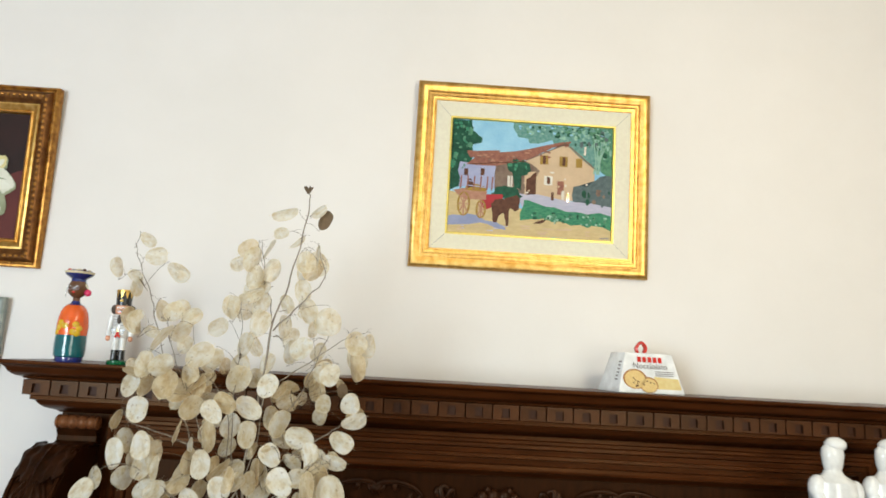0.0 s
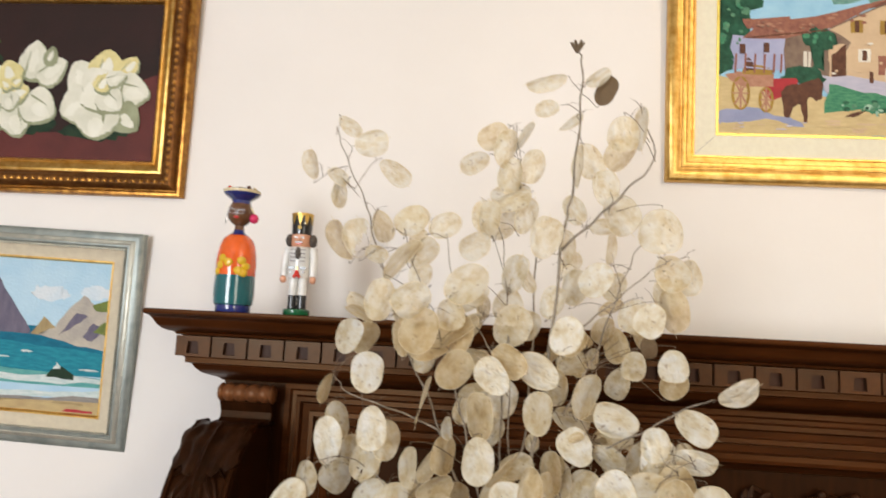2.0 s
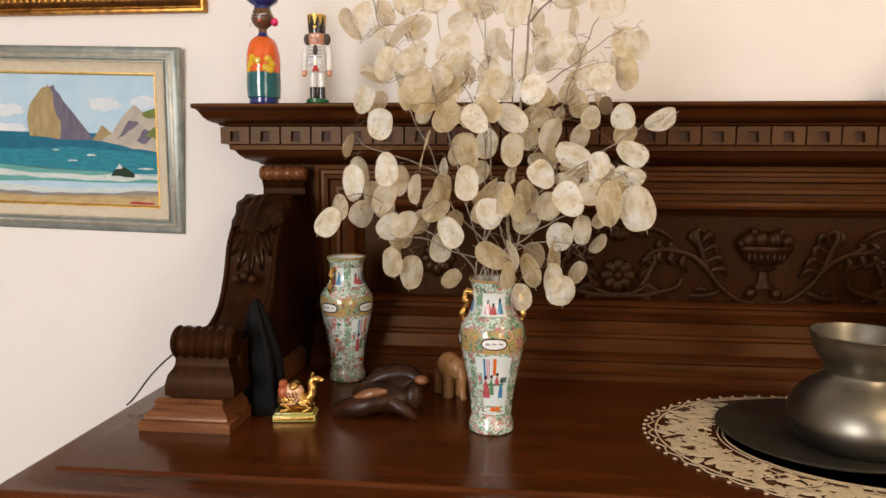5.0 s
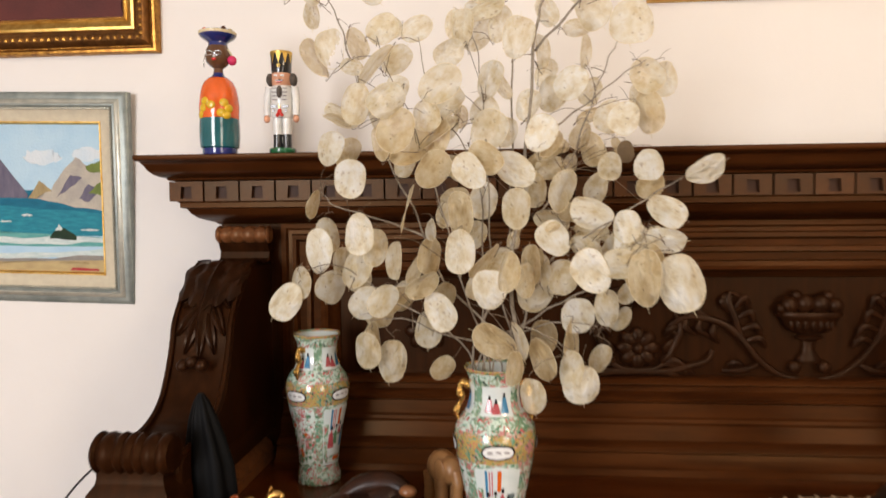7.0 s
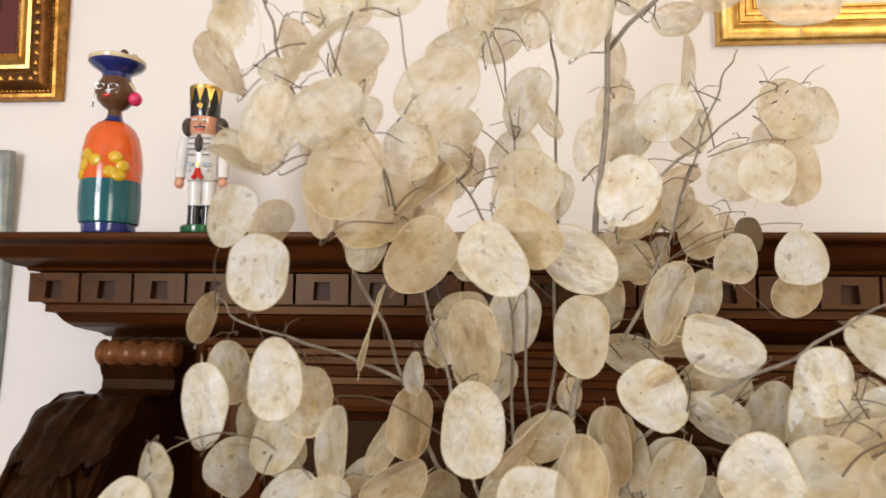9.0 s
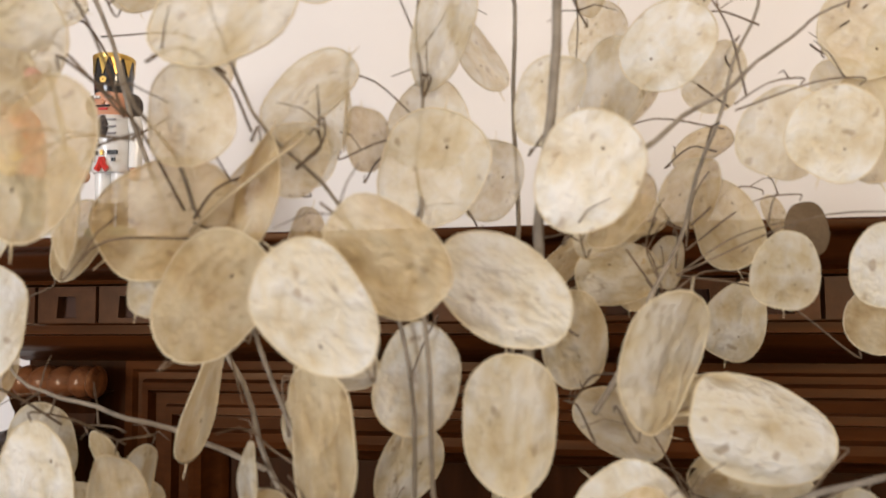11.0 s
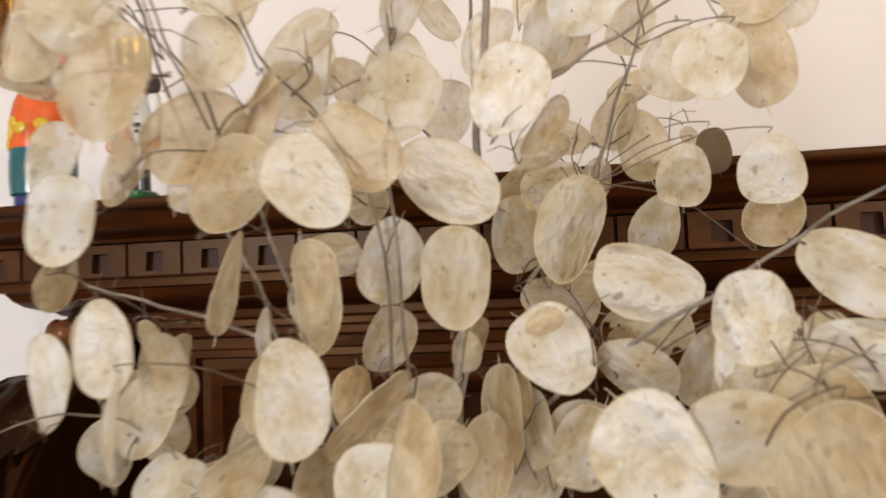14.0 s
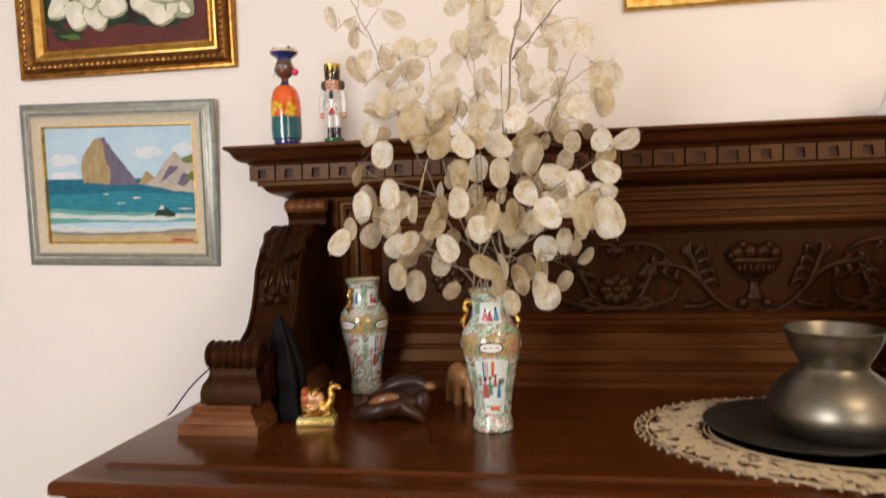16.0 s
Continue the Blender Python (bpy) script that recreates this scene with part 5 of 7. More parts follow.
for k in range(6):
    side_print.faces.new([side_print.verts.new(p) for p in ((-0.0935 + 0.0255 * (0.03 + k * 0.009) / 0.102, 0.02 + 0.004, 0.03 + k * 0.009), (-0.0935 + 0.0255 * (0.034 + k * 0.009) / 0.102, 0.02 + 0.004, 0.034 + k * 0.009), (-0.0935 + 0.0255 * (0.034 + k * 0.009) / 0.102, 0.04, 0.034 + k * 0.009), (-0.0935 + 0.0255 * (0.03 + k * 0.009) / 0.102, 0.04, 0.03 + k * 0.009))])
part("side_print", side_print, INK, cake, smooth=False)


# ---- porcelain vases ----
def glaze(name, cells, ground, leaf=0.55):
    """Famille-rose enamel: foliage, blossoms and touches of gold on a pale ground."""
    m = bpy.data.materials.new(name)
    m.use_nodes = True
    n, ln = m.node_tree.nodes, m.node_tree.links
    b = n["Principled BSDF"]
    tc = n.new("ShaderNodeTexCoord")

    def cells_tex(scale, seed):
        mp, nz, vo, add = n.new("ShaderNodeMapping"), n.new("ShaderNodeTexNoise"), n.new("ShaderNodeTexVoronoi"), n.new("ShaderNodeMixRGB")
        mp.inputs["Location"].default_value = (seed, seed * 2, seed * 3)
        nz.inputs["Scale"].default_value, nz.inputs["Detail"].default_value = 90, 4
        add.inputs["Fac"].default_value, vo.inputs["Scale"].default_value = 0.045, scale
        ln.new(tc.outputs["Object"], mp.inputs["Vector"])
        ln.new(mp.outputs["Vector"], nz.inputs["Vector"])
        ln.new(mp.outputs["Vector"], add.inputs["Color1"])
        ln.new(nz.outputs["Color"], add.inputs["Color2"])
        ln.new(add.outputs["Color"], vo.inputs["Vector"])
        sep = n.new("ShaderNodeSeparateColor")
        ln.new(vo.outputs["Color"], sep.inputs["Color"])
        return sep

    def choice(socket, cols):
        ramp = n.new("ShaderNodeValToRGB")
        ramp.color_ramp.interpolation = "CONSTANT"
        for i, (p, c) in enumerate(cols):
            e = ramp.color_ramp.elements[i] if i < 2 else ramp.color_ramp.elements.new(p)
            e.position, e.color = p, (*c, 1)
        ln.new(socket, ramp.inputs["Fac"])
        return ramp.outputs["Color"]
    big, small = cells_tex(cells * 0.55, 3.1), cells_tex(cells * 1.5, 7.7)
    base = choice(big.outputs["Red"], [(0.0, ground), (1 - leaf, (0.19, 0.30, 0.19)), (1 - leaf * 0.45, (0.34, 0.42, 0.30)), (1 - leaf * 0.2, (0.50, 0.22, 0.20))])
    dots = choice(small.outputs["Red"], [(0.0, ground), (0.30, (0.10, 0.22, 0.12)), (0.56, (0.52, 0.10, 0.11)), (0.70, (0.60, 0.30, 0.28)), (0.80, (0.16, 0.32, 0.22)), (0.93, (0.04, 0.06, 0.06))])
    mask = choice(small.outputs["Green"], [(0.0, (0, 0, 0)), (0.52, (1, 1, 1))])
    mx = n.new("ShaderNodeMixRGB")
    ln.new(mask, mx.inputs["Fac"])
    ln.new(base, mx.inputs["Color1"])
    ln.new(dots, mx.inputs["Color2"])
    ln.new(mx.outputs["Color"], b.inputs["Base Color"])
    b.inputs["Roughness"].default_value, b.inputs["Coat Weight"].default_value = 0.16, 0.4
    return m


G_BAND, G_GOLD, G_WHITE = glaze("enamel_border", 130, (0.54, 0.66, 0.58), 0.6), glaze("gilt_enamel", 170, (0.46, 0.31, 0.10), 0.35), glaze("flower_reserve", 120, (0.66, 0.74, 0.69), 0.3)
RESERVE = material("pale_blue_reserve", (0.68, 0.73, 0.72), 0.15, second=(0.60, 0.67, 0.66), scale=60, coat=0.5)
ENR, ENB, ENG, ENO, ENK, ENP = [material(n_, c, 0.2, second=tuple(v * 0.7 for v in c), scale=200, coat=0.4) for n_, c in (("rose_enamel", (0.50, 0.10, 0.11)), ("blue_enamel", (0.06, 0.24, 0.42)), ("green_enamel", (0.12, 0.26, 0.14)), ("orange_enamel", (0.72, 0.14, 0.02)), ("black_enamel", (0.02, 0.02, 0.025)), ("pink_enamel", (0.60, 0.20, 0.22)))]
VPROF = [(0.036, 0.0), (0.0385, 0.002), (0.0385, 0.014), (0.0365, 0.019), (0.0345, 0.030), (0.036, 0.055), (0.0405, 0.085), (0.0475, 0.120), (0.0535, 0.145), (0.0562, 0.162), (0.0565, 0.172), (0.0545, 0.184), (0.049, 0.194), (0.041, 0.204), (0.0355, 0.214), (0.0335, 0.226), (0.0340, 0.240), (0.0365, 0.252), (0.0405, 0.260), (0.0420, 0.2635), (0.0410, 0.265), (0.038, 0.262), (0.033, 0.250), (0.031, 0.235), (0.031, 0.20)]


def vradius(z):
    for (r0, z0), (r1, z1) in zip(VPROF, VPROF[1:20]):
        if z0 <= z <= z1 and z1 > z0:
            return r0 + (r1 - r0) * (z - z0) / (z1 - z0)
    return 0.04


def vase(m, scene_panel, label):
    v = thing("porcelain_vase", label, "vase", m, "pair of porcelain vases")
    bm = lathe(VPROF, 40)
    for f in bm.faces:
        c = f.calc_center_median()
        inside = c.z > 0.2 and math.hypot(c.x, c.y) < vradius(min(c.z, 0.262)) - 0.0022
        f.material_index = 2 if inside else 1 if 0.145 < c.z < 0.186 or c.z > 0.256 else 0
    part("body", bm, [G_BAND, G_GOLD, RESERVE], v)

    def patch(name, mat, pts, off, n=8):
        """An area of enamel on the curved wall; pts of (angle in degrees, height)."""
        bm = bmesh.new()
        f = bm.faces.new([bm.verts.new((a, 0, z)) for a, z in pts])
        for _ in range(3):
            bmesh.ops.subdivide_edges(bm, edges=[e for e in bm.edges if (e.verts[0].co - e.verts[1].co).length > 7], cuts=1, use_grid_fill=False)
        bmesh.ops.triangulate(bm, faces=bm.faces)
        for vv in bm.verts:
            a, z = radians(vv.co.x - 90), vv.co.z
            r = vradius(z) + off
            vv.co = (r * math.cos(a), r * math.sin(a), z)
        return part(name, bm, mat, v)

    def panel(name, mat, a0, a1, z0, z1, off, arch=False, soft_corner=0.0):
        """A four-sided reserve, built as a grid that follows the wall."""
        bm = bmesh.new()
        rows = []
        for i in range(9):
            row = []
            for j in range(9):
                u, w = j / 4 - 1, i / 4 - 1
                a = radians((a0 + a1) / 2 + (a1 - a0) / 2 * u * math.sqrt(1 - soft_corner * w * w / 2) - 90)
                z = (z0 + z1) / 2 + (z1 - z0) / 2 * w * math.sqrt(1 - soft_corner * u * u / 2)
                if arch and i == 8:
                    z -= 0.006 * abs(j - 4) / 4
                r = vradius(z) + off
                row.append(bm.verts.new((r * math.cos(a), r * math.sin(a), z)))
            rows.append(row)
        grid_faces(bm, rows)
        return part(name, bm, mat, v)

    for base in (0, 90, 180, 270):
        big = base in (0, 180) if scene_panel else base in (90, 270)
        panel("reserve", RESERVE if big else G_WHITE, base - 36, base + 36, 0.036, 0.143, 0.0005, True)
        panel("neck_reserve", RESERVE, base - 33, base + 33, 0.205, 0.243, 0.0005)
        panel("cartouche_rim", ENK, base - 23, base + 23, 0.1515, 0.1725, 0.0006, soft_corner=0.85)
        panel("cartouche", PORCELAIN, base - 20.5, base + 20.5, 0.1538, 0.1702, 0.0011, soft_corner=0.85)
        rng2 = random.Random(base + 1)
        for k in range(3):
            a = base - 11 + k * 11
            patch("cartouche_mark", INK, [(a - 4, 0.160 + rng2.uniform(0, 0.003)), (a + 4, 0.161), (a + 3, 0.164), (a - 3, 0.1645)], 0.0015)
        for a, z, w_, h_, mm in ((base - 16, 0.210, 9, 0.016, ENR), (base - 2, 0.208, 9, 0.013, ENR), (base + 16, 0.209, 8, 0.020, ENB)):
            patch("robe", mm, [(a - w_, z), (a + w_, z), (a + w_ * 0.5, z + h_), (a - w_ * 0.4, z + h_ * 1.05)], 0.001)
            patch("head", ENK, [(a - 3, z + h_), (a + 3, z + h_), (a + 2, z + h_ + 0.006), (a - 2, z + h_ + 0.006)], 0.0013)
        if big:
            for a0, a1, z0, z1, mm in ((-34, -24, 0.045, 0.110, G_BAND), (-20, -16, 0.098, 0.137, ENB), (-14, -12, 0.100, 0.136, ENP), (-10, -8, 0.100, 0.136, ENP), (-1, 5, 0.107, 0.137, ENO), (-22, 24, 0.088, 0.092, ENG), (-30, 30, 0.040, 0.052, G_WHITE), (-6, 20, 0.042, 0.050, ENO), (16, 30, 0.093, 0.103, SLATE)):
                panel("painted_detail", mm, base + a0, base + a1, z0, z1, 0.0009)
            for a, z, w_, h_, mm in ((-16, 0.066, 9, 0.034, ENR), (-4, 0.072, 6, 0.030, ENG), (18, 0.066, 6, 0.028, ENB), (8, 0.090, 5, 0.016, ENR)):
                patch("robe", mm, [(base + a - w_, z), (base + a + w_, z), (base + a + w_ * 0.6, z + h_ * 0.6), (base + a, z + h_), (base + a - w_ * 0.7, z + h_ * 0.7)], 0.0014)
                patch("head", ENK, [(base + a - 2.5, z + h_), (base + a + 2.5, z + h_), (base + a + 2, z + h_ + 0.006), (base + a - 2, z + h_ + 0.006)], 0.0017)
        else:
            rng3 = random.Random(base + 7)
            for k in range(14):
                a, z = base + rng3.uniform(-28, 28), rng3.uniform(0.045, 0.135)
                mm = rng3.choice((ENR, ENG, ENP, ENO, ENG, ENK))
                patch("painted_flower", mm, [(a + 5 * math.cos(q), z + 0.0042 * math.sin(q)) for q in (0.2, 1.1, 2.3, 3.3, 4.4, 5.4)], 0.0009 + k * 0.00004)
    for s in (-1, 1):
        bm = bmesh.new()
        add_tube(bm, spline([(s * 0.0335, 0, 0.238), (s * 0.045, 0, 0.241), (s * 0.048, 0, 0.231), (s * 0.045, 0, 0.219), (s * 0.051, 0, 0.208), (s * 0.053, 0, 0.199), (s * 0.049, 0, 0.192)]), lambda t: 0.0052 + 0.0012 * math.sin(t * 19) - 0.0015 * t, 8)
        part("handle", bm, CAMELG, v, "gilt moulded handle")
    return v


VASE_X, VASE_Y = -0.400, 1.745
vase(pose(VASE_X, VASE_Y, TOP_Z + 0.0005, 0, 0, 5), True, "gilt and rose enamelled porcelain vase holding dried honesty")
vase(pose(-0.719, 2.005, TOP_Z + 0.0005, 0, 0, 62), True, "empty rose enamelled porcelain vase with gilt handles")

# ---- dried honesty ----
honesty = thing("dried_honesty", "large spray of dried honesty with papery silver-beige pods", "dried flowers", pose(VASE_X, VASE_Y, TOP_Z + 0.06))
h_inv = honesty.matrix_world.inverted()
pod_rng = random.Random(11)


def pod_mesh(seed, torn=False):
    """A papery oval seed wall of unit length and width in x-z, cupped or folded, with a thickened rim and a fine needle at the lower end."""
    rng = random.Random(seed)
    bm = bmesh.new()
    seg, rings = 30, 6
    ph = [rng.uniform(0, 6.28) for _ in range(7)]
    cup = rng.uniform(0.02, 0.09) * rng.choice((-1, 1))
    fold = rng.choice((0, 0.15, -0.2, 0.45, -0.4))
    twist, egg, power = rng.uniform(-0.07, 0.07), rng.uniform(-0.16, 0.10), rng.uniform(1.95, 2.4)

    def edge(a):
        c, q = math.cos(a), math.sin(a)
        r = 1 + 0.025 * math.sin(2 * a + ph[0]) + 0.022 * math.sin(3 * a + ph[1]) + 0.010 * math.sin(6 * a + ph[5])
        x, z = math.copysign(abs(c) ** (2 / power), c) * 0.5 * r, math.copysign(abs(q) ** (2 / power), q) * 0.5 * r
        return x * (1 + egg * q), z

    def relief(x, z, q):
        wave = 0.012 * math.sin(9 * x + ph[2]) * math.sin(8 * z + ph[3]) + 0.008 * math.sin(15 * x + 11 * z + ph[6])
        return cup * (1 - q * q) + fold * x * x + twist * x * z * 4 + wave * (1 - q * 0.3) + 0.025 * math.sin(3.4 * x + ph[4])
    centre = bm.verts.new((0, relief(0, 0, 0), 0))
    rows = []
    for i in range(1, rings + 1):
        q = i / rings
        row = []
        for k in range(seg):
            x, z = edge(2 * math.pi * k / seg)
            row.append(bm.verts.new((x * q, relief(x * q, z * q, q), z * q)))
        rows.append(row)
    for k in range(seg):
        bm.faces.new((centre, rows[0][k], rows[0][(k + 1) % seg]))
    grid_faces(bm, rows, close_v=True)
    loop = [Vector(v.co) for v in rows[-1]]
    if torn:
        a0 = rng.uniform(0.3, 2.6)
        gone = [f for f in bm.faces if f.calc_center_median().dot(Vector((math.cos(a0), 0, math.sin(a0)))) > 0.10 + rng.uniform(-0.05, 0.05)]
        bmesh.ops.delete(bm, geom=gone, context="FACES")
    add_tube(bm, loop + loop[:1], 0.0085, 4, mat=1, ends=False)
    low = min(loop, key=lambda p: p.z)
    add_tube(bm, [low, low + Vector((0.012, 0.01, -0.05)), low + Vector((0.03, 0.015, -0.115))], lambda t: 0.011 - 0.007 * t, 4, mat=1)
    for _ in range(rng.choice((0, 0, 1, 1, 2))):
        x, z = rng.uniform(-0.22, 0.22), rng.uniform(-0.25, 0.28)
        add_ball(bm, (x, relief(x, z, math.hypot(x, z) * 2), z), 0.017, 0.004, 0.020, mat=2, seg=8)
    me = bpy.data.meshes.new("pod")
    bm.to_mesh(me)
    bm.free()
    for p in me.polygons:
        p.use_smooth = True
    return me


def pod_set(mats):
    out = []
    for s in range(11):
        me = pod_mesh(100 + s, torn=s == 10)
        for m in mats:
            me.materials.append(m)
        out.append(me)
    return out


POD_SETS = [pod_set([m, RIM, HUSK]) for m in PODS] + [pod_set([HUSK, HUSK, HUSK])]
STEMS = []


def add_pods(stem_ob, pts, rows):
    """rows of (x, y, z, length mm, width mm, lean, turn, kind)."""
    bm = bmesh.new()
    bm.from_mesh(stem_ob.data)
    for x, y, z, ln, wd, leanv, turn, kind in rows:
        c = Vector((x, y, z))
        wd = max(wd, 0.70 * ln)
        axis = Vector((math.sin(radians(leanv)), pod_rng.uniform(-0.15, 0.15), math.cos(radians(leanv)))).normalized()
        near = min(pts, key=lambda p: (p - c).length + max(0.0, p.z - c.z) * 0.4)
        if (near - c).dot(axis) < 0:
            axis = -axis
        nrm = Vector((0, -1, 0))
        nrm = (nrm - axis * nrm.dot(axis)).normalized()
        nrm = Matrix.Rotation(radians(turn), 3, axis) @ nrm
        xx = (-nrm).cross(axis)
        rot = Matrix((xx, -nrm, axis)).transposed()
        m = Matrix.Translation(c) @ rot.to_4x4() @ Matrix.Diagonal((wd / 1000, (wd + ln) / 2000, ln / 1000, 1))
        o = new("pod", POD_SETS[kind][10] if kind != 1 and pod_rng.random() < 0.03 else pod_rng.choice(POD_SETS[kind][:10]))
        o.parent = stem_ob
        o.matrix_local = h_inv @ m
        # the stalk that carries it
        end = c + axis * (ln / 2000 + 0.001)
        root = near + Vector((0, 0, -0.25 * min(0.05, (near - end).length)))
        mid = root.lerp(end, 0.55) + Vector((pod_rng.uniform(-0.006, 0.006), pod_rng.uniform(-0.006, 0.006), 0.22 * (root - end).length * 0.5))
        line = spline([root, mid, end + axis * 0.004, end], 4)
        add_tube(bm, [h_inv @ p for p in line], lambda t: 0.00060 - 0.00022 * t, 4, mat=1, ends=False)
        for _ in range(pod_rng.choice((0, 1, 1, 2))):
            d = Vector((pod_rng.uniform(-1, 1), pod_rng.uniform(-1, 1), pod_rng.uniform(-0.2, 1))).normalized()
            q = line[len(line) // 2]
            add_tube(bm, [h_inv @ p for p in (q, q + d * 0.010 + Vector((0, 0, 0.003)), q + d * 0.022)], lambda t: 0.00042 - 0.0002 * t, 4, mat=1, ends=False)
    bm.to_mesh(stem_ob.data)
    bm.free()
    for p in stem_ob.data.polygons:
        p.use_smooth = True


fill_rng = random.Random(5)


def behind(rows):
    """The second layer of pods, hanging a little deeper in the bunch."""
    out = []
    for x, y, z, ln, wd, leanv, turn, kind in rows:
        if 1.43 < z < 1.97 and fill_rng.random() < (0.30 if z > 1.62 else 0.14) and -0.62 < x < -0.16:
            k = fill_rng.uniform(0.8, 1.0)
            out.append((x + fill_rng.uniform(-0.035, 0.035) + (-0.40 - x) * 0.12, min(1.93, y + fill_rng.uniform(0.02, 0.07)), z + fill_rng.uniform(-0.03, 0.03), ln * k, max(wd, 0.66 * ln) * k,
                        leanv + fill_rng.uniform(-40, 40), fill_rng.uniform(-60, 60), fill_rng.choice((0, 2, 2))))
    return out


def spray(points, radius, rows):
    pts = spline(points, 6)
    bm = bmesh.new()
    n = len(pts)
    wob = [p + Vector((0.0015 * math.sin(i * 1.3 + radius * 9e3), 0.0015 * math.cos(i * 1.7), 0)) for i, p in enumerate(pts)]
    add_tube(bm, [h_inv @ p for p in wob], lambda t: radius * (1.15 - 0.72 * t), 7)
    ob = part("stem", bm, [STEM, TWIG], honesty)
    usable = [p for p in wob if p.z > 1.40]
    STEMS.append((ob, usable))
    add_pods(ob, usable, rows + behind(rows))


def spray_more(rows):
    add_pods(*STEMS[-1], rows + behind(rows))


spray([(-0.415, 1.745, 1.17), (-0.37, 1.745, 1.376), (-0.378, 1.71, 1.5), (-0.365, 1.7, 1.6), (-0.358, 1.7, 1.668), (-0.345, 1.707, 1.818), (-0.333, 1.74, 1.874), (-0.319, 1.8, 1.999), (-0.314, 1.835, 2.093), (-0.321, 1.842, 2.121)], 0.0026, [
    (-0.368, 1.692, 1.808, 55, 37, 15, 0, 0),
    (-0.287, 1.757, 1.835, 39, 25, 85, -43, 0),
    (-0.354, 1.731, 1.729, 45, 29, 20, 27, 0),
    (-0.373, 1.681, 1.642, 57, 39, -58, 0, 1),
    (-0.371, 1.678, 1.592, 51, 34, 5, 0, 0),
    (-0.358, 1.683, 1.502, 45, 29, 0, -34, 0),
    (-0.366, 1.830, 2.064, 59, 38, 75, -41, 0),
    (-0.291, 1.831, 2.073, 41, 26, 50, 32, 0),
    (-0.278, 1.840, 2.055, 45, 29, 25, 20, 3),
    (-0.366, 1.806, 2.013, 35, 25, 75, 0, 0),
    (-0.331, 1.812, 1.997, 40, 26, 50, -52, 0),
    (-0.312, 1.845, 1.938, 67, 43, 8, 76, 0)])
spray_more([
    (-0.374, 1.730, 1.550, 24, 17, 4, 0, 0)])
spray([(-0.347, 1.715, 1.796), (-0.305, 1.69, 1.835), (-0.269, 1.67, 1.872), (-0.243, 1.66, 1.905), (-0.259, 1.655, 1.966)], 0.0016, [
    (-0.334, 1.769, 1.806, 50, 32, 0, -54, 0),
    (-0.231, 1.669, 1.817, 56, 51, 0, 0, 0),
    (-0.281, 1.650, 1.931, 44, 37, 0, 0, 0),
    (-0.260, 1.660, 1.942, 52, 33, 0, -70, 0),
    (-0.292, 1.715, 1.879, 47, 31, -10, 0, 0)])
spray([(-0.352, 1.7, 1.668), (-0.318, 1.71, 1.699), (-0.27, 1.75, 1.737), (-0.219, 1.79, 1.78), (-0.185, 1.81, 1.801)], 0.0013, [
    (-0.294, 1.766, 1.764, 51, 41, 40, 0, 1),
    (-0.340, 1.681, 1.686, 48, 39, 20, 0, 1),
    (-0.243, 1.764, 1.716, 47, 40, 20, 0, 0),
    (-0.227, 1.747, 1.712, 48, 39, 30, 0, 1),
    (-0.180, 1.822, 1.731, 63, 40, -10, -37, 2),
    (-0.184, 1.813, 1.781, 52, 47, -40, 0, 0),
    (-0.157, 1.828, 1.777, 53, 34, 0, -30, 0),
    (-0.325, 1.730, 1.678, 41, 26, 34, 55, 2)])
spray([(-0.336, 1.73, 1.588), (-0.293, 1.78, 1.662), (-0.264, 1.795, 1.739), (-0.24, 1.8, 1.801), (-0.226, 1.8, 1.826)], 0.0013, [
    (-0.276, 1.779, 1.810, 47, 30, 5, -56, 0),
    (-0.320, 1.796, 1.755, 52, 33, 10, 17, 0),
    (-0.263, 1.805, 1.758, 42, 29, 30, 0, 0),
    (-0.260, 1.808, 1.678, 50, 35, -15, 0, 2),
    (-0.240, 1.782, 1.651, 40, 31, 10, 0, 0),
    (-0.208, 1.845, 1.676, 33, 23, -10, 0, 3),
    (-0.185, 1.796, 1.653, 45, 39, 0, 0, 1),
    (-0.319, 1.796, 1.651, 46, 32, 80, 0, 0),
    (-0.326, 1.761, 1.668, 37, 23, 70, 47, 0),
    (-0.290, 1.813, 1.657, 30, 19, 10, 22, 0),
    (-0.344, 1.764, 1.618, 47, 31, 0, 0, 0),
    (-0.311, 1.692, 1.614, 55, 35, 25, -30, 0)])
spray_more([
    (-0.251, 1.836, 1.624, 47, 30, 20, -19, 0),
    (-0.320, 1.789, 1.574, 52, 33, -70, 35, 0),
    (-0.309, 1.800, 1.647, 31, 23, 10, 0, 2)])
spray([(-0.385, 1.745, 1.17), (-0.43, 1.74, 1.376), (-0.385, 1.8, 1.519), (-0.375, 1.825, 1.654), (-0.374, 1.825, 1.813), (-0.383, 1.83, 1.873), (-0.399, 1.84, 1.888), (-0.401, 1.83, 1.936), (-0.41, 1.82, 1.994)], 0.0016, [
    (-0.421, 1.800, 1.951, 57, 36, 15, 40, 0),
    (-0.398, 1.839, 1.981, 50, 32, 25, 63, 0),
    (-0.471, 1.893, 1.952, 48, 30, 60, 29, 0),
    (-0.415, 1.804, 1.912, 52, 35, 10, 0, 0),
    (-0.384, 1.824, 1.931, 53, 35, 20, 0, 0),
    (-0.413, 1.833, 1.891, 58, 37, 80, -16, 0),
    (-0.448, 1.800, 1.648, 32, 25, 44, 0, 0)])
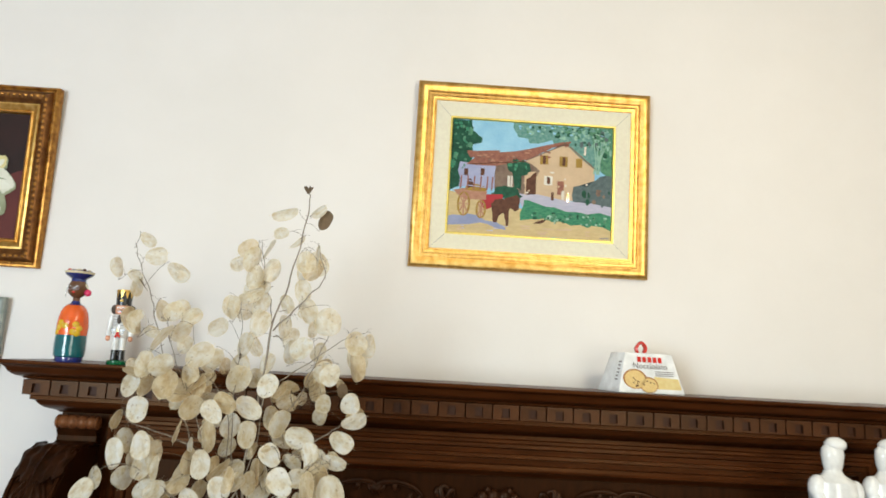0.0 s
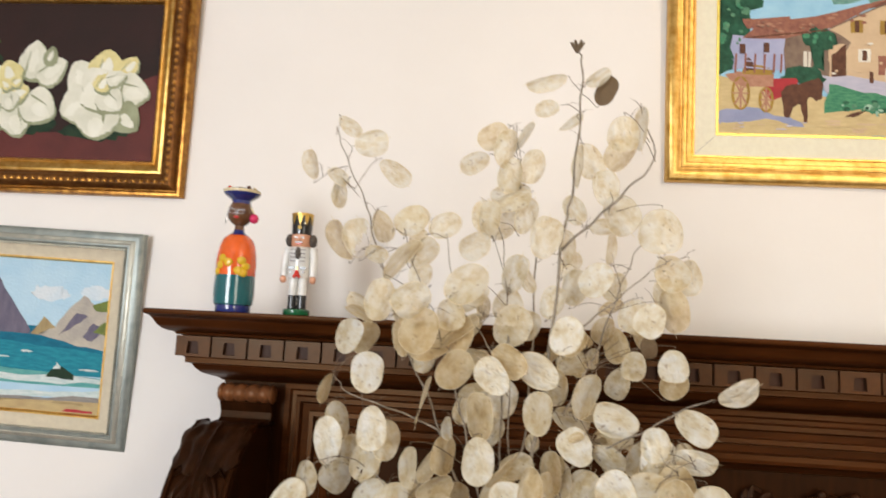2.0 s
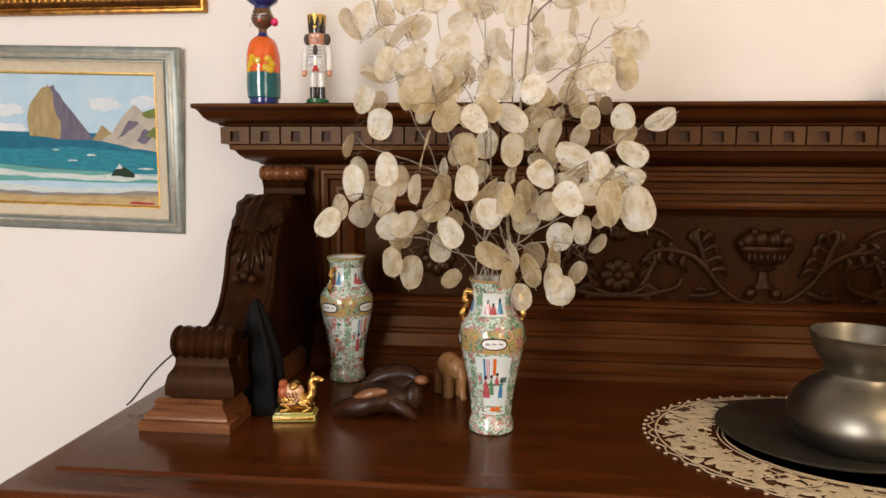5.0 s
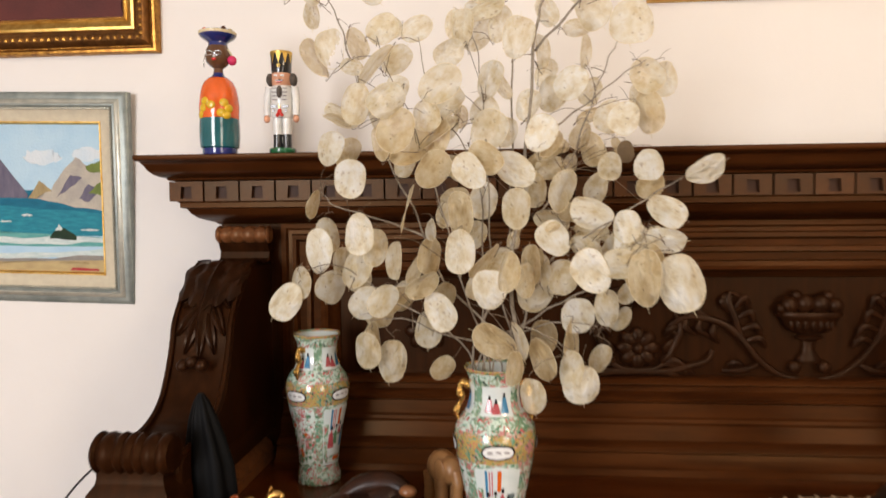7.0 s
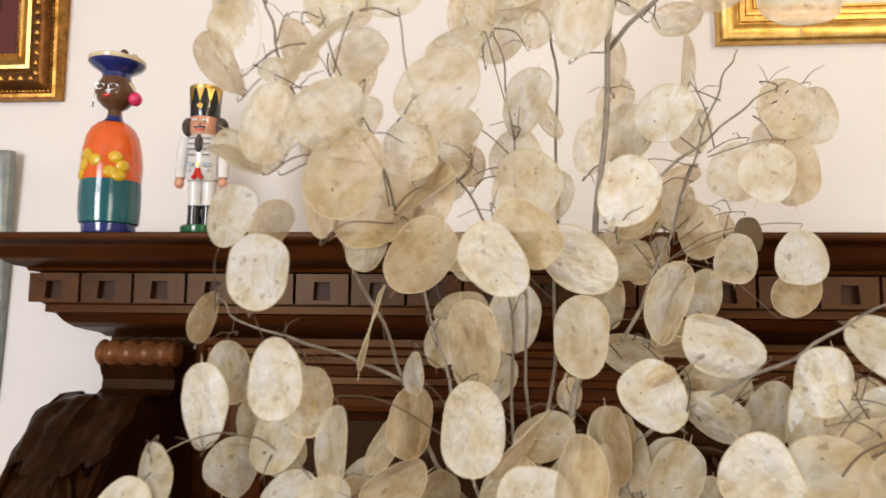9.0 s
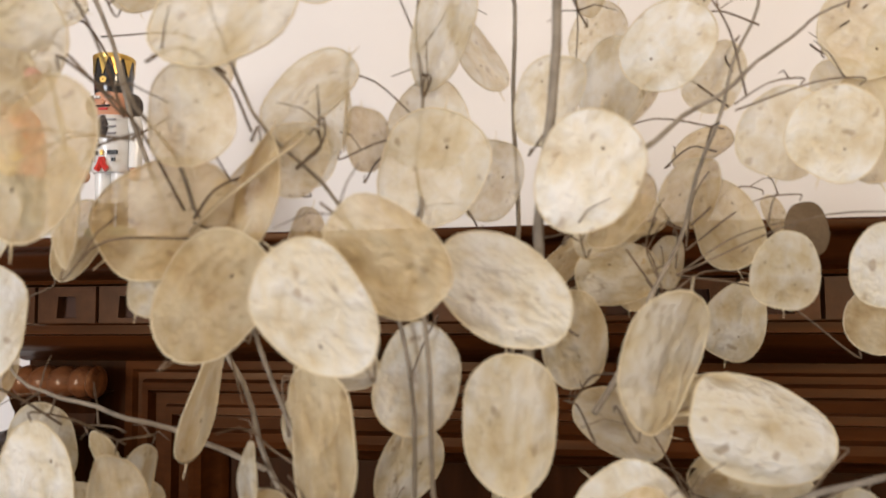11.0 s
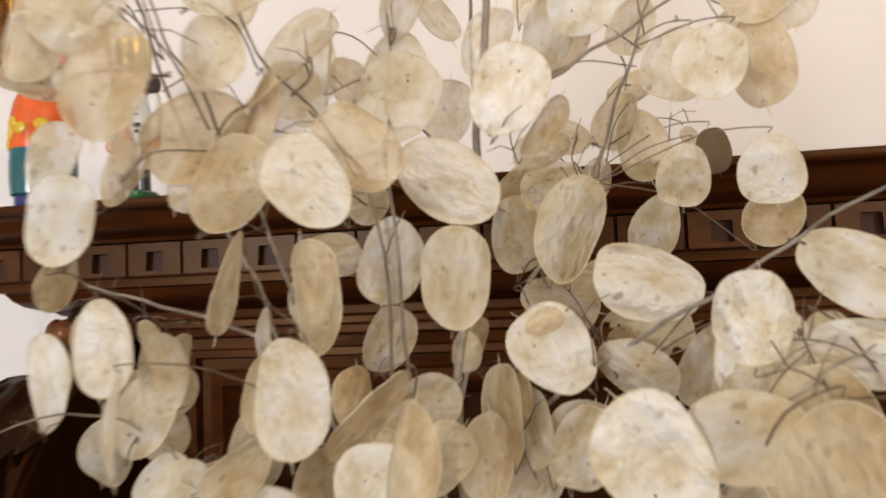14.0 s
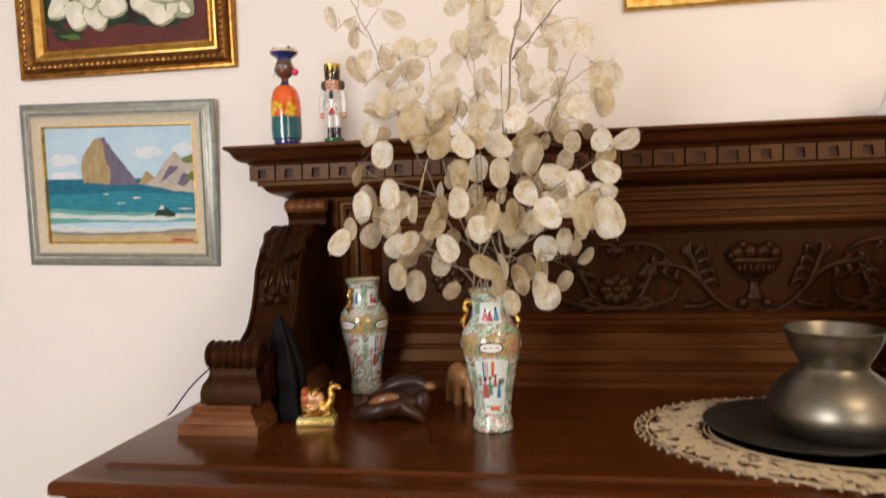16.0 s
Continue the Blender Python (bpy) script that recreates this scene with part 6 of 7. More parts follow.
spray([(-0.413, 1.745, 1.17), (-0.375, 1.731, 1.376), (-0.468, 1.75, 1.495), (-0.505, 1.752, 1.583), (-0.55, 1.755, 1.672), (-0.593, 1.75, 1.795), (-0.61, 1.75, 1.851), (-0.615, 1.755, 1.86), (-0.646, 1.76, 1.921), (-0.666, 1.77, 1.967)], 0.0016, [
    (-0.641, 1.745, 1.802, 62, 39, -25, -63, 2),
    (-0.658, 1.793, 1.875, 43, 28, 0, 55, 0),
    (-0.589, 1.769, 1.826, 45, 29, -20, 30, 2),
    (-0.584, 1.707, 1.779, 32, 21, -70, 20, 0),
    (-0.516, 1.724, 1.596, 63, 40, 15, -79, 2),
    (-0.654, 1.809, 1.982, 41, 27, -50, 32, 0),
    (-0.607, 1.742, 1.938, 49, 37, 80, 0, 0),
    (-0.584, 1.817, 1.915, 54, 34, -50, 34, 0),
    (-0.699, 1.777, 1.914, 44, 28, -10, -56, 0),
    (-0.660, 1.778, 1.896, 35, 22, -50, -31, 0),
    (-0.669, 1.809, 1.881, 32, 21, 0, -53, 0),
    (-0.531, 1.750, 1.758, 39, 30, 14, 0, 0)])
spray_more([
    (-0.482, 1.780, 1.718, 36, 26, 14, 0, 0),
    (-0.504, 1.720, 1.515, 46, 29, 30, -51, 2)])
spray([(-0.396, 1.745, 1.17), (-0.408, 1.77, 1.376), (-0.445, 1.72, 1.498), (-0.465, 1.7, 1.588), (-0.491, 1.67, 1.676), (-0.515, 1.65, 1.731), (-0.545, 1.665, 1.808)], 0.0013, [
    (-0.604, 1.676, 1.796, 49, 36, -10, 0, 0),
    (-0.539, 1.685, 1.821, 44, 36, 60, 0, 0),
    (-0.520, 1.685, 1.782, 44, 31, 40, 0, 0),
    (-0.540, 1.643, 1.765, 65, 42, 40, -53, 2),
    (-0.562, 1.622, 1.718, 49, 35, 10, 0, 0),
    (-0.522, 1.601, 1.718, 47, 39, 50, 0, 0),
    (-0.588, 1.639, 1.700, 37, 24, -65, -60, 2),
    (-0.511, 1.604, 1.684, 53, 43, 20, 0, 2),
    (-0.537, 1.651, 1.675, 45, 29, -5, 34, 2),
    (-0.472, 1.642, 1.640, 50, 38, 35, 0, 2),
    (-0.511, 1.675, 1.650, 34, 26, 20, 0, 0),
    (-0.499, 1.700, 1.674, 39, 25, 10, 25, 0)])
spray_more([
    (-0.514, 1.615, 1.531, 46, 30, 0, -44, 0),
    (-0.483, 1.712, 1.531, 49, 31, 10, 35, 2),
    (-0.480, 1.695, 1.566, 29, 18, 0, -42, 0),
    (-0.439, 1.625, 1.541, 52, 36, 5, 0, 1),
    (-0.443, 1.665, 1.585, 57, 37, -5, 38, 2),
    (-0.450, 1.720, 1.607, 40, 26, 84, -28, 0),
    (-0.468, 1.665, 1.679, 49, 31, 24, 42, 2),
    (-0.505, 1.670, 1.672, 60, 38, 62, 20, 2),
    (-0.463, 1.720, 1.586, 37, 24, 10, 12, 0),
    (-0.586, 1.660, 1.710, 47, 30, -55, -50, 0),
    (-0.541, 1.720, 1.831, 44, 29, 70, 0, 0)])
spray([(-0.393, 1.745, 1.17), (-0.414, 1.722, 1.376), (-0.413, 1.72, 1.498), (-0.418, 1.71, 1.626), (-0.435, 1.69, 1.671), (-0.471, 1.66, 1.722), (-0.491, 1.655, 1.802)], 0.0013, [
    (-0.492, 1.654, 1.813, 42, 31, 60, 0, 0),
    (-0.461, 1.627, 1.741, 57, 43, 45, 0, 0),
    (-0.479, 1.637, 1.704, 36, 34, 0, 0, 0),
    (-0.470, 1.670, 1.684, 60, 39, 55, -56, 2),
    (-0.427, 1.623, 1.636, 46, 35, -42, 0, 1),
    (-0.408, 1.641, 1.653, 47, 31, -50, 0, 2),
    (-0.414, 1.717, 1.604, 49, 38, 20, 0, 1),
    (-0.459, 1.710, 1.730, 52, 33, 49, 25, 0),
    (-0.431, 1.700, 1.529, 37, 24, -1, -51, 2),
    (-0.427, 1.760, 1.556, 44, 28, 24, -28, 0)])
spray([(-0.414, 1.745, 1.17), (-0.372, 1.754, 1.376), (-0.4, 1.72, 1.511), (-0.408, 1.7, 1.644), (-0.412, 1.72, 1.703), (-0.42, 1.76, 1.797), (-0.434, 1.78, 1.859)], 0.0013, [
    (-0.457, 1.716, 1.797, 42, 35, 60, 0, 0),
    (-0.448, 1.722, 1.730, 45, 29, 0, 73, 0),
    (-0.423, 1.803, 1.848, 64, 43, 20, 0, 0),
    (-0.390, 1.785, 1.851, 52, 33, 20, -34, 0),
    (-0.441, 1.757, 1.841, 50, 32, 0, 29, 0),
    (-0.405, 1.734, 1.764, 52, 33, 15, 28, 0),
    (-0.390, 1.760, 1.766, 51, 33, -25, 59, 0),
    (-0.411, 1.742, 1.723, 46, 39, 0, 0, 0),
    (-0.405, 1.711, 1.695, 54, 47, 20, 0, 0),
    (-0.410, 1.654, 1.528, 53, 34, 40, 72, 2),
    (-0.445, 1.750, 1.719, 35, 22, -1, -42, 2),
    (-0.394, 1.700, 1.525, 41, 31, 64, 0, 0)])
spray_more([
    (-0.383, 1.760, 1.697, 42, 27, 14, 0, 0),
    (-0.449, 1.760, 1.844, 46, 30, -10, -17, 0),
    (-0.412, 1.780, 1.873, 58, 37, 70, 45, 0)])
spray([(-0.386, 1.745, 1.17), (-0.428, 1.755, 1.376), (-0.486, 1.73, 1.444), (-0.541, 1.74, 1.469), (-0.592, 1.75, 1.505), (-0.621, 1.71, 1.521), (-0.651, 1.68, 1.51)], 0.0013, [
    (-0.637, 1.717, 1.539, 61, 39, -5, 18, 1),
    (-0.612, 1.771, 1.520, 44, 32, 0, 0, 0),
    (-0.585, 1.777, 1.526, 39, 32, 20, 0, 0),
    (-0.634, 1.777, 1.484, 50, 41, 30, 0, 0),
    (-0.594, 1.779, 1.495, 40, 35, 40, 0, 0),
    (-0.649, 1.673, 1.499, 44, 28, 10, -20, 0),
    (-0.665, 1.664, 1.476, 53, 37, 35, 0, 1),
    (-0.580, 1.758, 1.463, 52, 43, 50, 0, 1),
    (-0.549, 1.720, 1.471, 50, 34, 40, 0, 0),
    (-0.540, 1.742, 1.467, 58, 37, 50, 43, 2),
    (-0.489, 1.730, 1.431, 49, 37, 10, 0, 0),
    (-0.567, 1.753, 1.415, 45, 29, -10, 59, 2)])
spray_more([
    (-0.470, 1.731, 1.378, 39, 26, 45, 0, 2),
    (-0.590, 1.750, 1.511, 54, 39, 20, 0, 0)])
spray([(-0.494, 1.745, 1.556), (-0.534, 1.74, 1.573), (-0.586, 1.73, 1.59), (-0.617, 1.73, 1.6), (-0.636, 1.74, 1.619)], 0.0013, [
    (-0.611, 1.694, 1.673, 45, 33, 15, 0, 1),
    (-0.578, 1.656, 1.631, 48, 40, 5, 0, 1),
    (-0.647, 1.746, 1.601, 41, 26, 15, 70, 2),
    (-0.634, 1.766, 1.559, 49, 31, -10, 37, 0),
    (-0.573, 1.685, 1.561, 54, 38, 0, 0, 1),
    (-0.574, 1.736, 1.546, 58, 37, -25, -43, 2),
    (-0.568, 1.753, 1.542, 49, 31, 20, -30, 0),
    (-0.560, 1.720, 1.543, 51, 33, 10, -6, 0)])
spray([(-0.405, 1.745, 1.17), (-0.391, 1.77, 1.376), (-0.472, 1.72, 1.427), (-0.514, 1.7, 1.449), (-0.559, 1.7, 1.448)], 0.0013, [
    (-0.491, 1.678, 1.496, 47, 30, 62, 35, 2),
    (-0.469, 1.686, 1.461, 53, 38, -30, 0, 1),
    (-0.564, 1.685, 1.410, 48, 33, 0, 0, 0),
    (-0.537, 1.718, 1.390, 56, 38, 5, 0, 0)])
spray([(-0.387, 1.745, 1.17), (-0.426, 1.732, 1.376), (-0.348, 1.7, 1.451), (-0.306, 1.66, 1.482), (-0.265, 1.63, 1.508), (-0.235, 1.62, 1.539), (-0.201, 1.63, 1.558)], 0.0013, [
    (-0.241, 1.638, 1.569, 39, 33, 0, 0, 1),
    (-0.194, 1.649, 1.554, 48, 31, -80, -29, 1),
    (-0.192, 1.582, 1.507, 66, 49, -15, 0, 1),
    (-0.287, 1.608, 1.518, 54, 42, -35, 0, 1),
    (-0.252, 1.613, 1.526, 48, 31, 88, -14, 0),
    (-0.233, 1.577, 1.514, 63, 41, 0, -46, 2),
    (-0.221, 1.655, 1.544, 29, 29, 4, 0, 0),
    (-0.199, 1.670, 1.557, 28, 21, -36, 0, 0),
    (-0.239, 1.660, 1.538, 35, 29, 14, 0, 0)])
spray([(-0.415, 1.745, 1.17), (-0.371, 1.739, 1.376), (-0.347, 1.72, 1.499), (-0.293, 1.7, 1.55), (-0.247, 1.67, 1.58), (-0.207, 1.66, 1.608), (-0.183, 1.62, 1.625)], 0.0016, [
    (-0.160, 1.610, 1.634, 49, 31, 72, -32, 1),
    (-0.274, 1.711, 1.587, 59, 38, -75, -19, 1),
    (-0.273, 1.735, 1.560, 49, 32, 80, 19, 0),
    (-0.324, 1.690, 1.554, 49, 38, -40, 0, 1),
    (-0.187, 1.677, 1.587, 52, 34, -58, 17, 1),
    (-0.314, 1.703, 1.504, 47, 37, 30, 0, 0),
    (-0.347, 1.711, 1.481, 50, 44, 30, 0, 0),
    (-0.341, 1.703, 1.513, 43, 28, -10, 37, 0),
    (-0.332, 1.769, 1.413, 51, 34, 0, 0, 2),
    (-0.283, 1.700, 1.540, 44, 28, -56, -25, 0),
    (-0.242, 1.720, 1.539, 47, 34, 19, 0, 0),
    (-0.327, 1.660, 1.569, 19, 12, 64, 17, 2)])
spray_more([
    (-0.343, 1.700, 1.529, 26, 17, -1, 32, 2),
    (-0.349, 1.700, 1.521, 52, 33, -5, 54, 2),
    (-0.310, 1.700, 1.503, 45, 34, 20, 0, 0),
    (-0.232, 1.660, 1.551, 47, 43, 0, 0, 1)])
spray([(-0.392, 1.745, 1.17), (-0.417, 1.766, 1.376), (-0.347, 1.71, 1.437), (-0.303, 1.69, 1.447), (-0.269, 1.68, 1.444)], 0.0013, [
    (-0.294, 1.692, 1.456, 47, 41, 0, 0, 1),
    (-0.259, 1.669, 1.469, 46, 29, 0, 40, 0),
    (-0.217, 1.831, 1.432, 39, 25, 40, 42, 0),
    (-0.230, 1.703, 1.483, 30, 22, 30, 0, 0),
    (-0.300, 1.692, 1.423, 58, 37, 0, 59, 2),
    (-0.260, 1.728, 1.394, 38, 24, 30, -8, 0),
    (-0.257, 1.720, 1.466, 31, 20, 50, -27, 0)])
spray([(-0.398, 1.745, 1.17), (-0.404, 1.719, 1.376), (-0.382, 1.69, 1.428), (-0.364, 1.66, 1.446), (-0.335, 1.66, 1.435), (-0.306, 1.66, 1.418)], 0.0013, [
    (-0.404, 1.646, 1.494, 50, 41, 0, 0, 1),
    (-0.383, 1.608, 1.518, 47, 30, 10, 40, 2),
    (-0.399, 1.665, 1.427, 57, 37, -58, -26, 2),
    (-0.340, 1.675, 1.402, 54, 34, -20, -37, 2),
    (-0.370, 1.661, 1.428, 47, 30, -15, -61, 0),
    (-0.292, 1.665, 1.373, 50, 45, 0, 0, 1),
    (-0.306, 1.660, 1.394, 47, 30, 10, -35, 0),
    (-0.354, 1.630, 1.367, 45, 29, -5, -20, 0),
    (-0.377, 1.639, 1.398, 43, 28, 5, 49, 2)])
bud = bmesh.new()
for k in range(6):
    a = k * 1.05
    add_tube(bud, [h_inv @ Vector(p) for p in ((-0.321, 1.842, 2.117), (-0.321 + 0.007 * math.cos(a), 1.842 + 0.007 * math.sin(a), 2.127), (-0.321 + 0.010 * math.cos(a), 1.842 + 0.010 * math.sin(a), 2.131))], lambda t: 0.0034 * (1 - 0.5 * t), 6)
part("bud", bud, HUSK, honesty, "dark dried flower head")

# ---- things on the worktop ----
DX, DY, RX, RY = 0.203, 1.722, 0.337, 0.252
doily = thing("lace_doily", "oval ecru crocheted lace doily under a pewter dish", "doily", pose(DX, DY, TOP_Z, 0, 0, -8))
seg = 96
LZ = 0.0022


def oval(q, a, z=LZ):
    return (RX * q * math.cos(a), RY * q * math.sin(a), z)


bm = bmesh.new()
hub = bm.verts.new((0, 0, LZ))
ring = [bm.verts.new(oval(0.62, 2 * math.pi * k / seg)) for k in range(seg)]
for k in range(seg):
    bm.faces.new((hub, ring[k], ring[(k + 1) % seg]))
bmesh.ops.solidify(bm, geom=bm.faces[:], thickness=0.0008)
part("linen_centre", bm, LACE, doily)
for q, r, wave in ((0.63, 0.0016, 0), (0.655, 0.0014, 0), (0.70, 0.0014, 0.012), (0.955, 0.0018, 0), (0.965, 0.0016, 0.030)):
    bm = bmesh.new()
    n = seg * 2
    add_tube(bm, [oval(q + wave * abs(math.sin(k * math.pi * 40 / n)), 2 * math.pi * k / n) for k in range(n + 1)], r, 5, flat=(Vector((0, 0, 1)), 0.6), ends=False)
    part("braid", bm, LACE, doily)
rng = random.Random(21)
bm = bmesh.new()
for k in range(330):
    a, q = 2 * math.pi * k / 330 + rng.uniform(-0.01, 0.01), rng.uniform(0.70, 0.93)
    add_ball(bm, oval(q, a, LZ + 0.00002 * (k % 7)), rng.uniform(0.011, 0.021), rng.uniform(0.0055, 0.009), 0.0013, seg=8, rot=Matrix.Rotation(rng.uniform(0, 3.14), 3, "Z"))
for k in range(170):
    a, q0 = 2 * math.pi * k / 170, rng.uniform(0.66, 0.8)
    add_tube(bm, [oval(q, a + da, LZ + 0.0002) for q, da in ((q0, 0), (q0 + 0.07, rng.uniform(-0.06, 0.06)), (min(0.96, q0 + 0.16), rng.uniform(-0.09, 0.09)))], 0.0011, 4, ends=False)
tagged(part("lace_border", bm, LACE, doily), kind="stuff")
bm = bmesh.new()
for k in range(76):
    a = 2 * math.pi * k / 76
    add_ball(bm, (RX * 1.012 * math.cos(a), RY * 1.016 * math.sin(a), 0.002), 0.0036, 0.0036, 0.0016, seg=6)
tagged(part("picot_edge", bm, LACE, doily), kind="stuff")

JX, JY = 0.196, 1.728
dish = lathe([(0.02, 0.0), (0.085, 0.0), (0.092, 0.0015), (0.128, 0.003), (0.159, 0.004), (0.167, 0.005), (0.168, 0.0065), (0.165, 0.0080), (0.160, 0.0078), (0.128, 0.0062), (0.092, 0.0056), (0.02, 0.0055)], 64)
dish_ob = link("pewter_dish", dish, DARKPEWTER)
dish_ob.matrix_world = pose(0.158, 1.772, TOP_Z + 0.0038)
tagged(dish_ob, "wide dark pewter dish lying on the lace doily", "dish")
jug = thing("pewter_jug", "squat worn pewter jug with a flared neck and handle", "jug", pose(JX, JY, TOP_Z + 0.0096))
body = lathe([(0.070, 0.0), (0.080, 0.001), (0.091, 0.006), (0.101, 0.018), (0.107, 0.034), (0.1075, 0.048), (0.101, 0.068), (0.087, 0.087), (0.068, 0.102), (0.057, 0.110), (0.0535, 0.117), (0.055, 0.124), (0.060, 0.133), (0.067, 0.145), (0.0725, 0.157), (0.0765, 0.170), (0.078, 0.178), (0.0795, 0.180), (0.078, 0.1815), (0.076, 0.178), (0.072, 0.162), (0.064, 0.145), (0.052, 0.118), (0.052, 0.10)], 56)
part("body", body, PEWTER, jug)
bm = bmesh.new()
add_tube(bm, spline([(0.072, -0.01, 0.165), (0.095, -0.014, 0.174), (0.118, -0.018, 0.165), (0.126, -0.02, 0.142), (0.120, -0.018, 0.105), (0.100, -0.014, 0.070)]), 0.006, 8)
part("handle", bm, PEWTER, jug)

camel = bmesh.new()
add_box(camel, -0.038, 0.038, -0.022, 0.022, 0.0, 0.012, 0.003, mat=1)
add_box(camel, -0.034, 0.034, -0.019, 0.019, 0.012, 0.016, 0.002, mat=1)
for x, z, rx, rz, mt in ((-0.004, 0.034, 0.030, 0.020, 0), (-0.004, 0.048, 0.020, 0.018, 3), (-0.020, 0.050, 0.012, 0.015, 2), (-0.022, 0.064, 0.008, 0.008, 2), (0.014, 0.030, 0.017, 0.014, 0), (-0.002, 0.060, 0.011, 0.010, 0)):
    add_ball(camel, (x, 0, z), rx, 0.015, rz, mat=mt)
add_tube(camel, spline([(0.014, 0, 0.034), (0.027, 0, 0.040), (0.031, 0, 0.055), (0.029, 0, 0.067), (0.035, 0, 0.073)]), lambda t: 0.0095 - 0.0035 * t, 10, mat=0)
add_ball(camel, (0.038, 0, 0.072), 0.0105, 0.006, 0.0065)
add_ball(camel, (0.046, 0, 0.070), 0.005, 0.0045, 0.0042)
for s in (-1, 1):
    add_ball(camel, (0.030, 0.005 * s, 0.079), 0.002, 0.002, 0.004, seg=6)
    add_tube(camel, [(0.018, 0.013 * s, 0.030), (0.028, 0.015 * s, 0.022), (0.016, 0.016 * s, 0.017)], 0.0048, 8)
    add_tube(camel, [(-0.020, 0.013 * s, 0.032), (-0.008, 0.016 * s, 0.022), (-0.024, 0.016 * s, 0.018)], 0.0055, 8)
    for k in range(4):
        add_tube(camel, [(-0.016 + k * 0.006, 0.0155 * s, 0.052), (-0.010 + k * 0.006, 0.0165 * s, 0.036)], 0.0013, 5, mat=2)
    add_tube(camel, [(-0.024, 0.015 * s, 0.030), (0.0, 0.017 * s, 0.032), (0.012, 0.015 * s, 0.048)], 0.0018, 5, mat=3)
camel.normal_update()
cam_ob = link("camel_figurine", camel, [CAMELG, BASEG, CAMELR, CAMELP])
cam_ob.matrix_world = pose(-0.752, 1.752, TOP_Z + 0.0005, 0, 0, 8)
tagged(cam_ob, "small gilt enamelled kneeling camel on a green base", "figurine")

el = bmesh.new()
add_ball(el, (0, 0, 0.055), 0.034, 0.024, 0.030, seg=16)
add_ball(el, (0.026, -0.002, 0.060), 0.021, 0.019, 0.022, seg=14)
for x, y in ((-0.020, -0.012), (-0.020, 0.012), (0.014, -0.013), (0.014, 0.013)):
    add_lathe(el, [(0.011, 0.0), (0.0115, 0.003), (0.0105, 0.02), (0.0125, 0.045)], 14, (x, y, 0))
add_tube(el, spline([(0.040, -0.002, 0.060), (0.048, -0.003, 0.045), (0.047, -0.003, 0.025), (0.052, -0.004, 0.008), (0.057, -0.004, 0.003)]), lambda t: 0.0105 - 0.005 * t, 10)
for s in (-1, 1):
    add_ball(el, (0.018, 0.0195 * s, 0.060), 0.015, 0.0035, 0.019, seg=12)
    add_ball(el, (0.040, 0.011 * s, 0.066), 0.0022, 0.0022, 0.0022, mat=1, seg=8)
    add_tube(el, [(0.040, 0.009 * s, 0.050), (0.050, 0.012 * s, 0.043)], 0.0022, 6)
add_tube(el, [(-0.033, 0, 0.062), (-0.038, 0, 0.045), (-0.036, 0, 0.03)], 0.0025, 6)
el_ob = link("elephant_figurine", el, [ELEPH, EBONY])
el_ob.matrix_world = pose(-0.488, 1.925, TOP_Z + 0.0005, 0, 0, -52)
tagged(el_ob, "small pale carved wooden elephant", "figurine")

root = bmesh.new()
add_ball(root, (0.004, 0.0, 0.032), 0.066, 0.044, 0.030, seg=22)
add_ball(root, (0.022, 0.012, 0.046), 0.046, 0.034, 0.024, seg=18, rot=Matrix.Rotation(-0.35, 3, "Y"))
add_tube(root, spline([(-0.088, -0.020, 0.004), (-0.060, -0.030, 0.014), (-0.020, -0.036, 0.026), (0.020, -0.030, 0.036)]), lambda t: 0.004 + 0.017 * math.sin(math.pi * min(1, 0.15 + 0.7 * t)), 12)
add_tube(root, spline([(-0.072, -0.020, 0.012), (-0.040, -0.036, 0.036), (-0.010, -0.040, 0.048), (0.012, -0.036, 0.050)]), lambda t: 0.004 + 0.006 * math.sin(math.pi * t), 10, mat=1)
add_tube(root, spline([(-0.030, 0.004, 0.050), (0.002, 0.010, 0.066), (0.040, 0.012, 0.070), (0.066, 0.004, 0.062)]), lambda t: 0.012 + 0.006 * math.sin(math.pi * t), 12)
add_ball(root, (0.070, -0.004, 0.064), 0.014, 0.011, 0.009, mat=1)
add_ball(root, (0.056, -0.018, 0.036), 0.020, 0.016, 0.026, seg=14)
add_tube(root, spline([(0.02, -0.03, 0.03), (0.048, -0.038, 0.016), (0.062, -0.036, 0.003)]), lambda t: 0.015 - 0.008 * t, 10)
add_tube(root, spline([(-0.04, 0.01, 0.03), (-0.056, 0.014, 0.016), (-0.064, 0.012, 0.003)]), lambda t: 0.014 - 0.007 * t, 10)
root_ob = link("root_carving", root, [ROOTW, ROOTL])
root_ob.matrix_world = pose(-0.600, 1.805, TOP_Z + 0.0005, 0, 0, 0)
tagged(root_ob, "polished dark carved root sculpture with pale heartwood", "sculpture")

heron = bmesh.new()
rows = []
for h, rx, ry, dx in ((0.0, 0.040, 0.026, 0.004), (0.010, 0.042, 0.027, 0.004), (0.030, 0.036, 0.024, 0.003), (0.070, 0.037, 0.025, 0.002), (0.110, 0.035, 0.023, 0.0), (0.145, 0.028, 0.019, -0.004), (0.175, 0.020, 0.014, -0.008), (0.200, 0.011, 0.009, -0.010), (0.212, 0.004, 0.004, -0.011)):
    rows.append([heron.verts.new((dx + rx * (1 + 0.10 * math.cos(7 * a + h * 8)) * math.cos(a), ry * (1 + 0.10 * math.cos(7 * a + h * 8)) * math.sin(a), h)) for a in (2 * math.pi * k / 56 for k in range(56))])
grid_faces(heron, rows, close_v=True)
heron.faces.new(rows[0])
heron.faces.new(rows[-1])
her = link("ebony_figurine", heron, EBONY)
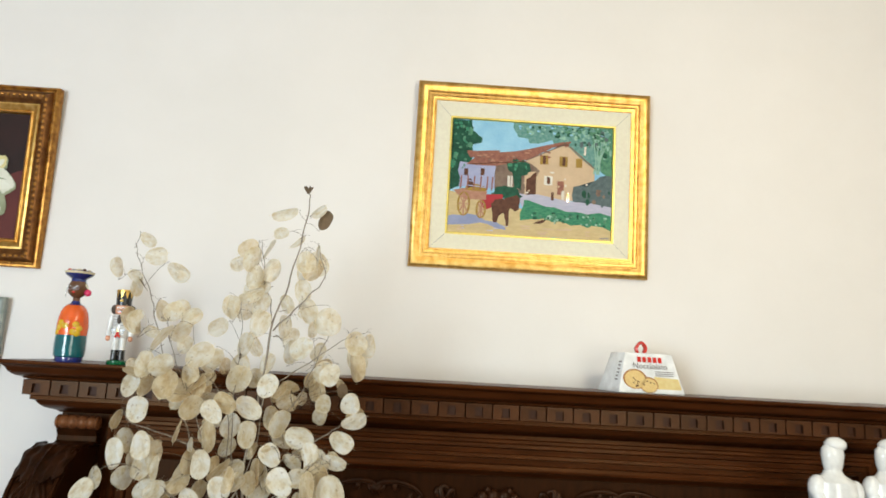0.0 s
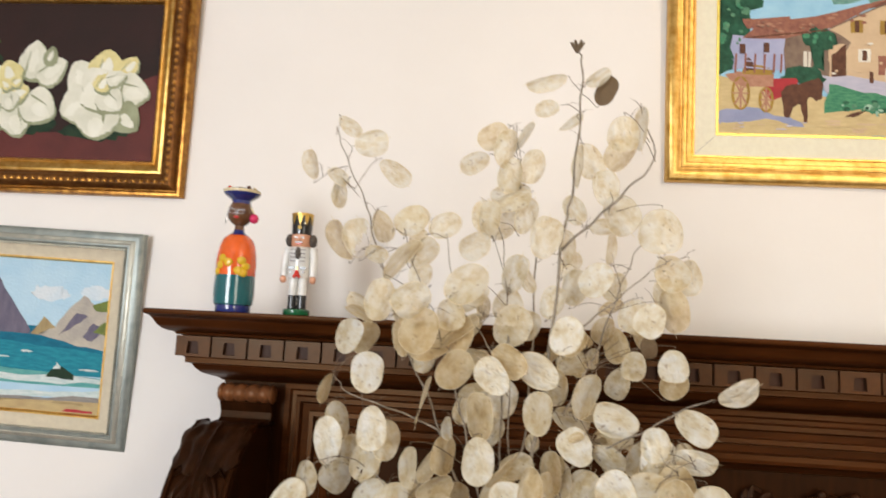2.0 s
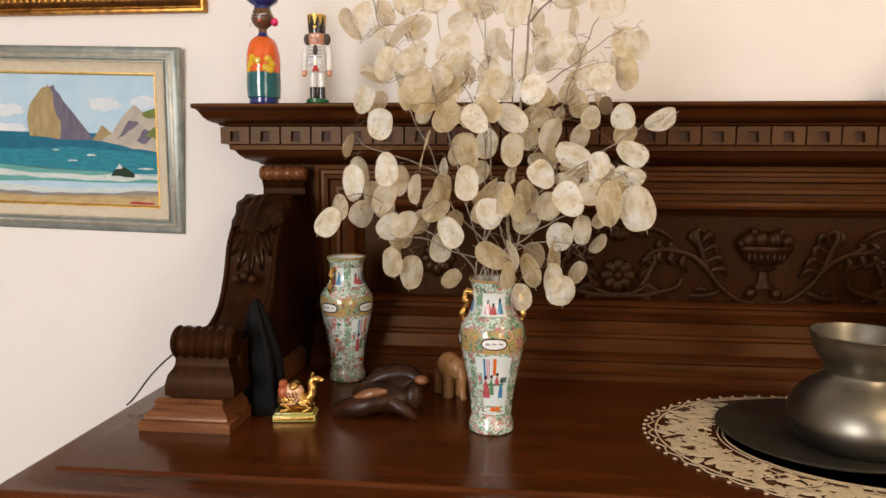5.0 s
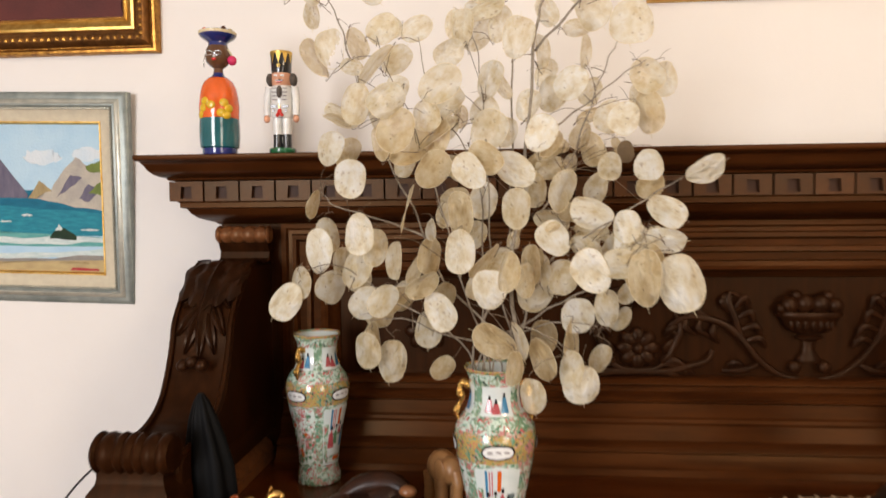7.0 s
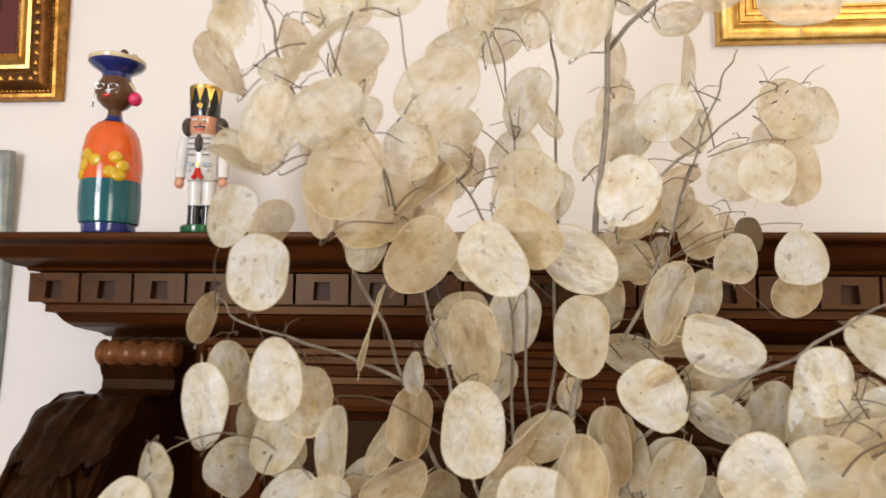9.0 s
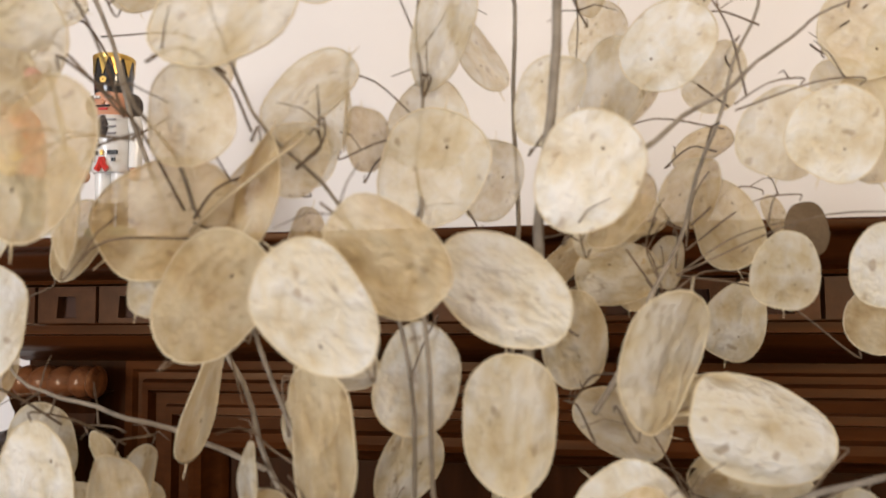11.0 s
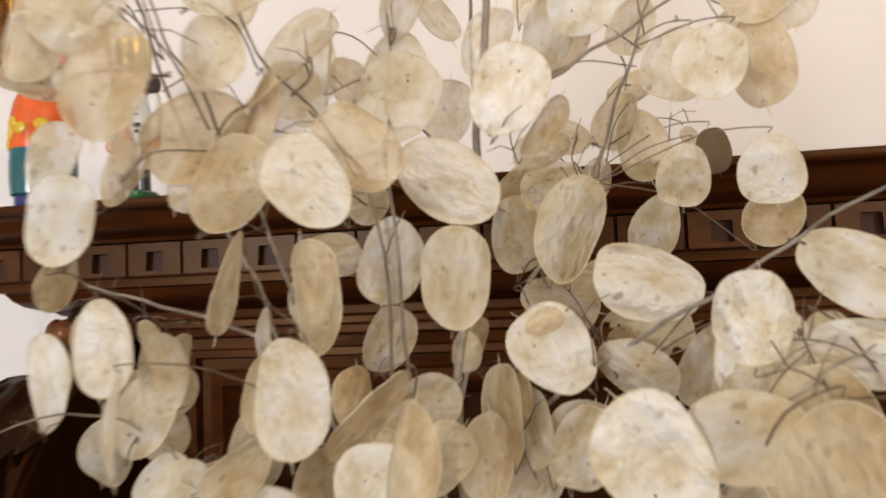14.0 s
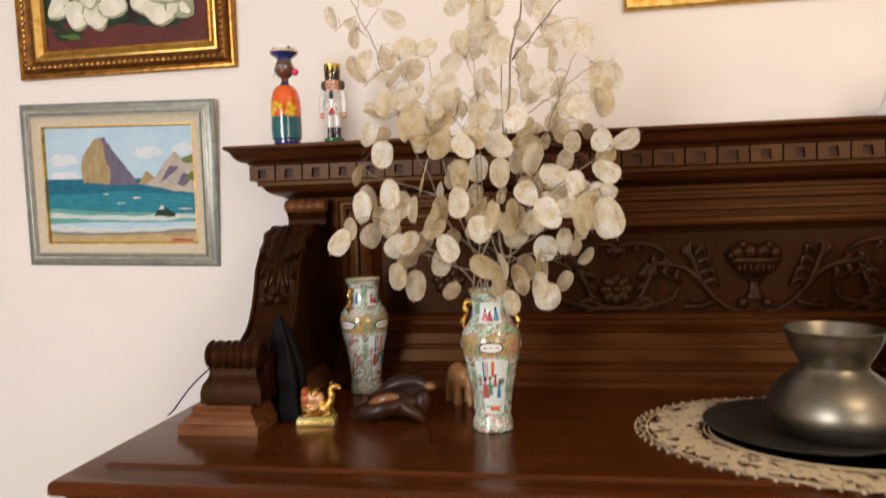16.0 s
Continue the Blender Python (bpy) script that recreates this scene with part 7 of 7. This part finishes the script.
her.matrix_world = pose(-0.822, 1.78, TOP_Z + 0.0005)
tagged(her, "pleated black ebony carving standing beside the console", "figurine")

for x, y, hgt in ((0.955, 1.95, 0.512), (1.10, 1.97, 0.50)):
    st = bmesh.new()
    add_lathe(st, [(0.055, 0.0), (0.058, 0.01), (0.050, 0.02), (0.052, 0.10), (0.046, 0.22), (0.050, 0.33), (0.058, 0.385), (0.052, 0.41), (0.026, 0.425), (0.020, 0.435), (0.024, 0.448), (0.027, 0.468), (0.025, 0.485), (0.015, 0.495)], 28, squash=0.75)
    add_ball(st, (0.008, 0, 0.494), 0.026, 0.022, 0.018)
    add_ball(st, (-0.045, -0.01, 0.395), 0.022, 0.02, 0.03)
    add_ball(st, (0.045, -0.01, 0.385), 0.022, 0.02, 0.03)
    add_tube(st, spline([(-0.05, -0.02, 0.38), (-0.03, -0.05, 0.30), (0.01, -0.05, 0.31)]), 0.016, 10)
    so = link("porcelain_statuette", st, PORCELAIN)
    so.matrix_world = pose(x, y, TOP_Z + 0.0005)
    tagged(so, "tall white porcelain statuette standing on the sideboard", "statuette", "white statuettes")

# folded white panel added as stand-in for an unidentified bright rectangle
card = thing("white_panel", "plain white upright panel standing in for an unidentified bright rectangle behind the jug", "card", pose(0.46, 1.93, TOP_Z + 0.0005, 0, 0, 10))
bm = bmesh.new()
add_box(bm, -0.095, 0.11, 0.0, 0.0012, 0.0, 0.30)
add_box(bm, 0.1085, 0.11, 0.0, 0.07, 0.0, 0.30)
part("leaf", bm, CARDW, card, smooth=False)
# thin dark upright lines on its lower half
bm = bmesh.new()
for k in range(7):
    add_box(bm, -0.085 + k * 0.022, -0.0838 + k * 0.022, -0.0008, 0.0, 0.02, 0.13)
part("printed_lines", bm, INK, card, smooth=False)

wire = bmesh.new()
add_tube(wire, spline([(-1.088, 1.775, TOP_Z + 0.0025), (-1.078, 1.785, 1.128), (-1.050, 1.82, 1.175), (-1.010, 1.87, 1.215), (-0.965, 1.95, 1.24), (-0.95, 2.05, 1.245)], 8), 0.0018, 6)
tagged(link("cable", wire, CABLE), "thin black cable running behind the console", "cable")
